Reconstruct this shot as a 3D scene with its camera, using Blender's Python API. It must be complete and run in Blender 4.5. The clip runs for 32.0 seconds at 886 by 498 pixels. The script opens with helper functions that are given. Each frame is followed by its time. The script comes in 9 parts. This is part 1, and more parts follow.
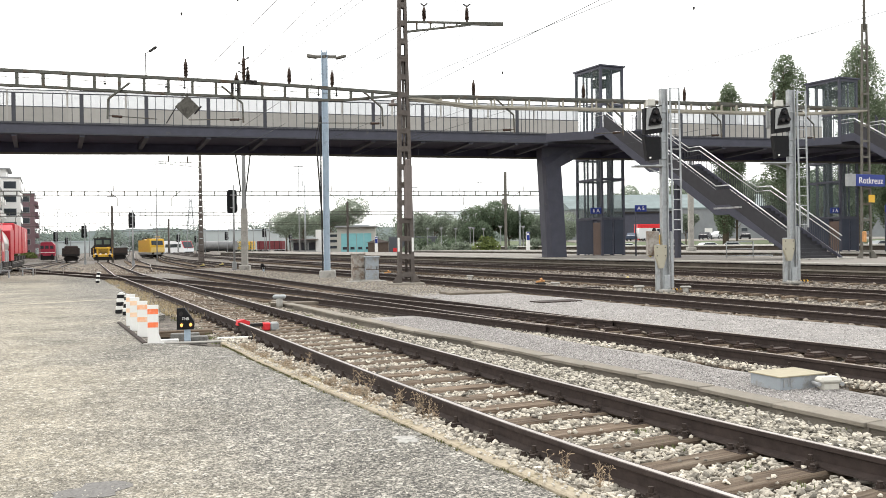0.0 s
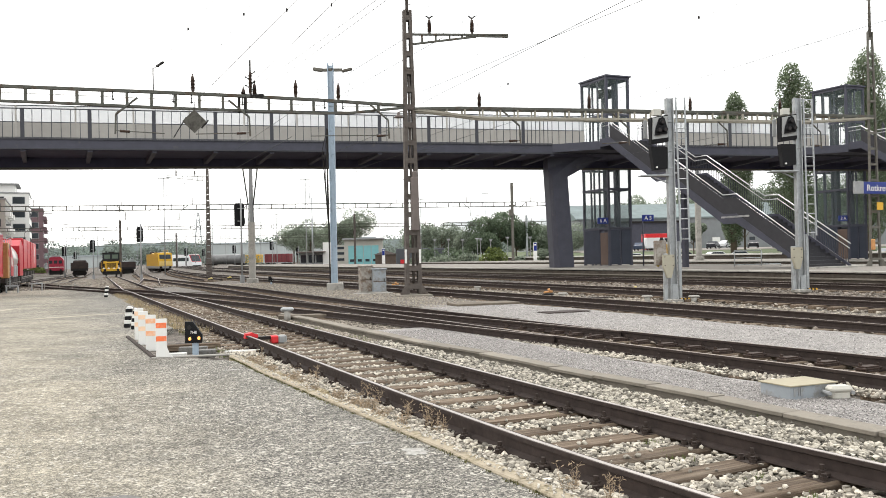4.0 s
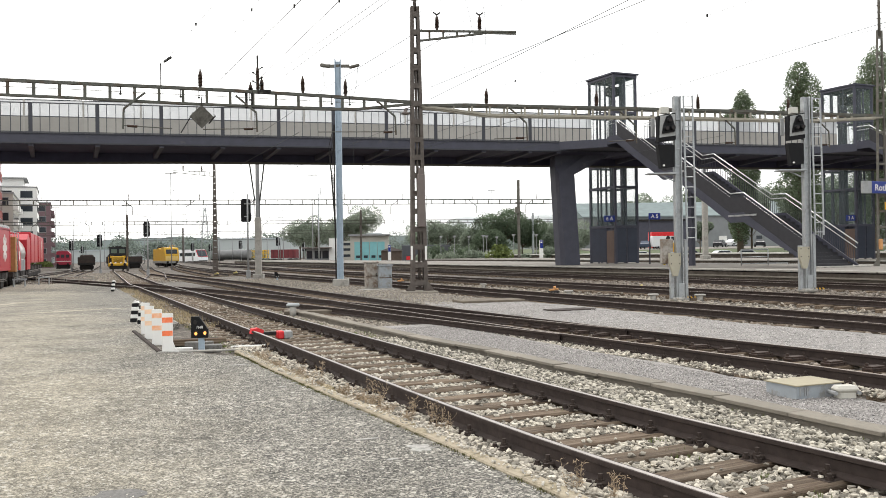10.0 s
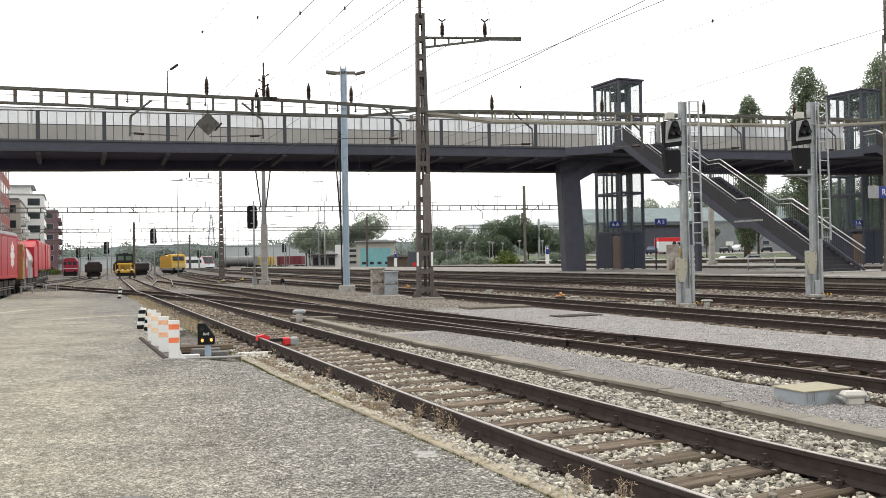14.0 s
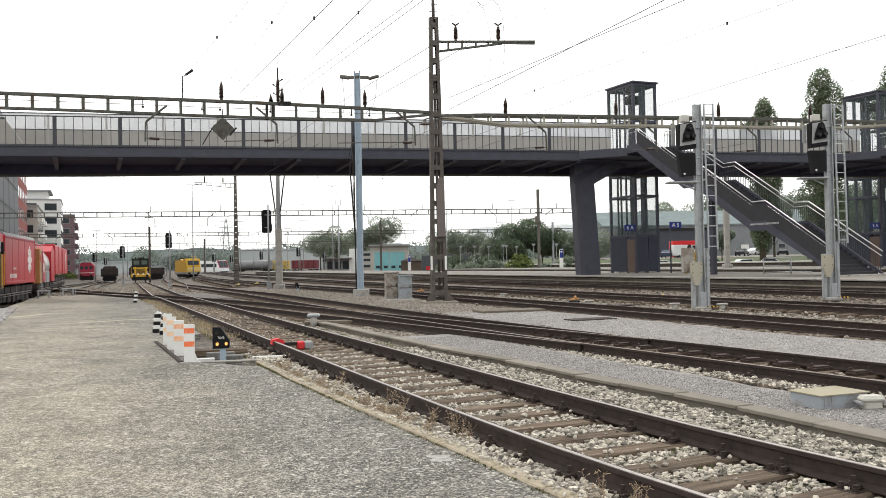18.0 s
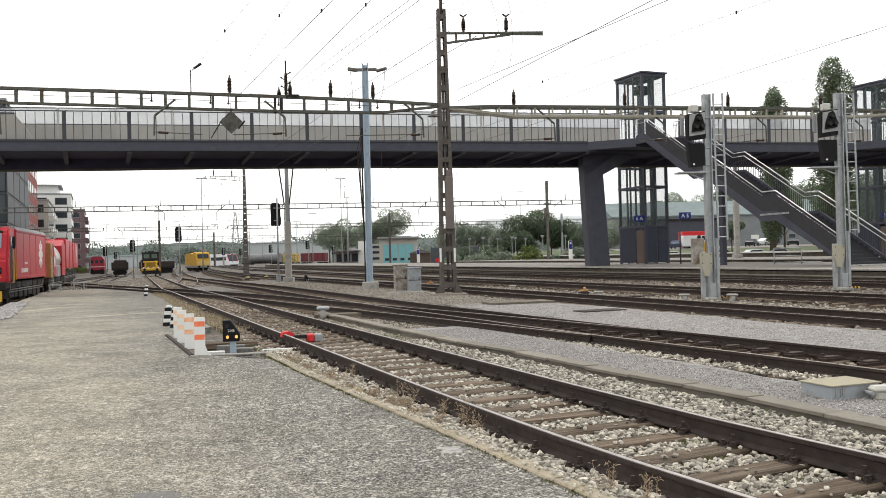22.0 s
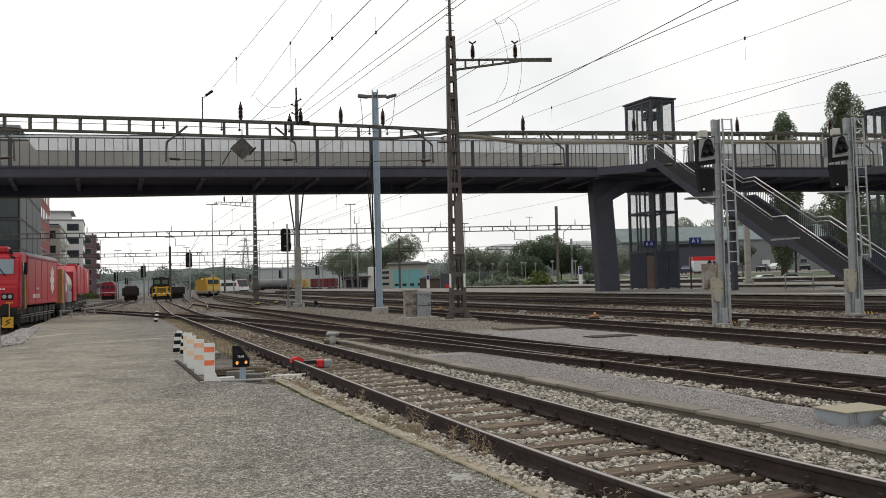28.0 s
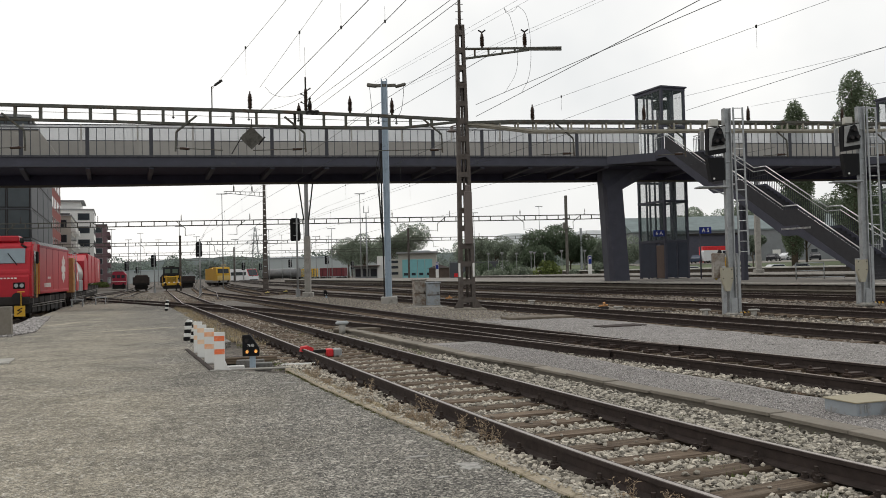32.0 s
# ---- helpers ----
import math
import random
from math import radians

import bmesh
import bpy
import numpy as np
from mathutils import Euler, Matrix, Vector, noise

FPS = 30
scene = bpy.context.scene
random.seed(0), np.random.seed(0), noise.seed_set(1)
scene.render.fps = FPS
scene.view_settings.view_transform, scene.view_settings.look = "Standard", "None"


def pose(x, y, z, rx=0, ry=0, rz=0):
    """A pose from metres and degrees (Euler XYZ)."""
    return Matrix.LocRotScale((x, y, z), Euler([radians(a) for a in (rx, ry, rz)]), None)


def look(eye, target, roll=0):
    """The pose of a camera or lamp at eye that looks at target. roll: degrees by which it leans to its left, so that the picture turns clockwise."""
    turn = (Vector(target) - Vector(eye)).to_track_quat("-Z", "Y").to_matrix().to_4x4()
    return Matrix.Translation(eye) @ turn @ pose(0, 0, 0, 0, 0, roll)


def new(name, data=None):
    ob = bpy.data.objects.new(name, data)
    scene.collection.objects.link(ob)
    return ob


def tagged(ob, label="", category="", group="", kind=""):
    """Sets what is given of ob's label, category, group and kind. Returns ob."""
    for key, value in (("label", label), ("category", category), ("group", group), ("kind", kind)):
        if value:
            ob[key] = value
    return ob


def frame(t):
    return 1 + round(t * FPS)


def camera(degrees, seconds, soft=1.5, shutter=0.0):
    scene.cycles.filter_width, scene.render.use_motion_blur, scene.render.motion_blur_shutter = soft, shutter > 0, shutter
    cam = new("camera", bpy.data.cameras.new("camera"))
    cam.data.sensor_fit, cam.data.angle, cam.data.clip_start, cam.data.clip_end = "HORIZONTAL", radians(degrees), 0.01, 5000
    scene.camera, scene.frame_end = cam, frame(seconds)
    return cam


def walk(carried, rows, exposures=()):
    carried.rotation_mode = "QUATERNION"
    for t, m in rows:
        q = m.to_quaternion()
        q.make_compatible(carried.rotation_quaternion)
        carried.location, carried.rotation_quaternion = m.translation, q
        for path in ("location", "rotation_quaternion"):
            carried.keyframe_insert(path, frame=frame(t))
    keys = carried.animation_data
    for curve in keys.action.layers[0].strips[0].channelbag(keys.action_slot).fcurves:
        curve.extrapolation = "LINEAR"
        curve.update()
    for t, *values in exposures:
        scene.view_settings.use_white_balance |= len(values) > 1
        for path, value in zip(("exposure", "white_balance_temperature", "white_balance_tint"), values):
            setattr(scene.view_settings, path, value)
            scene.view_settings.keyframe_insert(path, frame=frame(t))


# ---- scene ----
# The place in the track frame: s runs away along the tracks, o to the right of them; the camera stands at s = o = 0.
EYE = (0.0, 0.0, 1.58)
PATH = [
    (0, 89.673, 0.714, -3.994),
    (0.5, 89.784, 0.723, -3.964),
    (1, 90.088, 0.857, -3.993),
    (1.5, 90.136, 1.057, -3.856),
    (2, 90.145, 1.088, -3.753),
    (2.5, 90.282, 0.972, -3.966),
    (3, 90.373, 0.881, -4.072),
    (3.5, 90.510, 1.073, -3.748),
    (5.5, 90.113, 1.251, -3.258),
    (6, 90.117, 1.119, -2.943),
    (6.5, 90.044, 1.125, -2.687),
    (7, 90.070, 1.008, -2.915),
    (7.5, 90.166, 0.800, -3.131),
    (8, 90.040, 0.807, -3.134),
    (8.5, 90.042, 0.802, -3.004),
    (9, 90.097, 0.793, -2.834),
    (9.5, 90.193, 0.753, -2.863),
    (10, 90.242, 0.808, -3.111),
    (10.5, 90.182, 0.975, -3.106),
    (11, 90.114, 1.088, -2.926),
    (11.5, 90.178, 1.044, -2.823),
    (12, 90.287, 0.989, -2.903),
    (12.5, 90.401, 0.982, -2.901),
    (13, 90.499, 1.011, -2.853),
    (13.5, 90.548, 1.051, -2.773),
    (14, 90.666, 0.960, -2.709),
    (14.5, 90.802, 0.926, -2.635),
    (16.5, 90.809, 1.106, -2.203),
    (17, 90.853, 0.970, -1.869),
    (17.5, 90.994, 0.949, -1.703),
    (18, 90.935, 1.059, -1.778),
    (18.5, 90.773, 1.203, -1.716),
    (19, 90.618, 1.346, -1.734),
    (19.5, 90.562, 1.362, -1.727),
    (20, 90.507, 1.235, -1.591),
    (20.5, 90.637, 1.298, -1.522),
    (21, 90.740, 1.416, -1.266),
    (21.5, 90.502, 1.508, -1.011),
    (22, 90.415, 1.379, -1.176),
    (22.5, 90.596, 1.300, -1.239),
    (23, 90.454, 1.245, -1.078),
    (23.5, 90.539, 1.247, -0.800),
    (24, 90.684, 1.355, -0.535),
    (24.5, 90.797, 1.388, -0.481),
    (25, 91.029, 1.307, -0.467),
    (25.5, 91.300, 1.286, -0.378),
    (27.5, 91.966, 1.420, -0.468),
    (28, 92.138, 1.423, -0.524),
    (28.5, 92.023, 1.515, -0.405),
    (29, 91.816, 1.573, -0.194),
    (29.5, 91.703, 1.573, 0.017),
    (30, 91.821, 1.549, 0.049),
    (30.5, 91.914, 1.514, -0.101),
    (31, 91.818, 1.487, -0.112),
    (31.5, 91.833, 1.481, 0.049),
    (32, 91.444, 1.379, 0.091),
]
cam = camera(54.9, 32.0, 0.9)
walk(cam, [(t, pose(*EYE, rx, ry, rz)) for t, rx, ry, rz in PATH],
     [(0, 1.06), (5.5, 0.9), (14.5, 0.68), (20, 0.56), (25.5, 0.36), (27.5, -0.1), (32, -0.16)])

# ---- light ----
world = bpy.data.worlds.new("overcast")
scene.world = world
world.use_nodes = True
wn, wl = world.node_tree.nodes, world.node_tree.links
sky = wn.new("ShaderNodeTexSky")
sky.sky_type, sky.sun_disc = "NISHITA", False
sky.sun_elevation, sky.sun_rotation = radians(48), radians(25)
sky.air_density, sky.dust_density = 1.0, 4.0
wnoise = wn.new("ShaderNodeTexNoise")
wnoise.inputs["Scale"].default_value, wnoise.inputs["Detail"].default_value = 2.2, 5
wramp = wn.new("ShaderNodeValToRGB")
wramp.color_ramp.elements[0].position, wramp.color_ramp.elements[0].color = 0.32, (8.85, 9.1, 9.2, 1)
wramp.color_ramp.elements[1].position, wramp.color_ramp.elements[1].color = 0.62, (12.55, 12.4, 12.05, 1)
wmix = wn.new("ShaderNodeMix")
wmix.data_type = "RGBA"
wmix.inputs["Factor"].default_value = 0.93
# thicker cloud towards the east thins out westwards
wco = wn.new("ShaderNodeTexCoord")
wdot = wn.new("ShaderNodeVectorMath")
wdot.operation = "DOT_PRODUCT"
wdot.inputs[1].default_value = (-0.42, 0.1, -0.12)
wl.new(wco.outputs["Generated"], wdot.inputs[0])
wadd = wn.new("ShaderNodeMath")
wadd.operation = "ADD"
wl.new(wnoise.outputs["Fac"], wadd.inputs[0])
wl.new(wdot.outputs["Value"], wadd.inputs[1])
wl.new(wadd.outputs[0], wramp.inputs["Fac"])
wl.new(sky.outputs["Color"], wmix.inputs["A"])
wl.new(wramp.outputs["Color"], wmix.inputs["B"])
wl.new(wmix.outputs["Result"], wn["Background"].inputs["Color"])
wn["Background"].inputs["Strength"].default_value = 0.1
sun = new("sun", bpy.data.lights.new("sun", "SUN"))
sun.data.energy, sun.data.angle, sun.data.color = 0.9, radians(25), (1.0, 0.97, 0.92)
sun.matrix_world = look((30, 60, 75), (0, 0, 0))

# ---- frame of the tracks ----
TURN = radians(20.9)
D = Vector((-math.sin(TURN), math.cos(TURN), 0))
N = Vector((math.cos(TURN), math.sin(TURN), 0))
YAW = TURN  # turn about z that carries +y onto D


def smooth(a, b, x):
    k = min(1, max(0, (x - a) / (b - a)))
    return k * k * (3 - 2 * k)


def fall(s, o):
    """How the yard drops away towards its far end, and rises a little towards the platform."""
    dip = -0.45 * smooth(33, 40, s) * (1 - smooth(75, 110, s)) * (1 - smooth(-4.3, -3.5, o))
    return dip - 0.74 * min(1, max(0, (s - 45) / 110)) * (1 - smooth(8, 20, o)) + 0.08 * smooth(16.5, 20, o) + 0.08 * smooth(21, 25, o)


def P(s, o, z=0.0):
    v = D * s + N * o
    return Vector((v.x, v.y, z + fall(s, o)))


# ---- materials ----
def mat(name, color, rough=0.6, metal=0.0, var=0.15, scale=3.0, bump=0.0, bscale=60.0, dirt=None, dirt_at=0.55, dirt_scale=1.0, rand=0.0, island=0.0, spec=0.25):
    m = bpy.data.materials.new(name)
    m.use_nodes = True
    nt, ln = m.node_tree.nodes, m.node_tree.links
    b = nt["Principled BSDF"]
    b.inputs["Roughness"].default_value, b.inputs["Metallic"].default_value = rough, metal
    b.inputs["Specular IOR Level"].default_value = spec
    tc = nt.new("ShaderNodeTexCoord")
    n1 = nt.new("ShaderNodeTexNoise")
    n1.inputs["Scale"].default_value, n1.inputs["Detail"].default_value, n1.inputs["Roughness"].default_value = scale, 6, 0.65
    ln.new(tc.outputs["Object"], n1.inputs["Vector"])
    mr = nt.new("ShaderNodeMapRange")
    mr.inputs["From Min"].default_value, mr.inputs["From Max"].default_value = 0.25, 0.75
    mr.inputs["To Min"].default_value, mr.inputs["To Max"].default_value = 1 - var, 1 + var
    ln.new(n1.outputs["Fac"], mr.inputs["Value"])
    fac = mr.outputs["Result"]
    for amount, node, socket in ((rand, "ShaderNodeObjectInfo", "Random"), (island, "ShaderNodeNewGeometry", "Random Per Island")):
        if amount:
            g = nt.new(node)
            r2 = nt.new("ShaderNodeMapRange")
            r2.inputs["To Min"].default_value, r2.inputs["To Max"].default_value = 1 - amount, 1 + amount
            ln.new(g.outputs[socket], r2.inputs["Value"])
            mu = nt.new("ShaderNodeMath")
            mu.operation = "MULTIPLY"
            ln.new(fac, mu.inputs[0])
            ln.new(r2.outputs["Result"], mu.inputs[1])
            fac = mu.outputs[0]
    col = nt.new("ShaderNodeMix")
    col.data_type, col.blend_type = "RGBA", "MULTIPLY"
    col.inputs["Factor"].default_value = 1
    col.inputs["A"].default_value = (*color, 1)
    ln.new(fac, col.inputs["B"])
    out = col.outputs["Result"]
    if dirt:
        n2 = nt.new("ShaderNodeTexNoise")
        n2.inputs["Scale"].default_value, n2.inputs["Detail"].default_value, n2.inputs["Roughness"].default_value = dirt_scale, 8, 0.7
        ln.new(tc.outputs["Object"], n2.inputs["Vector"])
        dr = nt.new("ShaderNodeMapRange")
        dr.inputs["From Min"].default_value, dr.inputs["From Max"].default_value = dirt_at - 0.07, dirt_at + 0.1
        ln.new(n2.outputs["Fac"], dr.inputs["Value"])
        dm = nt.new("ShaderNodeMix")
        dm.data_type = "RGBA"
        dm.inputs["B"].default_value = (*dirt, 1)
        ln.new(dr.outputs["Result"], dm.inputs["Factor"])
        ln.new(out, dm.inputs["A"])
        out = dm.outputs["Result"]
    ln.new(out, b.inputs["Base Color"])
    if bump:
        n3 = nt.new("ShaderNodeTexNoise")
        n3.inputs["Scale"].default_value, n3.inputs["Detail"].default_value = bscale, 4
        ln.new(tc.outputs["Object"], n3.inputs["Vector"])
        bp = nt.new("ShaderNodeBump")
        bp.inputs["Strength"].default_value, bp.inputs["Distance"].default_value = bump, 0.6 / bscale
        ln.new(n3.outputs["Fac"], bp.inputs["Height"])
        ln.new(bp.outputs["Normal"], b.inputs["Normal"])
    return m


def foliage(name, color, var=0.35, scale=0.5):
    """Leaves that let half of the light through."""
    m = mat(name, color, 0.8, var=var, scale=scale, island=0.4, spec=0.15)
    nt, ln = m.node_tree.nodes, m.node_tree.links
    b = nt["Principled BSDF"]
    tr = nt.new("ShaderNodeBsdfTranslucent")
    ln.new(b.inputs["Base Color"].links[0].from_socket, tr.inputs["Color"])
    mx = nt.new("ShaderNodeMixShader")
    mx.inputs[0].default_value = 0.5
    ln.new(b.outputs[0], mx.inputs[1])
    ln.new(tr.outputs[0], mx.inputs[2])
    ln.new(mx.outputs[0], nt["Material Output"].inputs["Surface"])
    return m


def timber(name, dark, pale, rand=0.2):
    """Weathered beam with grain, splits and greyed streaks along its local x."""
    m = bpy.data.materials.new(name)
    m.use_nodes = True
    nt, ln = m.node_tree.nodes, m.node_tree.links
    b = nt["Principled BSDF"]
    b.inputs["Roughness"].default_value, b.inputs["Specular IOR Level"].default_value = 0.9, 0.2
    tc, info = nt.new("ShaderNodeTexCoord"), nt.new("ShaderNodeObjectInfo")
    far = nt.new("ShaderNodeVectorMath")
    far.operation = "MULTIPLY_ADD"
    far.inputs[1].default_value, far.inputs[2].default_value = (37.0, 19.0, 7.0), (0, 0, 0)
    ln.new(info.outputs["Random"], far.inputs[0])
    place = nt.new("ShaderNodeVectorMath")
    ln.new(tc.outputs["Object"], place.inputs[0])
    ln.new(far.outputs["Vector"], place.inputs[1])
    grain = []
    for stretch, detail in (((1.6, 30.0, 30.0), 8), ((4.0, 120.0, 120.0), 4), ((1.2, 5.0, 5.0), 5)):
        st = nt.new("ShaderNodeVectorMath")
        st.operation = "MULTIPLY"
        st.inputs[1].default_value = stretch
        ln.new(place.outputs["Vector"], st.inputs[0])
        no = nt.new("ShaderNodeTexNoise")
        no.inputs["Scale"].default_value, no.inputs["Detail"].default_value, no.inputs["Roughness"].default_value = 1.0, detail, 0.65
        ln.new(st.outputs["Vector"], no.inputs["Vector"])
        grain.append(no.outputs["Fac"])
    ramp = nt.new("ShaderNodeValToRGB")
    e = ramp.color_ramp.elements
    e[0].position, e[0].color = 0.3, (*(c * 0.35 for c in dark), 1)
    e[1].position, e[1].color = 0.72, (*pale, 1)
    mid = e.new(0.46)
    mid.color = (*dark, 1)
    ln.new(grain[0], ramp.inputs["Fac"])
    tone = nt.new("ShaderNodeMapRange")
    tone.inputs["From Min"].default_value, tone.inputs["From Max"].default_value = 0.3, 0.7
    tone.inputs["To Min"].default_value, tone.inputs["To Max"].default_value = 0.68, 1.32
    ln.new(grain[2], tone.inputs["Value"])
    each = nt.new("ShaderNodeMapRange")
    each.inputs["To Min"].default_value, each.inputs["To Max"].default_value = 1 - rand, 1 + rand
    ln.new(info.outputs["Random"], each.inputs["Value"])
    both = nt.new("ShaderNodeMath")
    both.operation = "MULTIPLY"
    ln.new(tone.outputs["Result"], both.inputs[0])
    ln.new(each.outputs["Result"], both.inputs[1])
    mx = nt.new("ShaderNodeMix")
    mx.data_type, mx.blend_type = "RGBA", "MULTIPLY"
    mx.inputs["Factor"].default_value = 1
    ln.new(ramp.outputs["Color"], mx.inputs["A"])
    ln.new(both.outputs[0], mx.inputs["B"])
    ln.new(mx.outputs["Result"], b.inputs["Base Color"])
    add = nt.new("ShaderNodeMath")
    ln.new(grain[0], add.inputs[0])
    ln.new(grain[1], add.inputs[1])
    bp = nt.new("ShaderNodeBump")
    bp.inputs["Strength"].default_value, bp.inputs["Distance"].default_value = 0.9, 0.012
    ln.new(add.outputs[0], bp.inputs["Height"])
    ln.new(bp.outputs["Normal"], b.inputs["Normal"])
    return m


def glow(name, color, strength):
    m = mat(name, color, 0.3, var=0.0)
    b = m.node_tree.nodes["Principled BSDF"]
    b.inputs["Emission Color"].default_value, b.inputs["Emission Strength"].default_value = (*color, 1), strength
    return m


def glass(name, color=(0.75, 0.85, 0.85), alpha=0.35, rough=0.06):
    m = mat(name, color, rough, var=0.05)
    m.node_tree.nodes["Principled BSDF"].inputs["Alpha"].default_value = alpha
    return m


def speckled(name, base, light, dark, cells, patch, rough=0.9, bump=0.6, amount=0.5, patch_scale=0.35, band=None):
    """Stone chips in a binder, with large worn patches."""
    m = bpy.data.materials.new(name)
    m.use_nodes = True
    nt, ln = m.node_tree.nodes, m.node_tree.links
    b = nt["Principled BSDF"]
    b.inputs["Roughness"].default_value, b.inputs["Specular IOR Level"].default_value = rough, 0.25
    tc = nt.new("ShaderNodeTexCoord")
    shift = nt.new("ShaderNodeVectorMath")
    shift.inputs[1].default_value = (137.31, 84.77, 3.43)
    ln.new(tc.outputs["Object"], shift.inputs[0])
    vo = nt.new("ShaderNodeTexVoronoi")
    vo.inputs["Scale"].default_value, vo.inputs["Randomness"].default_value = cells, 1
    ln.new(tc.outputs["Object"], vo.inputs["Vector"])
    sep = nt.new("ShaderNodeSeparateColor")
    ln.new(vo.outputs["Color"], sep.inputs["Color"])
    ramp = nt.new("ShaderNodeValToRGB")
    e = ramp.color_ramp.elements
    e[0].position, e[0].color = 0.1, (*dark, 1)
    e[1].position, e[1].color = 0.95, (*light, 1)
    mid = e.new(0.5)
    mid.color = (*base, 1)
    ln.new(sep.outputs["Red"], ramp.inputs["Fac"])
    big = nt.new("ShaderNodeTexNoise")
    big.inputs["Scale"].default_value, big.inputs["Detail"].default_value, big.inputs["Roughness"].default_value = patch_scale, 9, 0.68
    ln.new(shift.outputs["Vector"], big.inputs["Vector"])
    pr = nt.new("ShaderNodeMapRange")
    pr.inputs["From Min"].default_value, pr.inputs["From Max"].default_value = 0.28, 0.52
    pr.inputs["To Max"].default_value = amount
    ln.new(big.outputs["Fac"], pr.inputs["Value"])
    mx = nt.new("ShaderNodeMix")
    mx.data_type = "RGBA"
    mx.inputs["B"].default_value = (*patch, 1)
    ln.new(pr.outputs["Result"], mx.inputs["Factor"])
    ln.new(ramp.outputs["Color"], mx.inputs["A"])
    if band:
        # trodden dust lies between the chips of the older asphalt
        dusty = nt.new("ShaderNodeValToRGB")
        d = dusty.color_ramp.elements
        d[0].position, d[0].color = 0.12, (*(c * 0.62 for c in patch), 1)
        d[1].position, d[1].color = 0.97, (*(c * 1.5 for c in patch), 1)
        dm = d.new(0.5)
        dm.color = (*(c * 0.98 for c in patch), 1)
        ln.new(sep.outputs["Red"], dusty.inputs["Fac"])
        ln.new(dusty.outputs["Color"], mx.inputs["B"])
        # a younger, darker lane of asphalt along the track, with a ragged edge
        dot = nt.new("ShaderNodeVectorMath")
        dot.operation = "DOT_PRODUCT"
        dot.inputs[1].default_value = (N.x, N.y, 0)
        ln.new(tc.outputs["Object"], dot.inputs[0])
        rag = nt.new("ShaderNodeTexNoise")
        rag.inputs["Scale"].default_value, rag.inputs["Detail"].default_value, rag.inputs["Roughness"].default_value = 0.5, 7, 0.65
        ln.new(shift.outputs["Vector"], rag.inputs["Vector"])
        add = nt.new("ShaderNodeMath")
        add.operation = "MULTIPLY_ADD"
        add.inputs[1].default_value = 5.0
        ln.new(rag.outputs["Fac"], add.inputs[0])
        ln.new(dot.outputs["Value"], add.inputs[2])
        br = nt.new("ShaderNodeMapRange")
        br.inputs["From Min"].default_value, br.inputs["From Max"].default_value = 2.2, 4.4
        br.inputs["To Max"].default_value = band
        ln.new(add.outputs[0], br.inputs["Value"])
        keep = nt.new("ShaderNodeMath")
        keep.operation = "SUBTRACT"
        keep.inputs[0].default_value = 1.0
        ln.new(br.outputs["Result"], keep.inputs[1])
        cut = nt.new("ShaderNodeMath")
        cut.operation = "MULTIPLY"
        ln.new(pr.outputs["Result"], cut.inputs[0])
        ln.new(keep.outputs[0], cut.inputs[1])
        ln.new(cut.outputs[0], mx.inputs["Factor"])
        # old damp stains and oil marks
        st = nt.new("ShaderNodeTexNoise")
        st.inputs["Scale"].default_value, st.inputs["Detail"].default_value, st.inputs["Roughness"].default_value = 0.85, 9, 0.7
        ln.new(shift.outputs["Vector"], st.inputs["Vector"])
        sr = nt.new("ShaderNodeMapRange")
        sr.inputs["From Min"].default_value, sr.inputs["From Max"].default_value = 0.38, 0.56
        sr.inputs["To Min"].default_value, sr.inputs["To Max"].default_value = 0.8, 1.06
        ln.new(st.outputs["Fac"], sr.inputs["Value"])
        sm = nt.new("ShaderNodeMix")
        sm.data_type, sm.blend_type = "RGBA", "MULTIPLY"
        sm.inputs["Factor"].default_value = 1
        ln.new(mx.outputs["Result"], sm.inputs["A"])
        ln.new(sr.outputs["Result"], sm.inputs["B"])
        # single pale chips
        vp = nt.new("ShaderNodeTexVoronoi")
        vp.inputs["Scale"].default_value = cells * 0.5
        ln.new(shift.outputs["Vector"], vp.inputs["Vector"])
        vs = nt.new("ShaderNodeSeparateColor")
        ln.new(vp.outputs["Color"], vs.inputs["Color"])
        vr = nt.new("ShaderNodeMapRange")
        vr.inputs["From Min"].default_value, vr.inputs["From Max"].default_value = 0.93, 0.95
        vr.inputs["To Max"].default_value = 0.75
        ln.new(vs.outputs["Green"], vr.inputs["Value"])
        vm = nt.new("ShaderNodeMix")
        vm.data_type = "RGBA"
        vm.inputs["B"].default_value = (0.46, 0.435, 0.385, 1)
        ln.new(vr.outputs["Result"], vm.inputs["Factor"])
        ln.new(sm.outputs["Result"], vm.inputs["A"])
        # hand-sized darker and paler spots
        cl = nt.new("ShaderNodeTexNoise")
        cl.inputs["Scale"].default_value, cl.inputs["Detail"].default_value, cl.inputs["Roughness"].default_value = 9.0, 4, 0.7
        ln.new(shift.outputs["Vector"], cl.inputs["Vector"])
        cr = nt.new("ShaderNodeMapRange")
        cr.inputs["From Min"].default_value, cr.inputs["From Max"].default_value = 0.35, 0.65
        cr.inputs["To Min"].default_value, cr.inputs["To Max"].default_value = 0.68, 1.28
        ln.new(cl.outputs["Fac"], cr.inputs["Value"])
        cm = nt.new("ShaderNodeMix")
        cm.data_type, cm.blend_type = "RGBA", "MULTIPLY"
        cm.inputs["Factor"].default_value = 1
        ln.new(vm.outputs["Result"], cm.inputs["A"])
        ln.new(cr.outputs["Result"], cm.inputs["B"])
        mx = cm
    mottle = nt.new("ShaderNodeTexNoise")
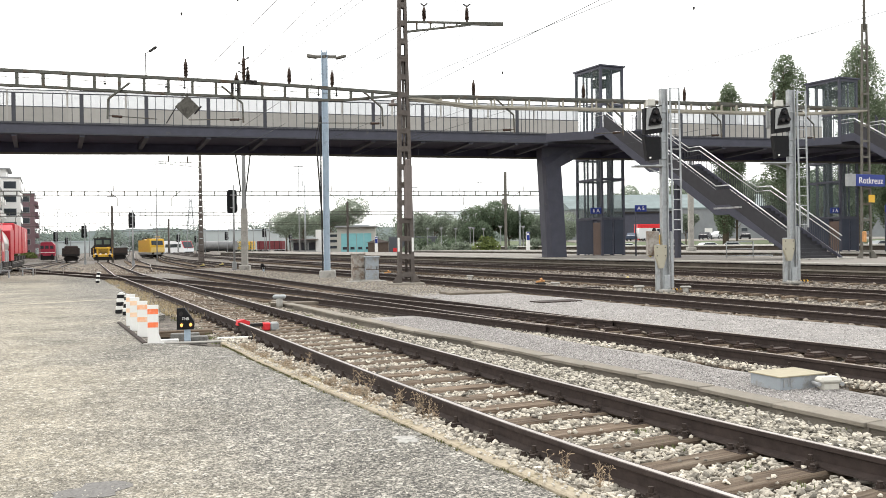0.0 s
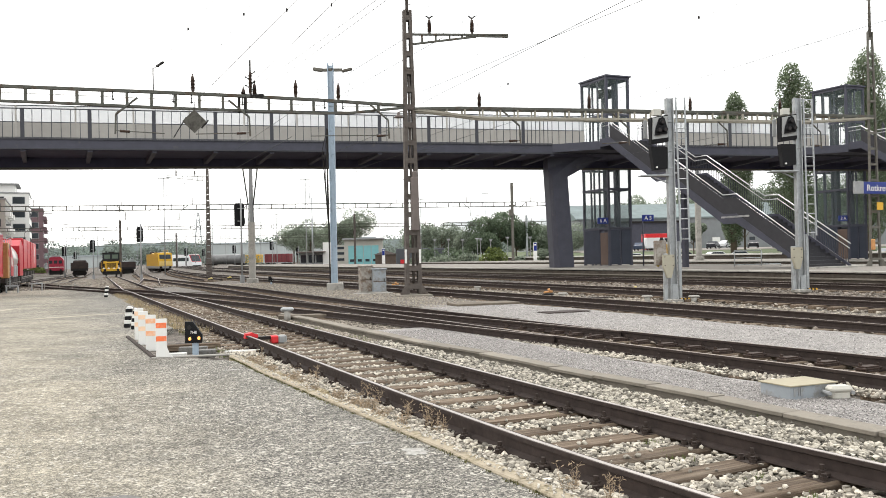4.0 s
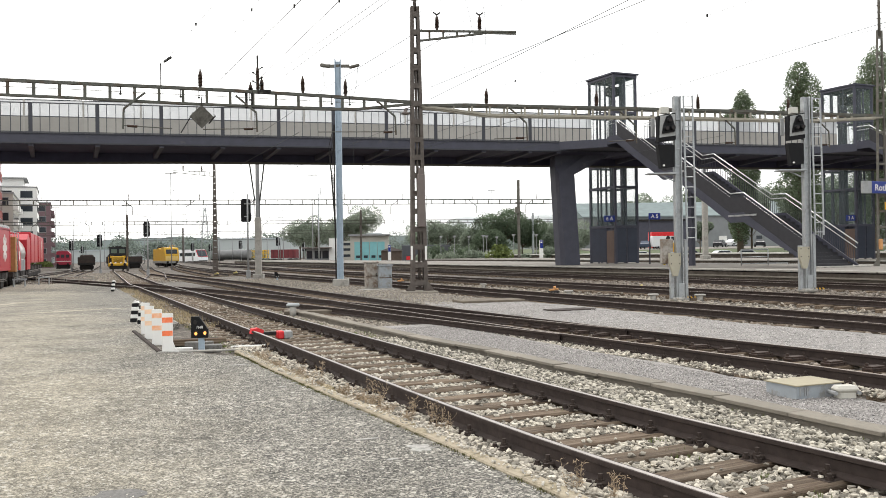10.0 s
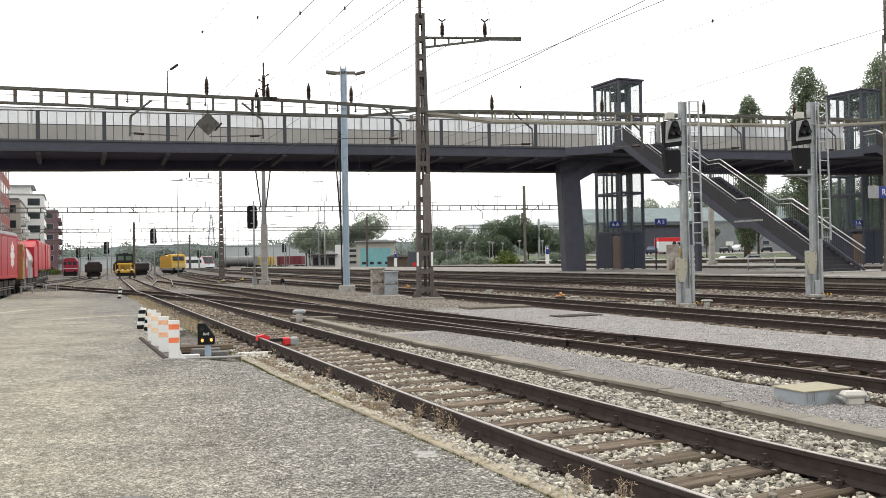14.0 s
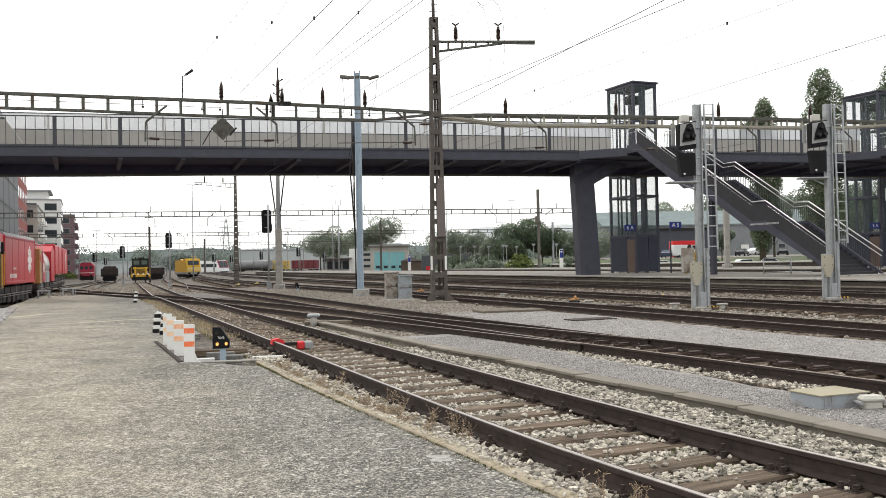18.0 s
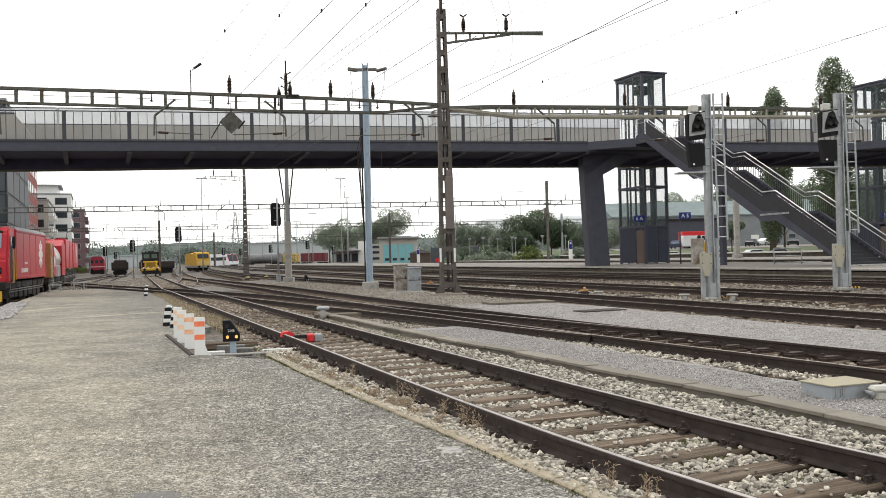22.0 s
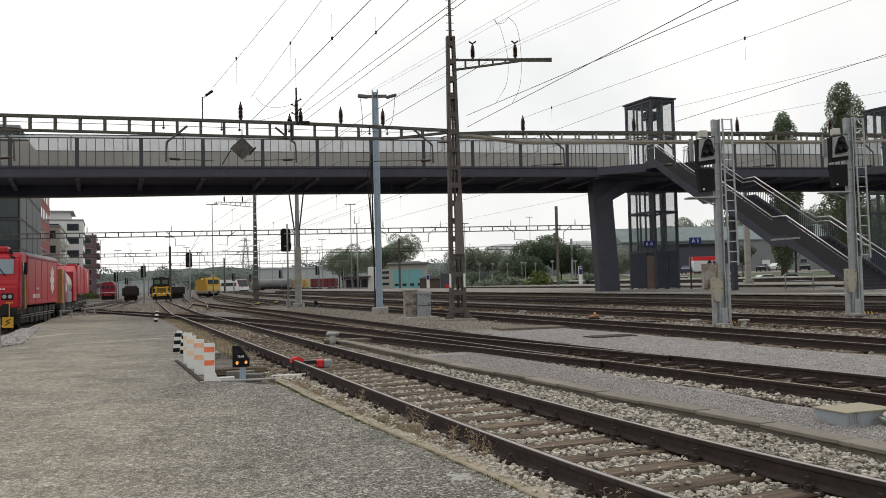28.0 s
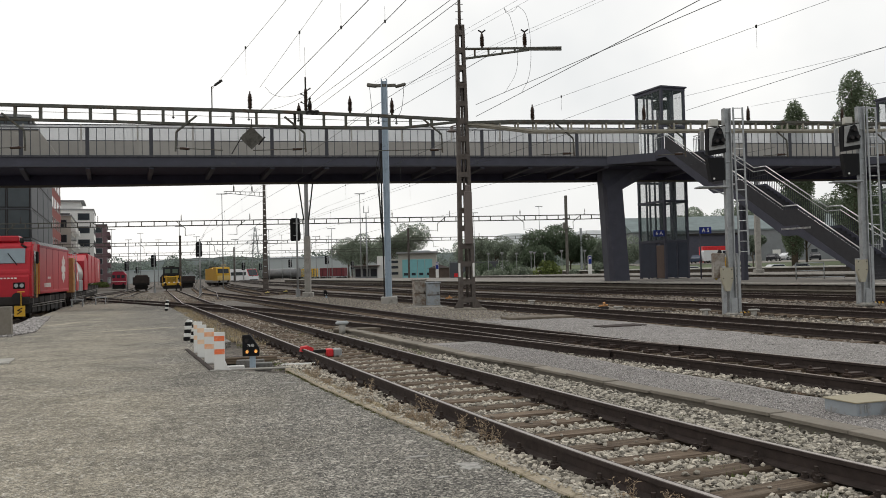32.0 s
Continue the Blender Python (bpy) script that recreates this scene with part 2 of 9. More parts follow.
    mottle.inputs["Scale"].default_value, mottle.inputs["Detail"].default_value, mottle.inputs["Roughness"].default_value = patch_scale * 7, 8, 0.75
    ln.new(shift.outputs["Vector"], mottle.inputs["Vector"])
    mo = nt.new("ShaderNodeMapRange")
    mo.inputs["From Min"].default_value, mo.inputs["From Max"].default_value = 0.3, 0.7
    mo.inputs["To Min"].default_value, mo.inputs["To Max"].default_value = (0.76, 1.22) if band else (0.6, 1.32)
    ln.new(mottle.outputs["Fac"], mo.inputs["Value"])
    mm = nt.new("ShaderNodeMix")
    mm.data_type, mm.blend_type = "RGBA", "MULTIPLY"
    mm.inputs["Factor"].default_value = 1
    ln.new(mx.outputs["Result"], mm.inputs["A"])
    ln.new(mo.outputs["Result"], mm.inputs["B"])
    ln.new(mm.outputs["Result"], b.inputs["Base Color"])
    bp = nt.new("ShaderNodeBump")
    bp.inputs["Strength"].default_value, bp.inputs["Distance"].default_value = bump, 0.35 / cells
    bp.invert = True
    ln.new(vo.outputs["Distance"], bp.inputs["Height"])
    ln.new(bp.outputs["Normal"], b.inputs["Normal"])
    return m


M_ASPHALT = speckled("worn_asphalt", (0.13, 0.123, 0.108), (0.35, 0.325, 0.282), (0.05, 0.047, 0.042), 72, (0.278, 0.249, 0.195), amount=0.8, patch_scale=0.16, band=1.0, bump=0.95)
M_TAR = mat("dark_asphalt_repair", (0.155, 0.148, 0.14), 0.95, var=0.4, scale=40, bump=0.6, bscale=90)
M_SCAR = mat("pale_worn_scar", (0.37, 0.36, 0.33), 0.95, var=0.35, scale=30, bump=0.5, bscale=80, dirt=(0.2, 0.19, 0.18), dirt_at=0.52, dirt_scale=14)
M_GROUND = speckled("yard_ballast_ground", (0.132, 0.117, 0.10), (0.27, 0.245, 0.207), (0.045, 0.039, 0.034), 17, (0.085, 0.07, 0.059), amount=0.6, patch_scale=0.25)
M_GRIT = speckled("grey_fine_gravel", (0.258, 0.243, 0.235), (0.35, 0.33, 0.315), (0.15, 0.141, 0.134), 120, (0.21, 0.195, 0.18), amount=0.5)
M_STONE = mat("ballast_stone", (0.35, 0.318, 0.266), 0.9, var=0.4, scale=14, bump=0.4, bscale=70, island=0.7)
M_STONE_B = mat("brown_ballast_stone", (0.19, 0.162, 0.135), 0.9, var=0.35, scale=14, bump=0.4, bscale=70, island=0.5)
M_PEBBLE = mat("grey_pebble", (0.325, 0.305, 0.292), 0.9, var=0.3, scale=14, island=0.5)
M_RAIL = mat("rusty_rail_side", (0.037, 0.027, 0.0235), 0.85, 0.0, var=0.4, scale=9, bump=0.3, bscale=120)
M_RAILTOP = mat("worn_rail_head", (0.33, 0.30, 0.28), 0.35, 0.85, var=0.25, scale=6)
M_RUSTTOP = mat("dull_rail_head", (0.21, 0.175, 0.15), 0.42, 0.6, var=0.3, scale=6)
M_SLEEPER = timber("weathered_oak_sleeper", (0.118, 0.085, 0.06), (0.22, 0.178, 0.133))
M_PLATE = mat("rusty_iron_fastening", (0.042, 0.031, 0.026), 0.85, 0.2, var=0.4, scale=20)
M_CONC = mat("weathered_concrete", (0.34, 0.325, 0.295), 0.9, var=0.22, scale=2.2, bump=0.35, bscale=50, dirt=(0.15, 0.14, 0.125), dirt_at=0.6, dirt_scale=1.3)
M_KERB = mat("mossy_concrete_edge", (0.37, 0.318, 0.238), 0.95, var=0.4, scale=6, bump=0.8, bscale=40, dirt=(0.19, 0.16, 0.10), dirt_at=0.55, dirt_scale=6)
M_DUCT = mat("cable_duct_concrete", (0.205, 0.183, 0.152), 0.95, var=0.25, scale=4, bump=0.4, bscale=45, dirt=(0.13, 0.12, 0.1), dirt_at=0.6, dirt_scale=4, rand=0.15)
M_PLATWALL = mat("brown_stained_platform_wall", (0.082, 0.07, 0.058), 0.95, var=0.35, scale=2, bump=0.5, bscale=30, dirt=(0.055, 0.045, 0.036), dirt_at=0.5, dirt_scale=1.5, rand=0.2)
M_PLATTOP = mat("platform_asphalt", (0.185, 0.168, 0.148), 0.9, var=0.15, scale=1.5, bump=0.2, bscale=60)
M_STEEL = mat("anthracite_painted_steel", (0.058, 0.059, 0.077), 0.6, 0.0, var=0.18, scale=1.6, dirt=(0.10, 0.095, 0.09), dirt_at=0.66, dirt_scale=2)
# darker copy of the bridge steel, with the shade below the deck painted in
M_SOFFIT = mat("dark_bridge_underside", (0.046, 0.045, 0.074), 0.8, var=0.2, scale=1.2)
M_FLANGE = mat("drab_girder_flange", (0.085, 0.078, 0.066), 0.8, var=0.2, scale=1.5)
M_FENCE = mat("dark_fence_steel", (0.054, 0.055, 0.064), 0.5, 0.2, var=0.15, scale=4)
M_PARAPET = mat("grey_beige_parapet_panel", (0.35, 0.332, 0.30), 0.7, var=0.1, scale=1.1, rand=0.06)
M_SCREEN = glass("frosted_windscreen", (0.55, 0.56, 0.56), 0.6, 0.35)
M_GLASS = glass("clear_lift_glass", (0.13, 0.17, 0.16), 0.14, 0.04)
M_LATTICE = mat("olive_weathered_steel", (0.095, 0.096, 0.083), 0.75, 0.1, var=0.3, scale=5, dirt=(0.085, 0.055, 0.035), dirt_at=0.58, dirt_scale=3)
M_MAST = mat("brown_rusty_mast_steel", (0.105, 0.09, 0.08), 0.75, 0.15, var=0.3, scale=5, dirt=(0.06, 0.045, 0.035), dirt_at=0.6, dirt_scale=4)
M_GALV = mat("galvanised_steel", (0.36, 0.375, 0.38), 0.5, 0.5, var=0.2, scale=5, dirt=(0.24, 0.24, 0.23), dirt_at=0.6, dirt_scale=3)
M_POLE = mat("pale_blue_painted_pole", (0.33, 0.40, 0.47), 0.55, 0.1, var=0.12, scale=3, dirt=(0.20, 0.23, 0.26), dirt_at=0.62, dirt_scale=4)
M_INSUL = mat("brown_porcelain", (0.045, 0.027, 0.019), 0.2, var=0.2, scale=9)
M_WIRE = mat("copper_wire_oxidised", (0.055, 0.06, 0.058), 0.5, 0.4, var=0.1)
M_BLACK = mat("black_signal_plastic", (0.009, 0.009, 0.010), 0.7, var=0.2, scale=6, spec=0.2)
M_WHITE = mat("white_painted_metal", (0.72, 0.71, 0.68), 0.5, var=0.08, scale=4, dirt=(0.45, 0.42, 0.37), dirt_at=0.66, dirt_scale=4)
M_ORANGE = mat("orange_reflective_band", (0.82, 0.19, 0.075), 0.45, var=0.15, scale=12, dirt=(0.75, 0.42, 0.28), dirt_at=0.6, dirt_scale=9)
M_PEACH = mat("faded_orange_band", (0.80, 0.57, 0.39), 0.6, var=0.15, scale=8)
M_RED = mat("fire_red_paint", (0.43, 0.021, 0.032), 0.38, var=0.12, scale=1.5, dirt=(0.32, 0.03, 0.03), dirt_at=0.68, dirt_scale=1.5)
M_REDBRIGHT = mat("bright_red_paint", (0.62, 0.035, 0.04), 0.5, var=0.1, scale=5)
M_YELLOW = mat("machine_yellow_paint", (0.62, 0.36, 0.035), 0.5, var=0.15, scale=2, dirt=(0.25, 0.17, 0.06), dirt_at=0.64, dirt_scale=2)
M_DARK = mat("grimy_black_iron", (0.022, 0.020, 0.019), 0.7, 0.1, var=0.35, scale=4)
M_GREY = mat("mid_grey_paint", (0.28, 0.285, 0.285), 0.6, var=0.12, scale=3, dirt=(0.2, 0.19, 0.18), dirt_at=0.63, dirt_scale=2)
M_CREAM = mat("cream_painted_sheet", (0.37, 0.345, 0.27), 0.6, var=0.1, scale=3, dirt=(0.38, 0.33, 0.24), dirt_at=0.62, dirt_scale=4)
M_BLUE = mat("sign_blue_enamel", (0.016, 0.032, 0.19), 0.35, var=0.05)
M_WINDOW = mat("dark_window_glass", (0.03, 0.036, 0.042), 0.08, var=0.1)
M_WINDSHIELD = mat("pale_windshield_glass", (0.25, 0.30, 0.33), 0.08, var=0.1)
# leaf green lightened to carry the haze over the far trees
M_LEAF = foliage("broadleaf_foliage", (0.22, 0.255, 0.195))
M_LEAFD = foliage("dark_foliage", (0.125, 0.16, 0.105))
M_POPLAR = foliage("poplar_foliage", (0.155, 0.19, 0.12))
M_BARK = mat("grey_bark", (0.12, 0.095, 0.072), 0.9, var=0.3, scale=6)
M_DRY = mat("dry_grass", (0.36, 0.29, 0.175), 0.9, var=0.3, scale=6, island=0.4)
M_WEED = mat("green_weed", (0.12, 0.15, 0.045), 0.9, var=0.3, scale=6, island=0.4)
M_GRASS = mat("mown_grass", (0.085, 0.105, 0.052), 0.95, var=0.3, scale=0.7, bump=0.5, bscale=12)
# distance haze is mixed into this pale blue-green
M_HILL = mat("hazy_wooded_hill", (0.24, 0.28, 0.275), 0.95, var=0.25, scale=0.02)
M_AMBER = glow("lit_amber_lamp", (1.0, 0.45, 0.12), 0.8)


# ---- building helpers ----
def thing(name, at, label, category, group="", kind="", yaw=0.0):
    ob = new(name)
    ob.empty_display_size = 0.2
    ob.matrix_world = Matrix.LocRotScale(Vector(at), Euler((0, 0, yaw)), None)
    return tagged(ob, label, category, group, kind)


def part(name, bm, material, parent=None, label=""):
    """Link a bmesh as one mesh object; its geometry is in the space of its parent."""
    me = bpy.data.meshes.new(name)
    bm.to_mesh(me)
    bm.free()
    mats = material if isinstance(material, (list, tuple)) else [material]
    for m in mats:
        me.materials.append(m)
    ob = new(name, me)
    if parent:
        ob.parent = parent
    return tagged(ob, label)


def again(ob, parent, m):
    """One more piece on the same mesh."""
    o = new(ob.name.split(".")[0], ob.data)
    o.parent = parent
    o.matrix_basis = m
    if "label" in ob:
        o["label"] = ob["label"]
    return o


def box(bm, c, size, rz=0.0, rx=0.0, ry=0.0, bevel=0.0, mi=0, taper=1.0):
    m = Matrix.LocRotScale(Vector(c), Euler((rx, ry, rz)), None) @ Matrix.Diagonal((*size, 1))
    vs = bmesh.ops.create_cube(bm, size=1, matrix=Matrix.Identity(4))["verts"]
    if taper != 1.0:
        for v in vs:
            if v.co.z > 0:
                v.co.x *= taper
                v.co.y *= taper
    bmesh.ops.transform(bm, matrix=m, verts=vs)
    fs = list({f for v in vs for f in v.link_faces})
    for f in fs:
        f.material_index = mi
    if bevel:
        es = list({e for v in vs for e in v.link_edges})
        r = bmesh.ops.bevel(bm, geom=es, offset=bevel, segments=1, affect="EDGES")
        for f in r["faces"]:
            f.material_index = mi
    return bm


def rod(bm, a, b, r, n=6, mi=0, r2=None):
    a, b = Vector(a), Vector(b)
    v = b - a
    m = Matrix.Translation((a + b) / 2) @ v.to_track_quat("Z", "Y").to_matrix().to_4x4()
    res = bmesh.ops.create_cone(bm, cap_ends=True, segments=n, radius1=r, radius2=r if r2 is None else r2, depth=v.length, matrix=m)
    for f in {f for w in res["verts"] for f in w.link_faces}:
        f.material_index = mi
        f.smooth = n > 6 and len(f.verts) == 4
    return bm


def bar(bm, a, b, w, h, mi=0):
    """A square bar from a to b: w across, h upright."""
    a, b = Vector(a), Vector(b)
    v = b - a
    x = Vector((v.y, -v.x, 0))
    x = x.normalized() if x.length > 1e-6 else Vector((1, 0, 0))
    z = x.cross(v).normalized()
    q = [a + x * (i * w / 2) + z * (j * h / 2) for i, j in ((-1, -1), (1, -1), (1, 1), (-1, 1))]
    r = [p + v for p in q]
    vs = [bm.verts.new(p) for p in q + r]
    for f in ((0, 1, 2, 3), (7, 6, 5, 4), (0, 4, 5, 1), (1, 5, 6, 2), (2, 6, 7, 3), (3, 7, 4, 0)):
        bm.faces.new([vs[i] for i in f]).material_index = mi
    return bm


def prism(bm, outline, axis, a, b, mi=0):
    """Extrude an outline (pairs) along an axis ('x', 'y' or 'z') from a to b."""
    def place(p, k):
        return {"x": (k, p[0], p[1]), "y": (p[0], k, p[1]), "z": (p[0], p[1], k)}[axis]
    lo = [bm.verts.new(place(p, a)) for p in outline]
    hi = [bm.verts.new(place(p, b)) for p in outline]
    k = len(outline)
    fs = [bm.faces.new(lo[::-1]), bm.faces.new(hi)]
    fs += [bm.faces.new((lo[i], lo[(i + 1) % k], hi[(i + 1) % k], hi[i])) for i in range(k)]
    for f in fs:
        f.material_index = mi
    bmesh.ops.recalc_face_normals(bm, faces=fs)
    return bm


def sweep(bm, outline, line, mi=0, close=True):
    """Sweep an outline (across, up) along a list of points."""
    rings, k = [], len(outline)
    for i, p in enumerate(line):
        t = line[min(i + 1, len(line) - 1)] - line[max(i - 1, 0)]
        x = Vector((t.y, -t.x, 0)).normalized()
        rings.append([bm.verts.new(p + x * a + Vector((0, 0, b))) for a, b in outline])
    for r0, r1 in zip(rings, rings[1:]):
        for i in range(k):
            bm.faces.new((r0[i], r0[(i + 1) % k], r1[(i + 1) % k], r1[i])).material_index = mi
    if close:
        bm.faces.new(rings[0]).material_index = mi
        bm.faces.new(rings[-1][::-1]).material_index = mi
    return bm


def B():
    return bmesh.new()


def soup(name, verts, faces, material, label="", category="", kind="stuff", parent=None, smooth_shade=False):
    """A mesh from arrays that the code made, for what nobody could count."""
    me = bpy.data.meshes.new(name)
    me.vertices.add(len(verts))
    me.vertices.foreach_set("co", np.asarray(verts, dtype=np.float32).ravel())
    faces = np.asarray(faces, dtype=np.int32)
    me.loops.add(faces.size)
    me.loops.foreach_set("vertex_index", faces.ravel())
    me.polygons.add(len(faces))
    me.polygons.foreach_set("loop_start", np.arange(0, faces.size, faces.shape[1], dtype=np.int32))
    me.polygons.foreach_set("loop_total", np.full(len(faces), faces.shape[1], dtype=np.int32))
    me.materials.append(material)
    me.update(calc_edges=True)
    me.validate()
    if not smooth_shade:
        me.shade_flat()
    ob = new(name, me)
    if parent:
        ob.parent = parent
        return tagged(ob, label, kind=kind)
    return tagged(ob, label, category, kind=kind)


def lettering(parent, text, x, y, z, size, material):
    cu = bpy.data.curves.new("lettering", "FONT")
    cu.body, cu.size, cu.extrude = text, size, 0.004
    cu.align_x, cu.align_y = "CENTER", "CENTER"
    ob = new("lettering", cu)
    cu.materials.append(material)
    dg = bpy.context.evaluated_depsgraph_get()
    me = bpy.data.meshes.new_from_object(ob.evaluated_get(dg))
    bpy.data.objects.remove(ob)
    o = new("lettering", me)
    o.parent = parent
    o.matrix_basis = Matrix.LocRotScale((x, y, z), Euler((math.pi / 2, 0, 0)), None)
    return o


# ---- ground ----
def ground_height(s, o):
    """The beds lie a little lower than the tops of the sleepers."""
    return -0.13 if o < 5.9 else -0.10


def build_ground():
    ss = [-400, -120, -40, -12] + [k * 2.0 for k in range(-3, 30)] + [64, 72, 80, 95, 110, 125, 140, 155, 170, 200, 260, 340, 480, 700, 1100, 1800, 3000]
    oo = [-2500, -900, -400, -150, -60, -30, -15, -8, -4.4, -3.4, 0, 2.4, 2.7, 3.2, 4.1, 5.0, 5.8, 6.1, 7.5, 9.6, 11, 13, 15, 17, 20, 25, 30, 40, 60, 100, 200, 500, 1200, 2800]
    bm = B()
    grid = [[bm.verts.new(P(s, o, ground_height(s, o))) for o in oo] for s in ss]
    for a, b in zip(grid, grid[1:]):
        for i in range(len(oo) - 1):
            bm.faces.new((a[i], a[i + 1], b[i + 1], b[i]))
    tagged(part("ground", bm, M_GROUND), "brown-grey railway yard ground of ballast and grit", "ground", kind="structure")


def strip(name, o0, o1, s0, s1, z, material, label, category, thick=0.12, step=4.0, wav=0.0, kind="structure"):
    bm = B()
    n = max(2, int((s1 - s0) / step) + 1)
    rows = []
    for i in range(n):
        s = s0 + (s1 - s0) * i / (n - 1)
        a0, a1 = between(o0, s) if isinstance(o0, list) else o0, o1
        j0, j1 = (noise.noise((s * 0.9, a0, 3)) * wav * (not isinstance(o0, list)), noise.noise((s * 0.9, a1, 7)) * wav) if wav else (0, 0)
        a, b = P(s, a0 + j0, z), P(s, a1 + j1, z)
        rows.append([bm.verts.new(q) for q in (a, b, b - Vector((0, 0, thick)), a - Vector((0, 0, thick)))])
    for r0, r1 in zip(rows, rows[1:]):
        for i in range(4):
            bm.faces.new((r0[i], r0[(i + 1) % 4], r1[(i + 1) % 4], r1[i]))
    bm.faces.new(rows[0])
    bm.faces.new(rows[-1][::-1])
    bmesh.ops.recalc_face_normals(bm, faces=bm.faces)
    return tagged(part(name, bm, material), label, category, kind=kind)


build_ground()


def between(table, x):
    if x <= table[0][0]:
        return table[0][1]
    for (a, p), (b, q) in zip(table, table[1:]):
        if x <= b:
            return p + (q - p) * (x - a) / (b - a)
    return table[-1][1]


# where the asphalt meets its kerb; the siding bends away from it near the viewpoint
EDGE = [(-30, 3.6), (-4, 3.1), (2, 2.96), (4.6, 2.89), (6, 2.855), (7, 2.805), (8, 2.745), (9, 2.69), (10.5, 2.64), (12, 2.575), (14.2, 2.555)]


def build_asphalt():
    """The paved loading area on which the camera stands; it ends in a tongue towards the yard."""
    bm = B()
    rows = []
    for s in [-30, -10, 0] + [k * 1.5 for k in range(2, 42)]:
        right = between(EDGE, s) - 0.015 + 0.02 * noise.noise((s * 1.3, 0, 0))
        if s > 14.2:
            right = 2.5 - 1.0 * smooth(14.2, 14.8, s) + (1.0 * smooth(19.5, 20.2, s))
        left = -26 if s < 30 else -26 + 22.6 * smooth(30, 33, s) + (s - 33) * 0.02
        rows.append([bm.verts.new(P(s, left + (right - left) * k / 6, z)) for z in (0.0, -0.2) for k in range(7)])
    for r0, r1 in zip(rows, rows[1:]):
        for i in range(6):
            bm.faces.new((r0[i], r0[i + 1], r1[i + 1], r1[i]))
        bm.faces.new((r0[6], r0[13], r1[13], r1[6]))
        bm.faces.new((r0[7], r0[0], r1[0], r1[7]))
    bm.faces.new(rows[0][:7] + rows[0][13:6:-1])
    bm.faces.new(rows[-1][:7] + rows[-1][13:6:-1])
    bmesh.ops.recalc_face_normals(bm, faces=bm.faces)
    tagged(part("pavement", bm, M_ASPHALT), "worn grey asphalt with exposed stone chips", "pavement", kind="structure")


build_asphalt()

# ---- tracks ----
RAIL = [(-0.075, -0.16), (0.075, -0.16), (0.07, -0.145), (0.012, -0.125), (0.012, -0.045), (0.036, -0.035), (0.036, -0.003), (-0.036, -0.003), (-0.036, -0.035), (-0.012, -0.045), (-0.012, -0.125), (-0.07, -0.145)]
HEAD = [(-0.021, -0.004), (0.021, -0.004), (0.018, 0.0), (-0.018, 0.0)]
RZ = 0.12


def sleeper_mesh():
    bm = B()
    box(bm, (0, 0, 0), (2.5, 0.25, 0.14), bevel=0.018)
    me = bpy.data.meshes.new("sleeper")
    bm.to_mesh(me)
    bm.free()
    me.materials.append(M_SLEEPER)
    return me


def chair_mesh():
    bm = B()
    box(bm, (0, 0, 0.012), (0.42, 0.18, 0.024), bevel=0.004)
    for e in (-1, 1):
        box(bm, (e * 0.1, 0, 0.045), (0.06, 0.1, 0.045), bevel=0.012)
        rod(bm, (e * 0.11, 0.0, 0.02), (e * 0.11, 0.0, 0.078), 0.03, 6)
        rod(bm, (e * 0.11, 0.0, 0.078), (e * 0.11, 0.0, 0.115), 0.018, 6)
        for y in (-0.058, 0.058):
            rod(bm, (e * 0.165, y, 0.02), (e * 0.165, y, 0.05), 0.03, 6)
            rod(bm, (e * 0.165, y, 0.05), (e * 0.165, y, 0.068), 0.02, 6)
    me = bpy.data.meshes.new("rail_chair")
    bm.to_mesh(me)
    bm.free()
    me.materials.append(M_PLATE)
    return me


SLEEPER, CHAIR = sleeper_mesh(), chair_mesh()


def slide_mesh():
    """A stack of rusty slide plates beside the switch rail."""
    bm = B()
    box(bm, (0, 0, 0), (0.36, 0.17, 0.03), bevel=0.004)
    box(bm, (-0.02, 0, 0.03), (0.34, 0.16, 0.026), bevel=0.004)
    box(bm, (-0.03, 0.0, 0.055), (0.26, 0.13, 0.022), bevel=0.004)
    rod(bm, (-0.12, 0.05, 0.06), (-0.12, 0.05, 0.1), 0.025, 6)
    me = bpy.data.meshes.new("slide_plate")
    bm.to_mesh(me)
    bm.free()
    me.materials.append(M_SLIDE)
    return me


M_SLIDE = mat("red_brown_slide_plate", (0.055, 0.038, 0.031), 0.8, 0.2, var=0.4, scale=20)
SLIDE = slide_mesh()


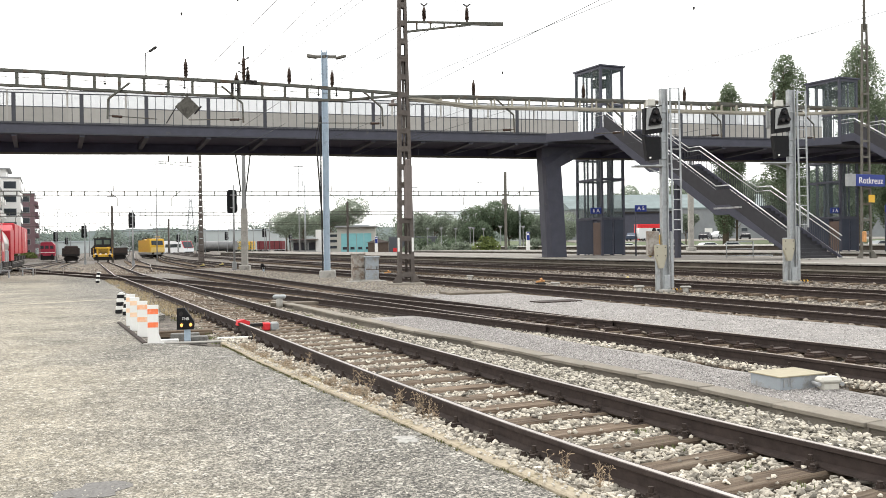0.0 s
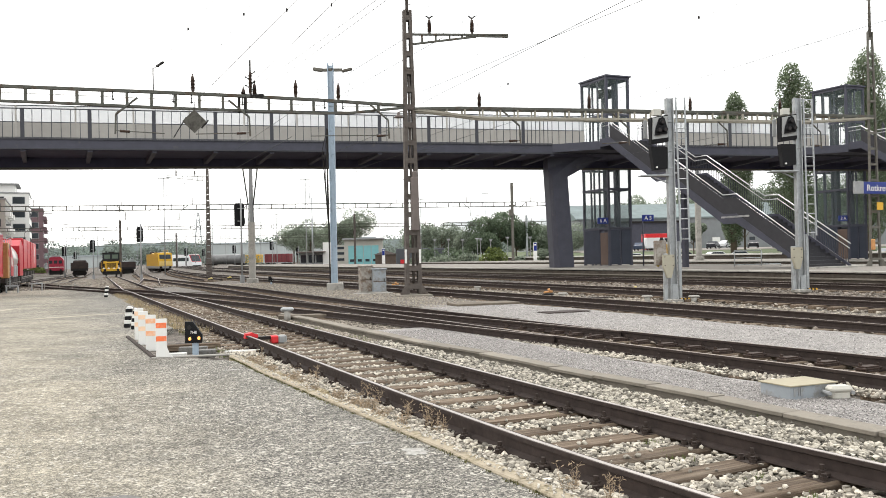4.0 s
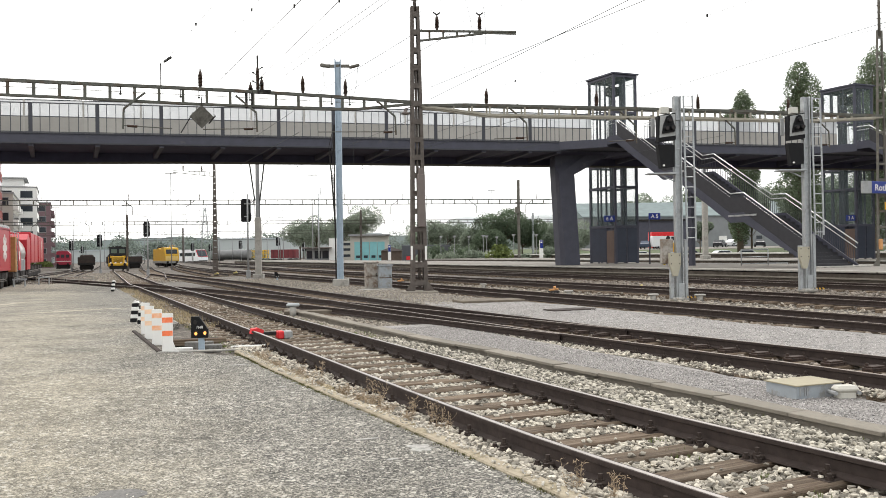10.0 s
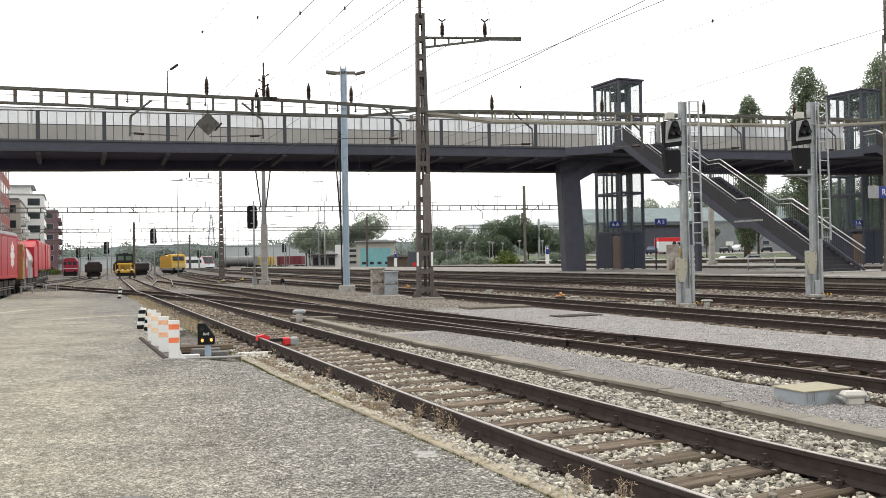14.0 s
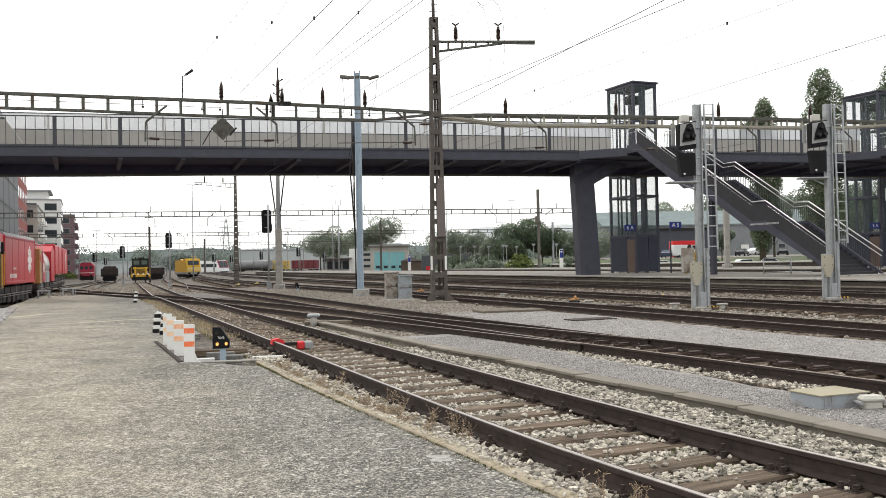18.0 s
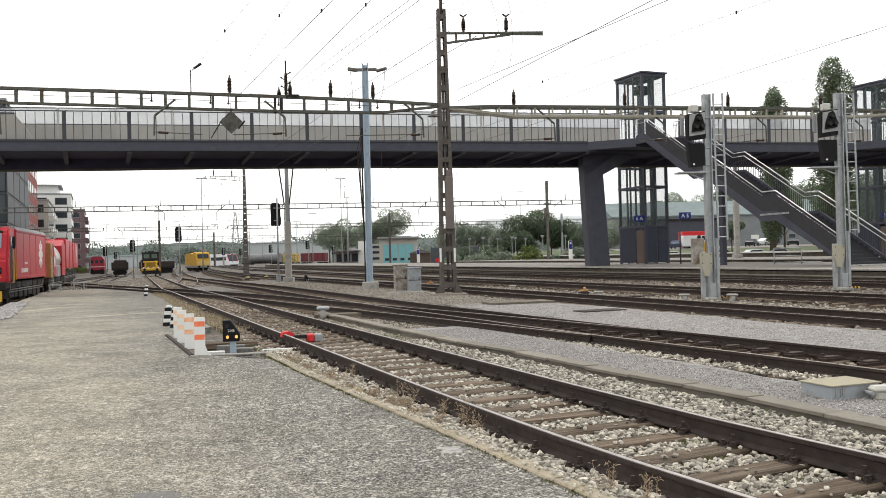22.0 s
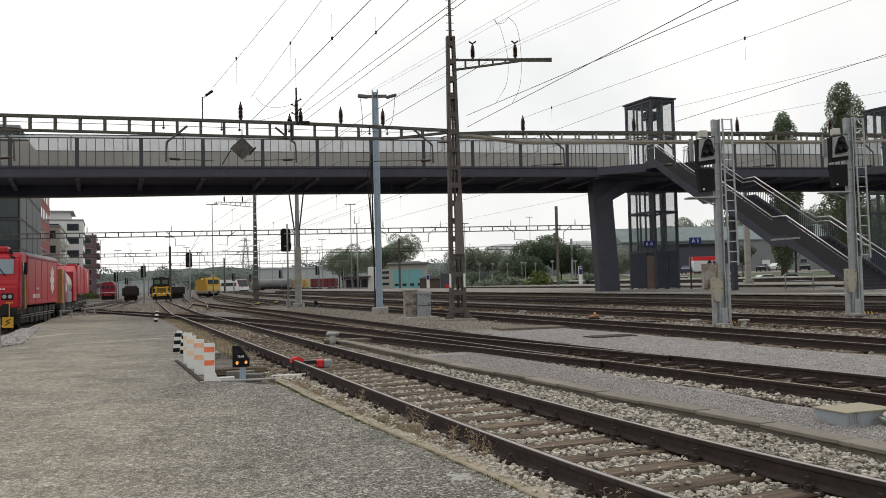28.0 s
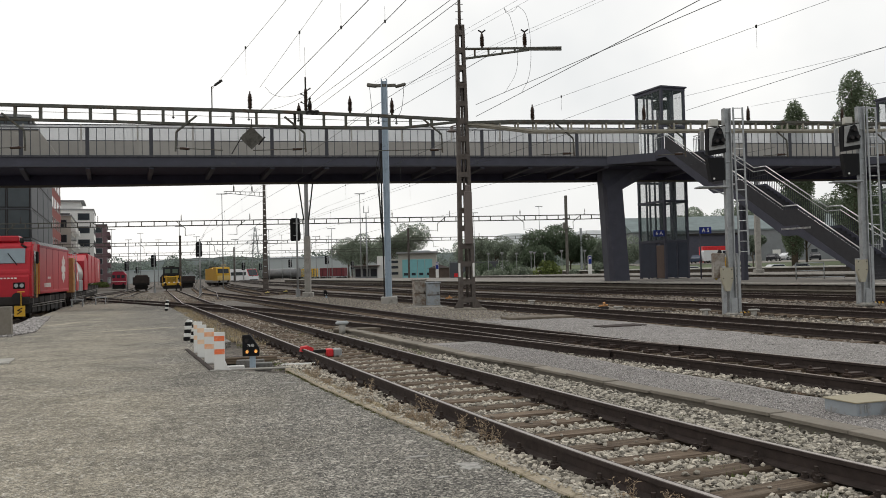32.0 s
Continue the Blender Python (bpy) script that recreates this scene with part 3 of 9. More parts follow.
def railway_track(line, s0, s1, label, head, near=(0, 0), chairs=(0, 0), fill=(0, 0), slides=()):
    """line: offset of the centre at s. Sleepers within near are parts; those within fill are joined."""
    top = thing("railway_track", P(s0, between(line, s0), 0), label, "railway track", group="tracks of the yard")
    inv = top.matrix_world.inverted()
    steps = [s0 + k * 2.0 for k in range(int((s1 - s0) / 2) + 1)]
    steps = sorted(steps + [k + 1.0 for k in steps if -2 < k < 11])

    def centre(s, side=0.0, z=0.0):
        a, b = P(s - 0.5, between(line, s - 0.5)), P(s + 0.5, between(line, s + 0.5))
        t = b - a
        x = Vector((t.y, -t.x, 0)).normalized()
        q = P(s, between(line, s), z) + x * side
        return inv @ q, math.atan2(t.y, t.x)
    for side in (-0.753, 0.753):
        bm = B()
        pts = [centre(s, side, RZ)[0] for s in steps]
        sweep(bm, RAIL, pts, 0)
        sweep(bm, HEAD, pts, 1)
        part("rail", bm, [M_RAIL, head], top)
    rng = random.Random(int(s1 * 10))
    s = near[0]
    while s < near[1]:
        q, a = centre(s + rng.uniform(-0.03, 0.03), rng.uniform(-0.05, 0.05), RZ - 0.16 - 0.072)
        ob = new("sleeper", SLEEPER)
        ob.parent = top
        ob.matrix_basis = Matrix.LocRotScale(q, Euler((0, 0, a - math.pi / 2 + rng.uniform(-0.02, 0.02))), None)
        if chairs[0] <= s < chairs[1]:
            for side in (-0.753, 0.753):
                q, a = centre(s, side, RZ - 0.16 - 0.02)
                c = new("rail_chair", CHAIR)
                c.parent = top
                c.matrix_basis = Matrix.LocRotScale(q, Euler((0, 0, a - math.pi / 2)), None)
        s += 0.62
    if slides:
        s = slides[0] + 0.0
        while s < slides[1]:
            q, a = centre(s, 0.753 - 0.27, RZ - 0.16 + 0.0)
            c = new("slide_plate", SLIDE)
            c.parent = top
            c.matrix_basis = Matrix.LocRotScale(q, Euler((0, 0, a - math.pi / 2)), None)
            s += 0.62
    if fill[1] > fill[0]:
        bm = B()
        s = fill[0]
        while s < fill[1]:
            q, a = centre(s, 0, RZ - 0.16 - 0.072)
            box(bm, q, (2.5, 0.25, 0.14), rz=a - math.pi / 2)
            s += 0.62
        tagged(part("sleepers_beyond", bm, M_SLEEPER, top), kind="stuff")
    return top


M_DIRTGRIT = speckled("trodden_brown_gravel", (0.215, 0.203, 0.19), (0.36, 0.335, 0.305), (0.09, 0.08, 0.07), 60, (0.13, 0.115, 0.098), amount=0.7, patch_scale=0.6)
T1 = [(-40, 8.0), (-8, 5.15), (0, 4.57), (2, 4.43), (4, 4.275), (5, 4.195), (6, 4.14), (7.5, 4.105), (9, 4.1), (50, 4.1), (155, 8.4), (300, 16)]
T2 = [(-40, 11.5), (0, 9.65), (8, 9.2), (14, 8.75), (24, 8.5), (40, 8.55), (95, 9.2), (180, 15), (300, 26)]
TX = [(13, 8.75), (20, 7.85), (26, 7.0), (35, 5.85), (47, 3.5), (67, 0.1), (85, -2.2), (120, -4)]
T0 = [(-10, -8.0), (20, -7.2), (45, -5.7), (58, -4.5), (65, -3.95), (72, -3.68), (83, -3.48), (94, -3.2), (110, -2.3), (160, 1.2), (300, 10)]
T3 = [(-60, 14.85), (60, 14.85), (120, 16), (300, 27)]
T4 = [(-60, 19.6), (60, 19.6), (120, 20.6), (300, 32)]
T5 = [(-60, 25.3), (150, 25.3), (300, 36)]
railway_track(T1, -8, 160, "worn siding track on old oak sleepers in pale ballast", M_RAILTOP, (-7.44, 60), (2, 22), (60, 155))
railway_track(T2, -8, 240, "rusty yard track beside grey gravel", M_RUSTTOP, (6, 34), (7, 20), (34, 120), slides=(6, 20))
railway_track(TX, 13, 120, "curved crossover track between two yard tracks", M_RUSTTOP, (22, 60), (0, 0), (60, 110))
railway_track(T0, 20, 200, "siding track under the red train", M_RUSTTOP, (30, 50), (0, 0), (50, 160))
railway_track(T3, -30, 240, "running track in brown ballast", M_RUSTTOP, (8, 40), (0, 0), (40, 120))
railway_track(T4, -30, 240, "running track in brown ballast beside signals", M_RUSTTOP, (8, 30), (0, 0), (30, 100))
railway_track([(92, 0.3), (110, 1.0), (161, 3.8), (260, 9)], 92, 250, "far siding track under dark wagons", M_RUSTTOP, fill=(92, 160))
railway_track([(66, 6.2), (100, 9.6), (163, 13.5), (260, 22)], 66, 250, "far siding track branching from the yard", M_RUSTTOP, fill=(66, 150))
railway_track([(75, 12.3), (120, 15.0), (200, 22), (300, 33)], 75, 250, "far running track of the yard", M_RUSTTOP, fill=(75, 150))
railway_track(T5, -30, 240, "running track along the platform edge", M_RUSTTOP, (10, 30), (0, 0), (30, 100))

# grey gravel beds and the narrow concrete duct beside the siding
DUCT = [(-5, 6.45), (5.5, 6.32), (7.2, 6.30), (9.0, 6.22), (12.2, 6.15), (14.0, 6.02), (24.5, 5.85)]
strip("gravel_bed", DUCT, 7.6, -6, 17.5, -0.005, M_GRIT, "grey fine gravel bed beside the siding", "gravel", wav=0.12, step=0.7)
strip("gravel_bed", 10.2, 13.3, -6, 25, 0.0, M_GRIT, "wide grey fine gravel bed between tracks", "gravel", wav=0.35, step=0.8)
strip("gravel_bed", 10.2, 13.3, 25, 62, -0.012, M_DIRTGRIT, "trodden brown-grey gravel between tracks", "gravel", wav=0.35, step=0.8)

strip("gravel_bed", -3.3, 8.0, 47, 175, -0.075, M_DIRTGRIT, "trodden grey-brown gravel of the far yard", "gravel", wav=0.3, step=2.5)

# ---- platforms ----
PE = 27.2
PLAT_END = 150


def build_platform(o0, o1, s0, s1, z, label):
    top = thing("platform", (P(s0, o0).x, P(s0, o0).y, 0), label, "platform", kind="structure", yaw=YAW)
    L, W = s1 - s0, o1 - o0
    bm = B()
    box(bm, (W / 2, L / 2, z / 2 - 0.06), (W, L, z - 0.12))
    part("platform_body", bm, M_PLATWALL, top)
    bm = B()
    box(bm, (-0.02, L / 2, z * 0.55), (0.08, L, 0.07), bevel=0.01)
    part("wall_ledge", bm, M_DUCT, top, "stained concrete ledge along the wall")
    bm = B()
    box(bm, (W / 2, L / 2, z - 0.03), (W - 0.7, L, 0.056))
    part("platform_surface", bm, M_PLATTOP, top)
    k = 0
    bm = B()
    box(bm, (0, 0, 0), (0.45, 1.96, 0.08), bevel=0.012)
    me = part("edge_slab", bm, M_CONC, top)
    me.matrix_basis = Matrix.Translation((0.16, 1, z - 0.035))
    for k in range(1, min(90, int(L / 2))):
        again(me, top, Matrix.Translation((0.16, 1 + 2 * k, z - 0.035)))
    for k in range(int(L / 2)):
        if k < 60:
            again(me, top, Matrix.Translation((W - 0.16, 1 + 2 * k, z - 0.035)))
    return top


build_platform(PE, PE + 10.5, -6, PLAT_END, 0.67, "long island platform with pale slab edge and stained wall")
build_platform(PE + 21.5, PE + 32, 12, 118, 0.67, "second island platform with pale slab edge")

# ---- footbridge ----
BA = Vector((-23.75, 45.78, 0))
BU = Vector((0.983, 0.1833, 0))
BN = Vector((-0.1833, 0.983, 0))
DECK = 8.3
WIDE = 4.2
POSTS = [-16.2, -12.8, -9.4, -5.9, -2.4, 1.01, 4.41, 7.76, 11.07, 14.35, 17.44, 20.55, 23.66, 26.63, 29.6, 32.56, 34.44]


def build_bridge():
    top = thing("footbridge", BA, "dark steel footbridge across the tracks with barred railing", "footbridge", yaw=math.atan2(BU.y, BU.x))
    # local: x along, y across (away), z up
    x0, x1 = -60.0, 100.0
    bm = B()
    prism(bm, [(0, DECK - 0.57), (0, DECK), (WIDE, DECK), (WIDE, DECK - 0.57)], "x", x0, x1)
    part("deck", bm, M_STEEL, top)
    # thin sheet added below the deck to carry the painted shade
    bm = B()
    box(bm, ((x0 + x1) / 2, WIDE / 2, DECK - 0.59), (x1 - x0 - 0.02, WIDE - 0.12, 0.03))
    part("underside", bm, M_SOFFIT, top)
    bm = B()
    box(bm, ((x0 + x1) / 2, -0.015, DECK - 0.02), (x1 - x0, 0.09, 0.06))
    box(bm, ((x0 + x1) / 2, -0.015, DECK - 0.55), (x1 - x0, 0.09, 0.07))
    part("edge_profile", bm, M_FENCE, top)
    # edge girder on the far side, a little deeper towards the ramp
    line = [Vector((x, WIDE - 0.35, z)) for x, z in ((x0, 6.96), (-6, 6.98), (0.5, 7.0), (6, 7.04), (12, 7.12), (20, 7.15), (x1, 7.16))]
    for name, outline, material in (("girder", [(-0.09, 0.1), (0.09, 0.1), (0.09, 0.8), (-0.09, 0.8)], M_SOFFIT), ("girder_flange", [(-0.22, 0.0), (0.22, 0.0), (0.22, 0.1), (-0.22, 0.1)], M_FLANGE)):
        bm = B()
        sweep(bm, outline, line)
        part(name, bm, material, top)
    # tapered cross beams run along the tracks, askew to the deck
    rib_u = Vector((D.x * BU.x + D.y * BU.y, D.x * BN.x + D.y * BN.y, 0)) * 3.72
    bm = B()
    lo = [bm.verts.new(v) for v in ((-0.13, 0.05, 7.60), (0.13, 0.05, 7.60), (0.13, 0.05, 7.712), (-0.13, 0.05, 7.712))]
    hi = [bm.verts.new(rib_u + Vector(v)) for v in ((-0.11, 0.0, 7.36), (0.11, 0.0, 7.36), (0.11, 0.0, 7.712), (-0.11, 0.0, 7.712))]
    for i in range(4):
        bm.faces.new((lo[i], lo[(i + 1) % 4], hi[(i + 1) % 4], hi[i]))
    bm.faces.new(lo[::-1])
    bm.faces.new(hi)
    bmesh.ops.recalc_face_normals(bm, faces=bm.faces)
    rib = part("rib", bm, M_STEEL, top)
    allposts = POSTS + [POSTS[-1] + 3.1 * k for k in range(2, 19)]
    for i, x in enumerate(allposts):
        if i == 0:
            rib.matrix_basis = Matrix.Translation((x, 0, 0))
        else:
            again(rib, top, Matrix.Translation((x, 0, 0)))
    return top


bridge = build_bridge()


def bp(x, y=0.0, z=0.0):
    """A world point from metres along and across the bridge."""
    return BA + BU * x + BN * y + Vector((0, 0, z))


BYAW = math.atan2(BU.y, BU.x)


def build_railings():
    bm = B()
    box(bm, (0, 0, 0.8), (0.2, 0.07, 1.62), bevel=0.01)
    post = part("post", bm, M_FENCE)
    bm = B()
    box(bm, (0, 0, 0.78), (0.03, 0.04, 1.56))
    bal = part("baluster", bm, M_FENCE)
    first = [None]
    gaps = POSTS + [POSTS[-1] + 3.1 * k for k in range(1, 17)]
    for a, b in zip(gaps, gaps[1:]):
        if 34.4 <= a < 40.0 or 53.0 <= a < 58.5:
            continue
        top = thing("railing_panel", bp(a, 0.02, DECK), "dark barred steel railing panel on the footbridge", "railing", group="railing panels of the footbridge", yaw=BYAW)
        (again(post, top, Matrix()) if first[0] else None)
        if not first[0]:
            post.parent, bal.parent = top, top
            bal.matrix_basis = Matrix.Translation((0.47, 0, 0))
            first[0] = True
        L = b - a
        bm = B()
        box(bm, (L / 2, 0, 1.6), (L, 0.09, 0.05), bevel=0.01)
        part("top_rail", bm, M_FENCE, top)
        bm = B()
        box(bm, (L / 2, 0, 0.05), (L, 0.04, 0.04))
        part("bottom_rail", bm, M_FENCE, top)
        n = 7
        for k in range(1, n):
            again(bal, top, Matrix.Translation((L * k / n, 0, 0)))
    # solid wall of the ramp's end, sloping away at the top
    top = thing("ramp_wall", bp(-30, 1.2, DECK), "grey solid parapet at the end of the ramp", "parapet", yaw=BYAW)
    bm = B()
    prism(bm, [(0, 0), (32.7, 0), (32.2, 0.8), (31.6, 1.62), (0, 1.62)], "y", 0, 0.12)
    part("panel", bm, M_PARAPET, top)
    bm = B()
    box(bm, (15.8, 0.06, 1.65), (31.6, 0.2, 0.06))
    part("coping", bm, M_FENCE, top)
    # wind wall on the far side: opaque panel below, frosted screen above
    for k in range(-5, 31):
        if k in (12, 13, 18, 19):
            continue
        top = thing("wind_screen", bp(k * 3.2, WIDE - 0.1, DECK), "grey parapet panel with frosted screen above", "wind screen", group="wind screens of the footbridge", yaw=BYAW)
        bm = B()
        box(bm, (1.6, 0, 0.74), (3.16, 0.05, 1.48), bevel=0.008)
        part("panel", bm, M_PARAPET, top)
        bm = B()
        box(bm, (1.6, 0, 1.98), (3.14, 0.02, 0.96))
        part("screen", bm, M_SCREEN, top)
        bm = B()
        box(bm, (0, 0, 1.24), (0.09, 0.06, 2.48))
        part("upright", bm, M_PARAPET, top)
        bm = B()
        box(bm, (1.6, 0, 1.5), (3.1, 0.07, 0.04))
        box(bm, (1.6, 0, 2.46), (3.1, 0.07, 0.05))
        part("rail", bm, M_FENCE, top)


build_railings()
# ---- lifts and stairs ----
LIFT_A, LIFT_B, LIFT_TOP = 3.1, 1.95, 13.55


def build_lift(at, yaw, sign_text):
    """Steel and glass lift shaft; local y along the platform (away), x across it; the origin is its near corner on the platform."""
    top = thing("lift_tower", at, "glazed lift tower with dark steel frame on the platform", "lift tower", group="lift towers", yaw=yaw)
    h = LIFT_TOP - at[2]
    a, b = LIFT_A, LIFT_B
    for x, y in ((0.09, 0.09), (b - 0.09, 0.09), (0.09, a - 0.09), (b - 0.09, a - 0.09), (0.09, a * 0.36), (0.09, a * 0.68), (b * 0.5, 0.09), (b - 0.09, a * 0.5), (b * 0.5, a - 0.09)):
        bm = B()
        w = 0.16 if (x in (0.09, b - 0.09) and y in (0.09, a - 0.09)) else 0.1
        box(bm, (x, y, h / 2), (w, w, h))
        part("column", bm, M_STEEL, top)
    for z, d in ((2.52, 0.16), (5.2, 0.16), (6.7, 0.16), (h - 4.9, 0.16), (h - 2.6, 0.16), (h - 0.1, 0.18)):
        bm = B()
        for c, s in (((b / 2, 0.05, z), (b, 0.1, d)), ((b / 2, a - 0.05, z), (b, 0.1, d)), ((0.05, a / 2, z), (0.1, a - 0.2, d)), ((b - 0.05, a / 2, z), (0.1, a - 0.2, d))):
            box(bm, c, s)
        part("ring_beam", bm, M_STEEL, top)
    bm = B()
    prism(bm, [(-0.1, h), (-0.1, h + 0.1), (a + 0.1, h + 0.14), (a + 0.1, h + 0.02)], "x", -0.08, b + 0.1)
    part("roof", bm, M_STEEL, top)
    for c, s in (((0.03, a / 2, h / 2 + 1.25), (0.016, a - 0.3, h - 2.6)), ((b - 0.03, a / 2, h / 2 + 1.25), (0.016, a - 0.3, h - 2.6)), ((b / 2, 0.03, h / 2 + 1.25), (b - 0.3, 0.016, h - 2.6)), ((b / 2, a - 0.03, h / 2 + 1.25), (b - 0.3, 0.016, h - 2.6))):
        bm = B()
        box(bm, c, s)
        pane = part("glass_pane", bm, M_GLASS, top)
        pane.visible_shadow = False
    for c, s in (((0.04, a * 0.66, 1.25), (0.04, a * 0.6, 2.36)), ((b * 0.25, 0.04, 1.25), (b * 0.42, 0.04, 2.36)), ((b * 0.75, 0.04, 1.25), (b * 0.42, 0.04, 2.36)), ((b - 0.04, a / 2, 1.25), (0.04, a - 0.3, 2.36))):
        bm = B()
        box(bm, c, s, bevel=0.01)
        part("dark_panel", bm, M_LIFTPANEL, top)
    bm = B()
    box(bm, (0.02, a * 0.19, 1.15), (0.05, a * 0.27, 2.2), bevel=0.01)
    part("lift_door", bm, M_LIFTDOOR, top, "brown lift door")
    # guide rails and the car's hoist inside
    for y in (a * 0.3, a * 0.7):
        bm = B()
        box(bm, (b * 0.72, y, h / 2), (0.3, 0.34, h - 0.4))
        part("guide_rail", bm, M_STEEL, top)
    bm = B()
    box(bm, (b * 0.55, a / 2, h - 0.9), (0.9, 0.7, 0.6), bevel=0.05)
    part("hoist", bm, M_DARK, top)
    return top


M_LIFTPANEL = mat("dark_blue_grey_panel", (0.036, 0.042, 0.06), 0.35, var=0.15, scale=1.5)
M_LIFTDOOR = mat("brown_door_sheet", (0.115, 0.078, 0.062), 0.5, var=0.15, scale=1.5)
M_STAIR = mat("stair_side_mesh", (0.036, 0.035, 0.039), 0.6, var=0.15, scale=3)
M_HANDRAIL = mat("brushed_handrail", (0.50, 0.50, 0.49), 0.35, 0.6, var=0.1, scale=5)

LIFT1 = Vector((14.8, 57.0, 0.67))
LIFT2 = Vector((33.93, 61.2, 0.67))
build_lift(LIFT1, YAW, "6 A")
build_lift(LIFT2, YAW, "3 A")


def build_stairs(head, foot_z, turn, deck, label):
    """Three flights and two landings; local -y leads down towards the viewer's side. head: centre of the top step."""
    top = thing("staircase", (head[0], head[1], foot_z), label, "staircase", group="platform stairs", yaw=turn)
    rise = (deck - foot_z) / 3
    n, go, wide, flat = 15, 0.275, 3.3, 0.88
    y, z = -0.95, deck - foot_z
    left, right = -wide / 2, wide / 2 - 0.5
    mid, wide = -0.25, wide - 0.5
    under = [(0.0, z)]
    bm = B()
    box(bm, (mid, -0.475, z - 0.06), (wide, 0.95, 0.1))
    part("landing", bm, M_STAIR, top)
    for k in range(3):
        under.append((y, z))
        for i in range(n):
            bm = B()
            zz = z - (i + 1) * rise / n
            box(bm, (mid, y - (i + 0.5) * go, zz - 0.03), (wide, go + 0.03, 0.05))
            box(bm, (mid, y - i * go, zz + rise / n / 2 - 0.02), (wide, 0.015, rise / n))
            part("step", bm, M_STAIR, top)
        y -= n * go
        z -= rise
        under.append((y, z))
        if k < 2:
            bm = B()
            box(bm, (mid, y - flat / 2, z - 0.06), (wide, flat, 0.1))
            part("landing", bm, M_STAIR, top)
            bm = B()
            for i in range(25):
                box(bm, (left - 0.045, y + 0.1 - i * 0.075, z - 0.03), (0.02, 0.04, 0.09))
            part("grating_edge", bm, M_HANDRAIL, top, "bright slotted grating edge")
            y -= flat
    for side, x in (("a", left), ("b", right)):
        bm = B()
        out = [(p, q + 0.12) for p, q in under] + [(p, max(0.0, q - 0.36)) for p, q in reversed(under)]
        prism(bm, out, "x", x - 0.03, x + 0.03)
        part("stringer", bm, M_STEEL, top)
        if x < 0:
            bm = B()
            prism(bm, [(p, q + 0.9) for p, q in under[1:]] + [(p, q + 0.1) for p, q in reversed(under[1:])], "x", x - 0.012, x + 0.012)
            part("side_mesh", bm, M_STAIR, top, "dark perforated side panel")
        bm = B()
        for (p0, q0), (p1, q1) in zip(under, under[1:]):
            m = max(2, int(abs(p1 - p0) / 0.125))
            for i in range(m):
                f = i / m
                p, q = p0 + (p1 - p0) * f, q0 + (q1 - q0) * f
                bar(bm, (x, p, q + 0.1), (x, p, q + 1.0), 0.022, 0.022)
        tagged(part("baluster_infill", bm, M_FENCE, top), kind="stuff")
        for h, r, inner in ((1.08, 0.03, 0.0), (0.86, 0.022, 0.06)):
            bm = B()
            for (p0, q0), (p1, q1) in zip(under, under[1:]):
                e = inner if x < 0 else -inner
                rod(bm, (x + e, p0, q0 + h), (x + e, p1, q1 + h), r, 8)
            part("handrail", bm, M_HANDRAIL, top, "brushed metal handrail")
    bm = B()
    box(bm, (-0.1, -5.5, (under[2][1] - 0.3) / 2), (0.26, 0.26, under[2][1] - 0.3))
    part("support_column", bm, M_STEEL, top)
    p, q = under[-1]
    bm = B()
    box(bm, (mid, p - 0.25, 0.03), (wide + 0.3, 0.6, 0.06))
    part("foot_slab", bm, M_CONC, top)
    return top


STAIR_HEAD = (14.31, 51.40)
STAIR_YAW = radians(22)
STAIR_HEAD_2 = (STAIR_HEAD[0] + BU.x * 17.56, STAIR_HEAD[1] + BU.y * 17.56)
build_stairs(STAIR_HEAD, 0.67, STAIR_YAW, DECK, "dark steel staircase with two landings and bright handrails")


def build_pier(at, yaw, label="tapered dark concrete bridge pier with a bracket arm"):
    """A leaning pier that broadens upwards and throws an arm out to the landing."""
    top = thing("bridge_pier", at, label, "bridge pier", group="bridge piers", yaw=yaw)
    bm = B()
    h = 6.7 - at[2]
    # front facet, then the slanted facet beside it, then the back
    front = [bm.verts.new((x, 0.0, z)) for x, z in ((0.36, 0), (0.04, h - 0.28), (2.4, h + 0.95), (2.4, h + 1.1), (1.0, h + 1.1), (-1.0, h - 0.28), (-0.6, 0))]
    slant = [bm.verts.new((x, 0.42, z)) for x, z in ((-1.1, h + 1.1), (-1.12, h + 0.25), (-0.82, 0))]
    back = [bm.verts.new((x, 1.3, z)) for x, z in ((0.3, 0), (0.0, h - 0.28), (2.4, h + 0.95), (2.4, h + 1.1), (-1.1, h + 1.1), (-1.12, h + 0.25), (-0.82, 0))]
    bm.faces.new(front)
    bm.faces.new(back[::-1])
    for i in range(3):
        bm.faces.new((front[i], back[i], back[i + 1], front[i + 1]))
    bm.faces.new((front[4], front[5], slant[1], slant[0]))
    bm.faces.new((front[5], front[6], slant[2], slant[1]))
    for i in range(2):
        bm.faces.new((slant[i], slant[i + 1], back[5 + i], back[4 + i]))
    bm.faces.new((front[3], back[3], back[4], slant[0], front[4]))
    bm.faces.new((front[6], slant[2], back[6], back[0], front[0]))
    bmesh.ops.recalc_face_normals(bm, faces=bm.faces)
    part("shaft", bm, M_STEEL, top)
    return top


build_stairs(STAIR_HEAD_2, 0.67, STAIR_YAW, DECK, "dark steel staircase on the second platform")


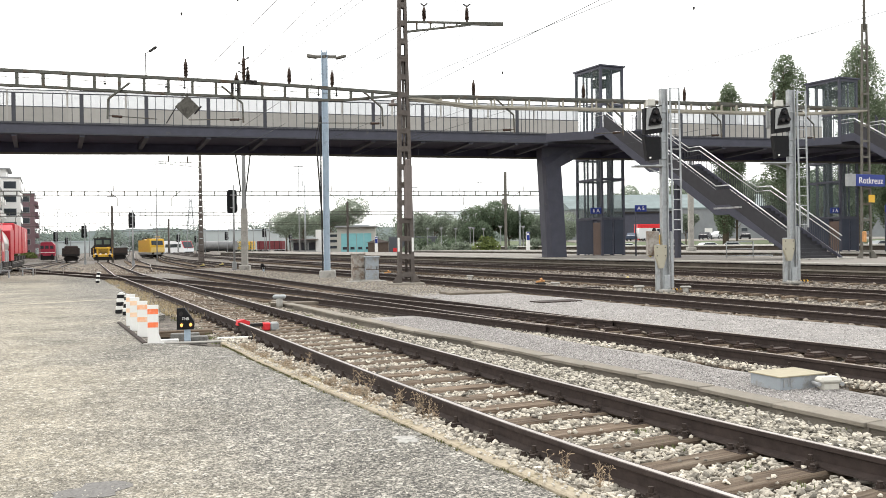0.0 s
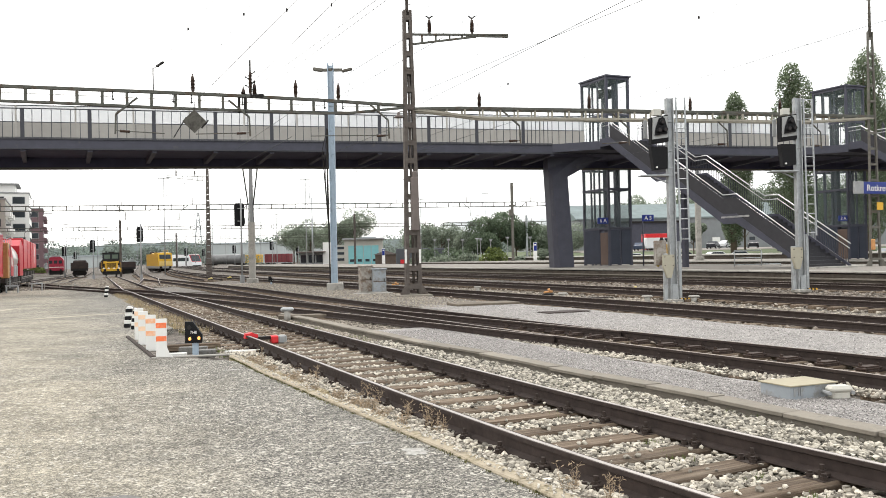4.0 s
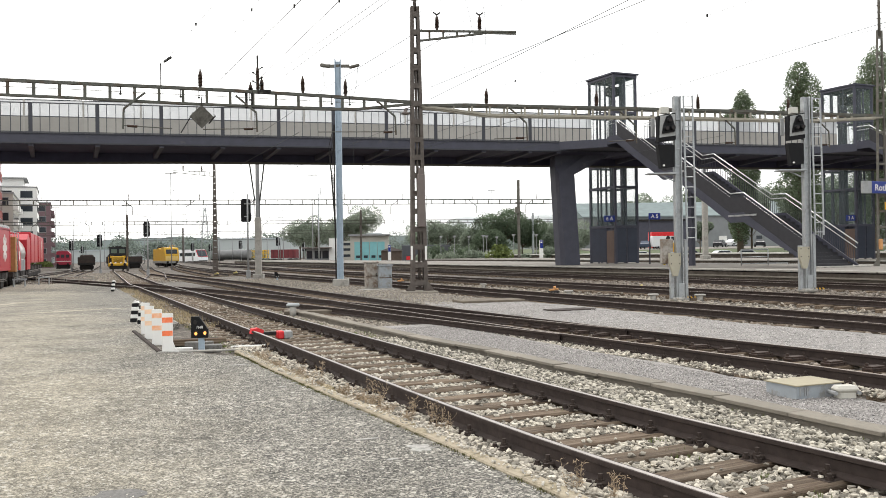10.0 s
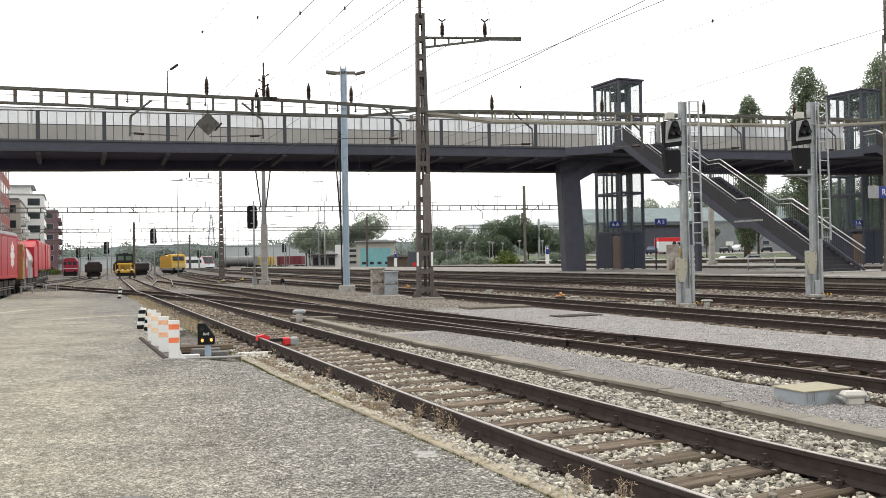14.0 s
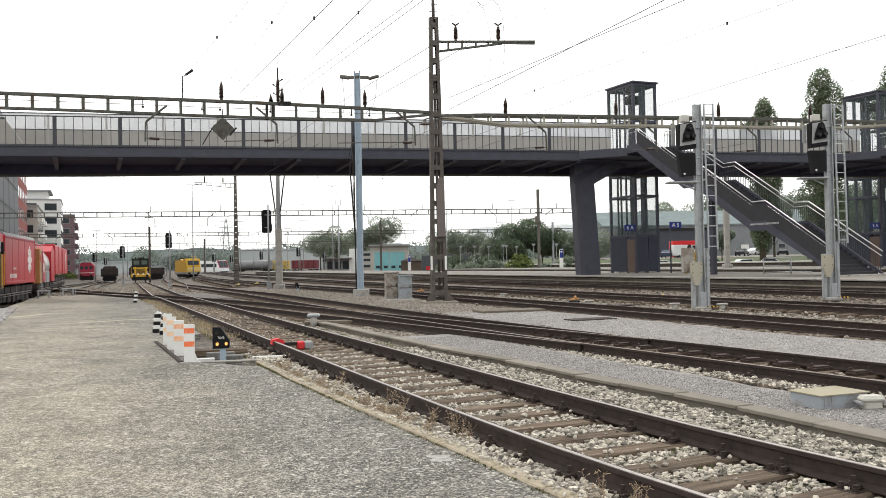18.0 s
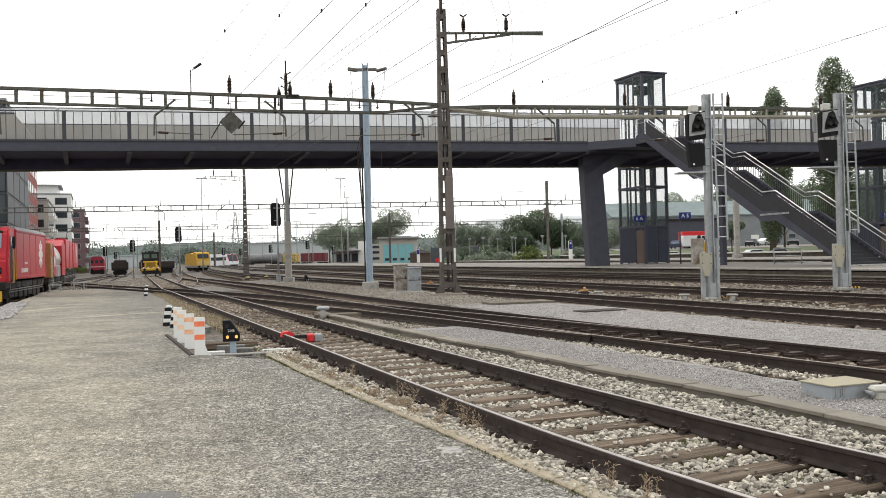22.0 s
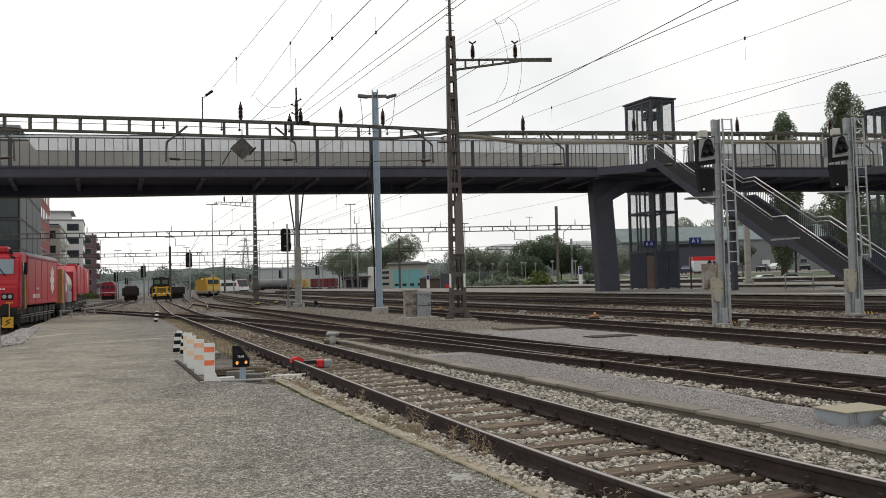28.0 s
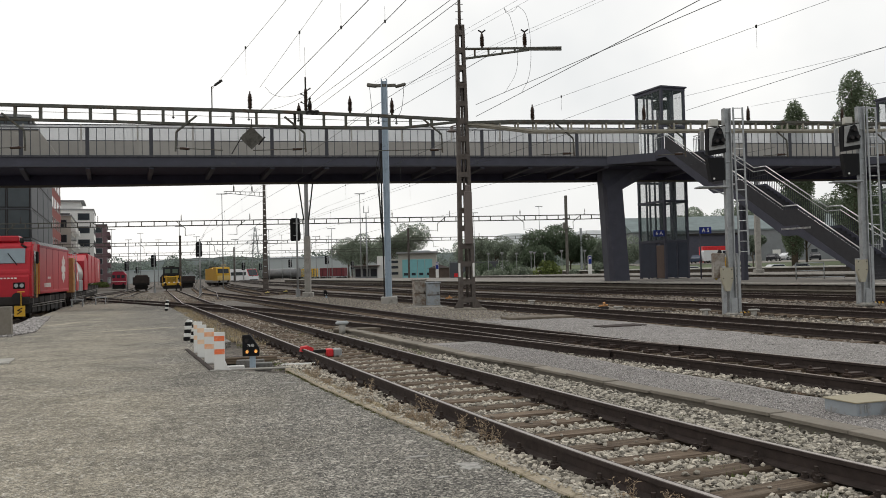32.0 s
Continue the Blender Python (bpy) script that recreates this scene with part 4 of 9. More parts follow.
def build_landing(k0, k1, head, turn):
    """The deck widens towards the head of the stairs."""
    top = thing("bridge_landing", bp(k0, 0, DECK), "dark steel landing between footbridge and stairs", "landing", group="bridge landings")
    o = bp(k0, 0, DECK)
    c, s = math.cos(turn), math.sin(turn)
    hl = Vector((head[0] - 1.65 * c, head[1] - 1.65 * s, DECK)) - o
    hr = Vector((head[0] + 1.65 * c, head[1] + 1.65 * s, DECK)) - o
    e = bp(k1, 0, DECK) - o
    ring = [Vector((0, 0, 0)), hl, hr, e]
    bm = B()
    prism(bm, [(v.x, v.y) for v in ring], "z", -0.5, -0.02)
    part("slab", bm, M_STEEL, top)
    for a, b in ((ring[0], hl), (hr, e)):
        L = (b - a).length
        n = max(3, int(L / 0.42))
        bm = B()
        bar(bm, a + Vector((0, 0, 1.6)), b + Vector((0, 0, 1.6)), 0.07, 0.05)
        part("top_rail", bm, M_FENCE, top)
        for k in range(n + 1):
            bm = B()
            q = a + (b - a) * (k / n)
            bar(bm, q, q + Vector((0, 0, 1.58)), 0.035, 0.035)
            part("baluster", bm, M_FENCE, top)
        bm = B()
        bar(bm, a + Vector((0, 0, -0.24)), b + Vector((0, 0, -0.24)), 0.05, 0.5)
        part("fascia", bm, M_STEEL, top)


build_landing(34.44, 41.2, STAIR_HEAD, STAIR_YAW)
build_landing(52.3, 58.8, STAIR_HEAD_2, STAIR_YAW)
build_pier(Vector((11.3, 53.6, 0.67)), BYAW)
build_pier(Vector((38.5, 59.5, 0.67)), BYAW)

# paler colour for the right beam's lower chords and battens
M_PALECHORD = mat("pale_weathered_chord_paint", (0.30, 0.28, 0.23), 0.7, var=0.25, scale=3)

# ---- portals and masts ----
def chord_depth(x, L, full, end):
    k = min(1, min(x, L - x) / 4.5)
    return end + (full - end) * k


def build_portal(a, b, z, label, full=0.55, step=1.0, w=0.16):
    """A ladder-like cross beam from a to b with posts between its chords."""
    a, b = Vector(a), Vector(b)
    L = (b - a).length
    yaw = math.atan2(b.y - a.y, b.x - a.x)
    top = thing("catenary_beam", (a.x, a.y, z), label, "catenary beam", group="catenary cross beams", yaw=yaw)
    n = max(4, int(L / step))
    for e in (-1, 1):
        bm = B()
        sweep(bm, [(-w / 2, -0.05), (w / 2, -0.05), (w / 2, 0.05), (-w / 2, 0.05)], [Vector((L * k / n, 0, e * chord_depth(L * k / n, L, full, 0.22) / 2)) for k in range(n + 1)])
        part("chord", bm, M_LATTICE, top)
    bm = B()
    for k in range(1, n):
        x = L * k / n
        box(bm, (x, 0, 0), (0.09, w * 0.8, chord_depth(x, L, full, 0.22)))
    if n <= 60:
        part("battens", bm, M_LATTICE, top)
    return top


def lathe(bm, profile, n=10):
    """One closed turned body from (radius, height) pairs."""
    rings = [[bm.verts.new((r * math.cos(2 * math.pi * k / n), r * math.sin(2 * math.pi * k / n), z)) for k in range(n)] for r, z in profile]
    for a, b in zip(rings, rings[1:]):
        for k in range(n):
            bm.faces.new((a[k], a[(k + 1) % n], b[(k + 1) % n], b[k]))
    bm.faces.new(rings[0][::-1])
    bm.faces.new(rings[-1])
    return bm


def insulator_mesh(h=0.42):
    n = max(5, int(h / 0.07))
    prof = [(0.05, 0.0), (0.055, 0.08)]
    for k in range(n):
        z, d = 0.08 + k * (h - 0.2) / n, (h - 0.2) / n
        prof += [(0.06, z), (0.095, z + d * 0.35), (0.088, z + d * 0.55), (0.058, z + d * 0.9)]
    prof += [(0.07, h - 0.11), (0.055, h - 0.01), (0.03, h), (0.025, h + 0.1)]
    return lathe(B(), prof)


def insulator(at, h=0.42, group="insulators on the beams"):
    top = thing("insulator", at, "brown ribbed porcelain insulator on the steel beam", "insulator", group=group)
    part("body", insulator_mesh(h), M_INSUL, top)
    return top


def build_lattice_mast(at, h, w0, w1, label, yaw=0.0, rod_up=0.0, lean=0.0, steel=None, batten=0.21, leg=0.15, deep=0.15, pipe=True):
    """Two channels joined by battens on both faces, on a concrete foot."""
    top = thing("catenary_mast", at, label, "catenary mast", group="catenary masts", yaw=yaw)
    steel = steel or M_MAST
    top.matrix_world = top.matrix_world @ Matrix.Rotation(lean, 4, "Y")
    for e in (-1, 1):
        bm = B()
        a, b = Vector((e * w0 / 2, 0, 0)), Vector((e * w1 / 2, 0, h))
        # one channel section, its web outside and its flanges turned in
        g = leg / 2
        q = [(g, -deep), (g, deep), (-g, deep), (-g, deep * 0.77), (g * 0.6, deep * 0.77), (g * 0.6, -deep * 0.77), (-g, -deep * 0.77), (-g, -deep)]
        lo = [bm.verts.new(a + Vector((e * x, y, 0))) for x, y in q]
        hi = [bm.verts.new(b + Vector((e * x * 0.8, y * 0.85, 0))) for x, y in q]
        for i in range(8):
            bm.faces.new((lo[i], lo[(i + 1) % 8], hi[(i + 1) % 8], hi[i]))
        bmesh.ops.recalc_face_normals(bm, faces=bm.faces)
        part("channel", bm, steel, top)
    n = int(h / 0.7)
    for k in range(1, n + 1):
        z = h * (k - 0.45) / n
        w = w0 + (w1 - w0) * z / h
        for y in (-deep, deep):
            bm = B()
            box(bm, (0, y * (1 - 0.2 * z / h), z), (w, 0.014, batten))
            part("batten", bm, steel, top)
    bm = B()
    box(bm, (0, 0, -0.03), (1.35, 1.0, 0.2), bevel=0.03)
    part("foundation", bm, M_DUCT, top)
    for e in (-1, 1):
        bm = B()
        prism(bm, [(e * w0 / 2, 0.07), (e * (w0 / 2 + 0.3), 0.07), (e * (w0 / 2 + 0.3), 0.11), (e * (w0 / 2 + 0.1), 0.42), (e * w0 / 2, 0.42)], "y", -deep - 0.02, -deep + 0.01)
        part("gusset", bm, steel, top)
    if pipe:
        bm = B()
        rod(bm, (0.02, 0, 0.2), (0.0, 0, h * 0.8), 0.055, 8)
        part("cable_pipe", bm, steel, top)
    if rod_up:
        bm = B()
        rod(bm, (0, 0, h - 0.3), (0, 0, h + rod_up), 0.07, 8, r2=0.05)
        for k in range(8):
            rod(bm, (-0.16, 0, h + 0.25 + 0.3 * k), (0.16, 0, h + 0.25 + 0.3 * k), 0.014, 5)
        part("top_spike", bm, steel, top)
    return top


M_MASTGREY = mat("weathered_olive_grey_steel", (0.13, 0.122, 0.105), 0.75, 0.1, var=0.3, scale=5, dirt=(0.10, 0.08, 0.06), dirt_at=0.6, dirt_scale=3)
MAST1 = Vector((0.88, 34.0, 0))
BEAM_L = Vector((-15.9, 30.5, 0))
BEAM_U = (MAST1 - BEAM_L).normalized()
build_lattice_mast(MAST1, 11.4, 0.52, 0.22, "brown riveted steel catenary mast on a concrete foot", yaw=BYAW, rod_up=2.2, lean=-0.003)
MAST_R = MAST1 + BEAM_U * 22.25
build_lattice_mast(Vector((MAST_R.x - 0.06, MAST_R.y, 0.6)), 11.05, 0.52, 0.24, "weathered olive-grey steel catenary mast on the platform", yaw=BYAW, rod_up=3.2, steel=M_MASTGREY, batten=0.1, leg=0.09, deep=0.05, pipe=False)


def build_ladder_beam(span, upper, lower_line, at, step, low_m, label, faces=(0.0,)):
    """A ladder girder hung on the near mast: chords given as (metres from the mast, height) lines."""
    yaw = math.atan2(BEAM_U.y, BEAM_U.x)
    top = thing("catenary_beam", (MAST1.x, MAST1.y, 0), label, "catenary beam", group="catenary cross beams", yaw=yaw)
    for f in faces:
        w = 0.16 if len(faces) == 1 else 0.09
        for line, m, t in ((upper, M_LATTICE, 0.055), (lower_line, low_m, 0.045)):
            ks = sorted({k for k, z in line} | {span[0], span[1]})
            bm = B()
            sweep(bm, [(-w / 2, -t), (w / 2, -t), (w / 2, t), (-w / 2, t)], [Vector((k, f, between(line, k) + (-t if line is upper else t))) for k in ks])
            part("chord", bm, m, top)
        k = at
        while k < span[1] - 0.3:
            if k > span[0] + 0.3:
                bm = B()
                a, b = between(lower_line, k) + 0.05, between(upper, k) - 0.05
                box(bm, (k, f, (a + b) / 2), (0.1 if len(faces) == 1 else 0.06, w * 0.8, max(0.05, b - a)))
                part("batten", bm, low_m if len(faces) > 1 else M_LATTICE, top)
            k += step
    if len(faces) == 1:
        ks = sorted({k for k, z in upper} | {k for k, z in lower_line})
        bm = B()
        pts = [Vector((k, -0.02, 0.55 * between(upper, k) + 0.45 * between(lower_line, k))) for k in ks]
        for a, b in zip(pts, pts[1:]):
            rod(bm, a, b, 0.011, 5)
        part("conduit", bm, M_LATTICE, top)
        for k in (-11.1, -9.0, -8.35, -6.5, -3.4, -2.7):
            bm = B()
            z = 0.5 * (between(upper, k) + between(lower_line, k))
            box(bm, (k, -0.1, z + 0.06), (0.035, 0.05, 0.34), bevel=0.006)
            box(bm, (k, -0.1, z - 0.06), (0.1, 0.06, 0.05), bevel=0.01)
            part("clamp", bm, M_DARK, top)
    return top


build_ladder_beam((-42, -0.15), [(-42, 8.15), (-16.9, 7.98), (-9.7, 7.90), (-7.0, 7.855), (-3.7, 7.775), (-0.15, 7.64)], [(-42, 7.52), (-16.9, 7.355), (-13.1, 7.31), (-9.1, 7.22), (-3.7, 7.16), (-2.4, 7.2), (-0.15, 7.47)], -16.57 - 0.85 * 29, 0.85, M_LATTICE, "olive weathered steel cross beam over the tracks")
build_ladder_beam((0.15, 22.1), [(0.15, 7.49), (2.0, 7.575), (4.5, 7.60), (9.5, 7.65), (15, 7.69), (22.1, 7.68)], [(0.15, 7.36), (1.1, 7.29), (2.9, 7.10), (4.5, 7.11), (9.5, 7.18), (16.6, 7.25), (18.7, 7.28), (22.1, 7.52)], 0.72, 0.757, M_PALECHORD, "weathered steel double cross beam with pale lower chords over the tracks", faces=(-0.2, 0.2))

# far portals along the yard
build_portal((-52, 89.0, 0), (21, 98.6, 0), 7.35, "steel cross beam further down the yard", full=0.5, step=1.3)
build_portal((-66, 136, 0), (30, 150, 0), 7.0, "steel cross beam further down the yard", full=0.5, step=1.6)
build_portal((-90, 198, 0), (-10, 208, 0), 7.0, "distant steel cross beam over the yard", full=0.6, step=2)
build_portal((-120, 268, 0), (-20, 280, 0), 7.0, "distant steel cross beam over the yard", full=0.6, step=2.4)


def portal_fittings(a, b, z, n, seed):
    """Hanging brackets and upright insulators on a far cross beam."""
    a, b = Vector(a), Vector(b)
    rng = random.Random(seed)
    yaw = math.atan2(b.y - a.y, b.x - a.x)
    for k in range(n):
        q = a + (b - a) * ((k + 0.5 + rng.uniform(-0.15, 0.15)) / n)
        top = thing("drop_bracket", (q.x, q.y, z), "bent steel drop bracket under a far beam", "bracket", group="drop brackets", yaw=yaw)
        e = rng.choice((-1, 1))
        bm = B()
        bar(bm, (0, -0.1, 0.2), (e * 0.9, -0.1, -0.5), 0.07, 0.07)
        bar(bm, (e * 0.9, -0.1, -0.5), (e * 0.9, -0.1, -1.35), 0.06, 0.06)
        bar(bm, (e * 0.9, -0.1, -1.3), (e * 1.9, -0.1, -1.25), 0.04, 0.04)
        part("tube", bm, M_LATTICE, top)
        ins = thing("insulator", (q.x, q.y, z + 0.25), "brown insulator standing on a far beam", "insulator", group="insulators on far beams")
        bm = B()
        rod(bm, (0.5, 0, 0), (0.5, 0, 0.16), 0.035, 6)
        for j in range(4):
            rod(bm, (0.5, 0, 0.16 + 0.1 * j), (0.5, 0, 0.22 + 0.1 * j), 0.075, 8, r2=0.055)
        rod(bm, (0.5, 0, 0.54), (0.5, 0, 0.7), 0.03, 6)
        part("body", bm, M_INSUL, ins)


portal_fittings((-48, 89.5, 0), (19, 98.4, 0), 7.35, 9, 1)
portal_fittings((-62, 136.6, 0), (28, 149.8, 0), 7.0, 10, 2)
portal_fittings((-86, 198.5, 0), (-14, 207.5, 0), 7.0, 8, 3)
# ---- signals ----
M_CABA = mat("weathered_cabinet_sheet", (0.31, 0.29, 0.26), 0.7, var=0.2, scale=3, dirt=(0.15, 0.105, 0.075), dirt_at=0.52, dirt_scale=3.5)
M_YELLOWGLAND = mat("yellow_cable_gland", (0.55, 0.40, 0.08), 0.6, var=0.1)
M_FACE = mat("pale_grey_signal_face", (0.34, 0.345, 0.34), 0.6, var=0.12, scale=5, dirt=(0.3, 0.29, 0.27), dirt_at=0.6, dirt_scale=6)
M_CAPBOX = mat("dull_cream_box_paint", (0.50, 0.49, 0.44), 0.6, var=0.1, scale=5)
M_LENS = mat("unlit_brownish_lens", (0.018, 0.013, 0.012), 0.2, var=0.1)


def build_signal(at, h, yaw, label, meter=False):
    """Main signal with ladder; local -y faces up the line, x across."""
    top = thing("railway_signal", at, label, "railway signal", group="main signals", yaw=yaw)
    bm = B()
    for x in (-0.1, 0.1):
        box(bm, (x, 0, h / 2), (0.03, 0.22, h), bevel=0.006)
    box(bm, (0, 0, h / 2), (0.2, 0.025, h))
    part("post", bm, M_GALV, top)
    for c, size in (((-0.24, 0.02, 0.75), (0.12, 0.14, 1.5)), ((0.02, -0.13, 0.25), (0.2, 0.04, 0.5)), ((0.26, 0.05, 0.95), (0.1, 0.1, 1.9))):
        bm = B()
        box(bm, c, size, bevel=0.01)
        part("foot_bracket", bm, M_GALV, top)
    for x in (0.27, 0.57):
        bm = B()
        bar(bm, (x, -0.05, 1.85), (x - 0.06, -0.05, 1.97 + 0.325 * int((h - 1.9) / 0.325)), 0.035, 0.05)
        part("ladder_stile", bm, M_GALV, top)
    n = int((h - 1.9) / 0.325) + 1
    for k in range(n):
        bm = B()
        z = 1.95 + k * 0.325
        e = -0.06 * (z - 1.85) / (h - 1.85)
        rod(bm, (0.27 + e, -0.05, z), (0.57 + e, -0.05, z), 0.014, 6)
        part("rung", bm, M_GALV, top)
    bm = B()
    prism(bm, [(-0.70, h - 1.5), (-0.12, h - 1.42), (-0.12, h - 0.56), (-0.70, h - 0.66)], "y", -0.2, 0.04)
    part("lamp_case", bm, M_BLACK, top)
    bm = B()
    prism(bm, [(-0.68, h - 1.42), (-0.2, h - 1.30), (-0.2, h - 0.6), (-0.68, h - 0.68)], "y", 0.045, 0.07)
    part("back_plate", bm, M_WHITE, top)
    bm = B()
    prism(bm, [(-0.665, h - 1.36), (-0.14, h - 1.29), (-0.14, h - 0.60), (-0.64, h - 0.68)], "y", -0.225, -0.203)
    part("face_plate", bm, M_FACE, top, "pale grey face plate")
    bm = B()
    prism(bm, [(-0.60, h - 1.24), (-0.19, h - 1.18), (-0.19, h - 0.98), (-0.27, h - 0.70), (-0.34, h - 0.64), (-0.44, h - 0.68), (-0.56, h - 1.0)], "y", -0.30, -0.226)
    for x, z in ((-0.38, h - 0.82), (-0.48, h - 1.08), (-0.28, h - 1.06)):
        rod(bm, (x, -0.3, z), (x, -0.42, z), 0.082, 12, r2=0.07)
    part("lamp_hood", bm, M_BLACK, top)
    for x, z in ((-0.38, h - 0.82), (-0.48, h - 1.08), (-0.28, h - 1.06)):
        bm = B()
        rod(bm, (x, -0.421, z), (x, -0.427, z), 0.055, 12)
        part("lens", bm, M_LENS, top)
    bm = B()
    prism(bm, [(-0.70, h - 1.58), (-0.16, h - 1.58), (-0.16, h - 2.28), (-0.60, h - 2.34)], "y", -0.16, 0.08)
    part("lower_case", bm, M_BLACK, top)
    bm = B()
    rod(bm, (-0.52, -0.161, h - 2.24), (-0.52, -0.19, h - 2.24), 0.032, 10)
    part("small_lens", bm, M_WHITE, top)
    bm = B()
    for z in (h - 1.7, h - 2.25, h - 0.75):
        box(bm, (-0.08, 0, z), (0.34, 0.1, 0.06), bevel=0.01)
    part("clamp", bm, M_GALV, top)
    bm = B()
    box(bm, (-0.42, 0.02, h - 0.46), (0.25, 0.22, 0.22), bevel=0.012)
    part("cap_box", bm, M_CAPBOX, top)
    bm = B()
    box(bm, (-0.76, 0.12, h - 1.0), (0.14, 0.06, 0.6), bevel=0.02)
    part("side_shield", bm, M_GREY, top)
    bm = B()
    box(bm, (-0.55, 0.0, h - 2.5), (0.95, 0.45, 0.05), bevel=0.01)
    bar(bm, (-0.1, 0, h - 2.74), (-0.6, 0, h - 2.52), 0.04, 0.04)
    part("footstep", bm, M_GALV, top)
    bm = B()
    prism(bm, [(-0.40, 1.46), (-0.03, 1.46), (-0.03, 1.1), (-0.14, 0.72), (-0.27, 0.72), (-0.40, 1.1)], "y", -0.24, -0.12)
    part("relay_box", bm, M_CREAM, top, "cream sheet-metal relay box")
    if meter:
        bm = B()
        box(bm, (-0.36, 0.12, 1.52), (0.36, 0.24, 0.8), bevel=0.02)
        case = part("meter_box", bm, M_CABA, top, "weathered brown-grey box")
        bm = B()
        box(bm, (-0.17, 0.12, 1.5), (0.03, 0.22, 0.6), bevel=0.008)
        part("yellow_side", bm, M_YELLOW, case)
        bm = B()
        rod(bm, (-0.3, 0.12, 1.92), (-0.3, 0.12, 2.02), 0.08, 12, r2=0.04)
        part("cap", bm, M_DARK, case)
        bm = B()
        rod(bm, (-0.5, 0.1, 1.18), (-0.42, 0.1, 1.1), 0.05, 8)
        part("cable_gland", bm, M_YELLOWGLAND, case)
    bm = B()
    for x, z in ((-0.35, 1.39), (-0.08, 1.39), (-0.35, 1.12), (-0.08, 1.12)):
        rod(bm, (x, -0.241, z), (x, -0.25, z), 0.018, 6)
    part("screws", bm, M_DARK, top)
    bm = B()
    box(bm, (0, 0, -0.02), (0.5, 0.5, 0.12), bevel=0.03)
    part("foundation", bm, M_CONC, top)
    for k in range(6):
        bm = B()
        box(bm, (0.14 + 0.06 * k, -0.2, 0.035), (0.058, 0.03, 0.05), ry=0.5)
        part("warning_stripe", bm, M_YELLOW if k % 2 else M_BLACK, top)
    return top


build_signal(Vector((9.05, 26.95, 0.0)), 6.5, radians(4), "galvanised signal mast with ladder and black signal heads", meter=True)
build_signal(Vector((13.95, 28.3, 0.15)), 6.55, radians(2), "galvanised signal mast with ladder beside the platform track")


def small_signal(at, h, scale, label, post=M_GREY):
    top = thing("railway_signal", at, label, "railway signal", group="distant signals", yaw=YAW)
    bm = B()
    rod(bm, (0, 0, 0), (0, 0, h + 0.35 * scale), 0.085, 8, r2=0.06)
    box(bm, (0, 0, 0.3), (0.3, 0.3, 0.6), bevel=0.02)
    part("post", bm, post, top)
    w = 0.36 * scale
    bm = B()
    prism(bm, [(-w * 1.25, h - 1.6 * scale), (-w * 1.1, h - 1.75 * scale), (w * 0.6, h - 1.75 * scale), (w * 0.75, h - 1.6 * scale), (w * 0.75, h - 0.2 * scale), (w * 0.45, h), (-w * 0.95, h), (-w * 1.25, h - 0.2 * scale)], "y", 0.1, 0.28)
    part("lamp_case", bm, M_BLACK, top)
    for z in (h - 0.4 * scale, h - 1.35 * scale):
        bm = B()
        box(bm, (0.0, 0.05, z), (0.5 * scale, 0.12, 0.06), bevel=0.01)
        part("case_bracket", bm, post, top)
    bm = B()
    box(bm, (w * 0.5, -0.02, h - 1.35 * scale), (0.2 * scale, 0.14, 0.5 * scale), bevel=0.02)
    part("side_case", bm, M_BLACK, top)
    return top


small_signal(Vector((-11.15, 64.8, -0.15)), 6.0, 1.0, "slim signal post with black lamp case behind the bridge")
small_signal(Vector((-26.0, 90.8, -0.35)), 5.6, 0.9, "slim signal post with black lamp case in the yard")
for px, y, z0, h in ((-0.340, 118, -0.6, 5.3), (-0.372, 150, -0.7, 5.2), (-0.235, 190, -0.6, 5.0), (-0.215, 210, -0.6, 5.0), (-0.18, 175, -0.4, 5.0), (-0.137, 165, -0.2, 5.2), (-0.107, 185, -0.2, 4.2), (-0.36, 210, -0.7, 5.0)):
    small_signal(Vector((px * y, y, z0)), h, 0.95, "distant signal post with black lamp case")

# ---- poles and masts ----
def build_blue_pole():
    top = thing("steel_pole", (-2.8, 42.6, 0), "pale blue painted steel pole with crossarm", "pole")
    bm = B()
    for x in (-0.13, 0.13):
        box(bm, (x, 0, 5.65), (0.05, 0.30, 11.2), bevel=0.01)
    box(bm, (0, 0, 5.6), (0.24, 0.12, 11.1))
    part("shaft", bm, M_POLE, top)
    bm = B()
    rod(bm, (-0.21, -0.1, 0.3), (-0.24, -0.1, 8.0), 0.035, 6)
    part("cable_pipe", bm, M_DARK, top)
    bm = B()
    box(bm, (0.08, 0, 10.93), (1.0, 0.14, 0.14))
    box(bm, (-0.62, 0, 10.95), (0.5, 0.2, 0.18), ry=0.15, bevel=0.04)
    box(bm, (0.82, 0, 10.92), (0.55, 0.2, 0.14), ry=-0.25, bevel=0.04)
    part("crossarm", bm, M_MASTGREY, top)
    bm = B()
    box(bm, (0.02, 0, 0.1), (0.78, 0.75, 0.5), bevel=0.04)
    part("foundation", bm, M_CONC, top)
    for k in range(4):
        bm = B()
        rod(bm, (-0.22 + 0.02 * k, -0.1, 8.0), (-0.48 + 0.07 * k, -0.12, 6.9 - 0.6 * k), 0.018, 5)
        rod(bm, (-0.48 + 0.07 * k, -0.12, 6.9 - 0.6 * k), (-0.24, -0.12, 3.0), 0.018, 5)
        part("hanging_cable", bm, M_DARK, top)
    return top


build_blue_pole()


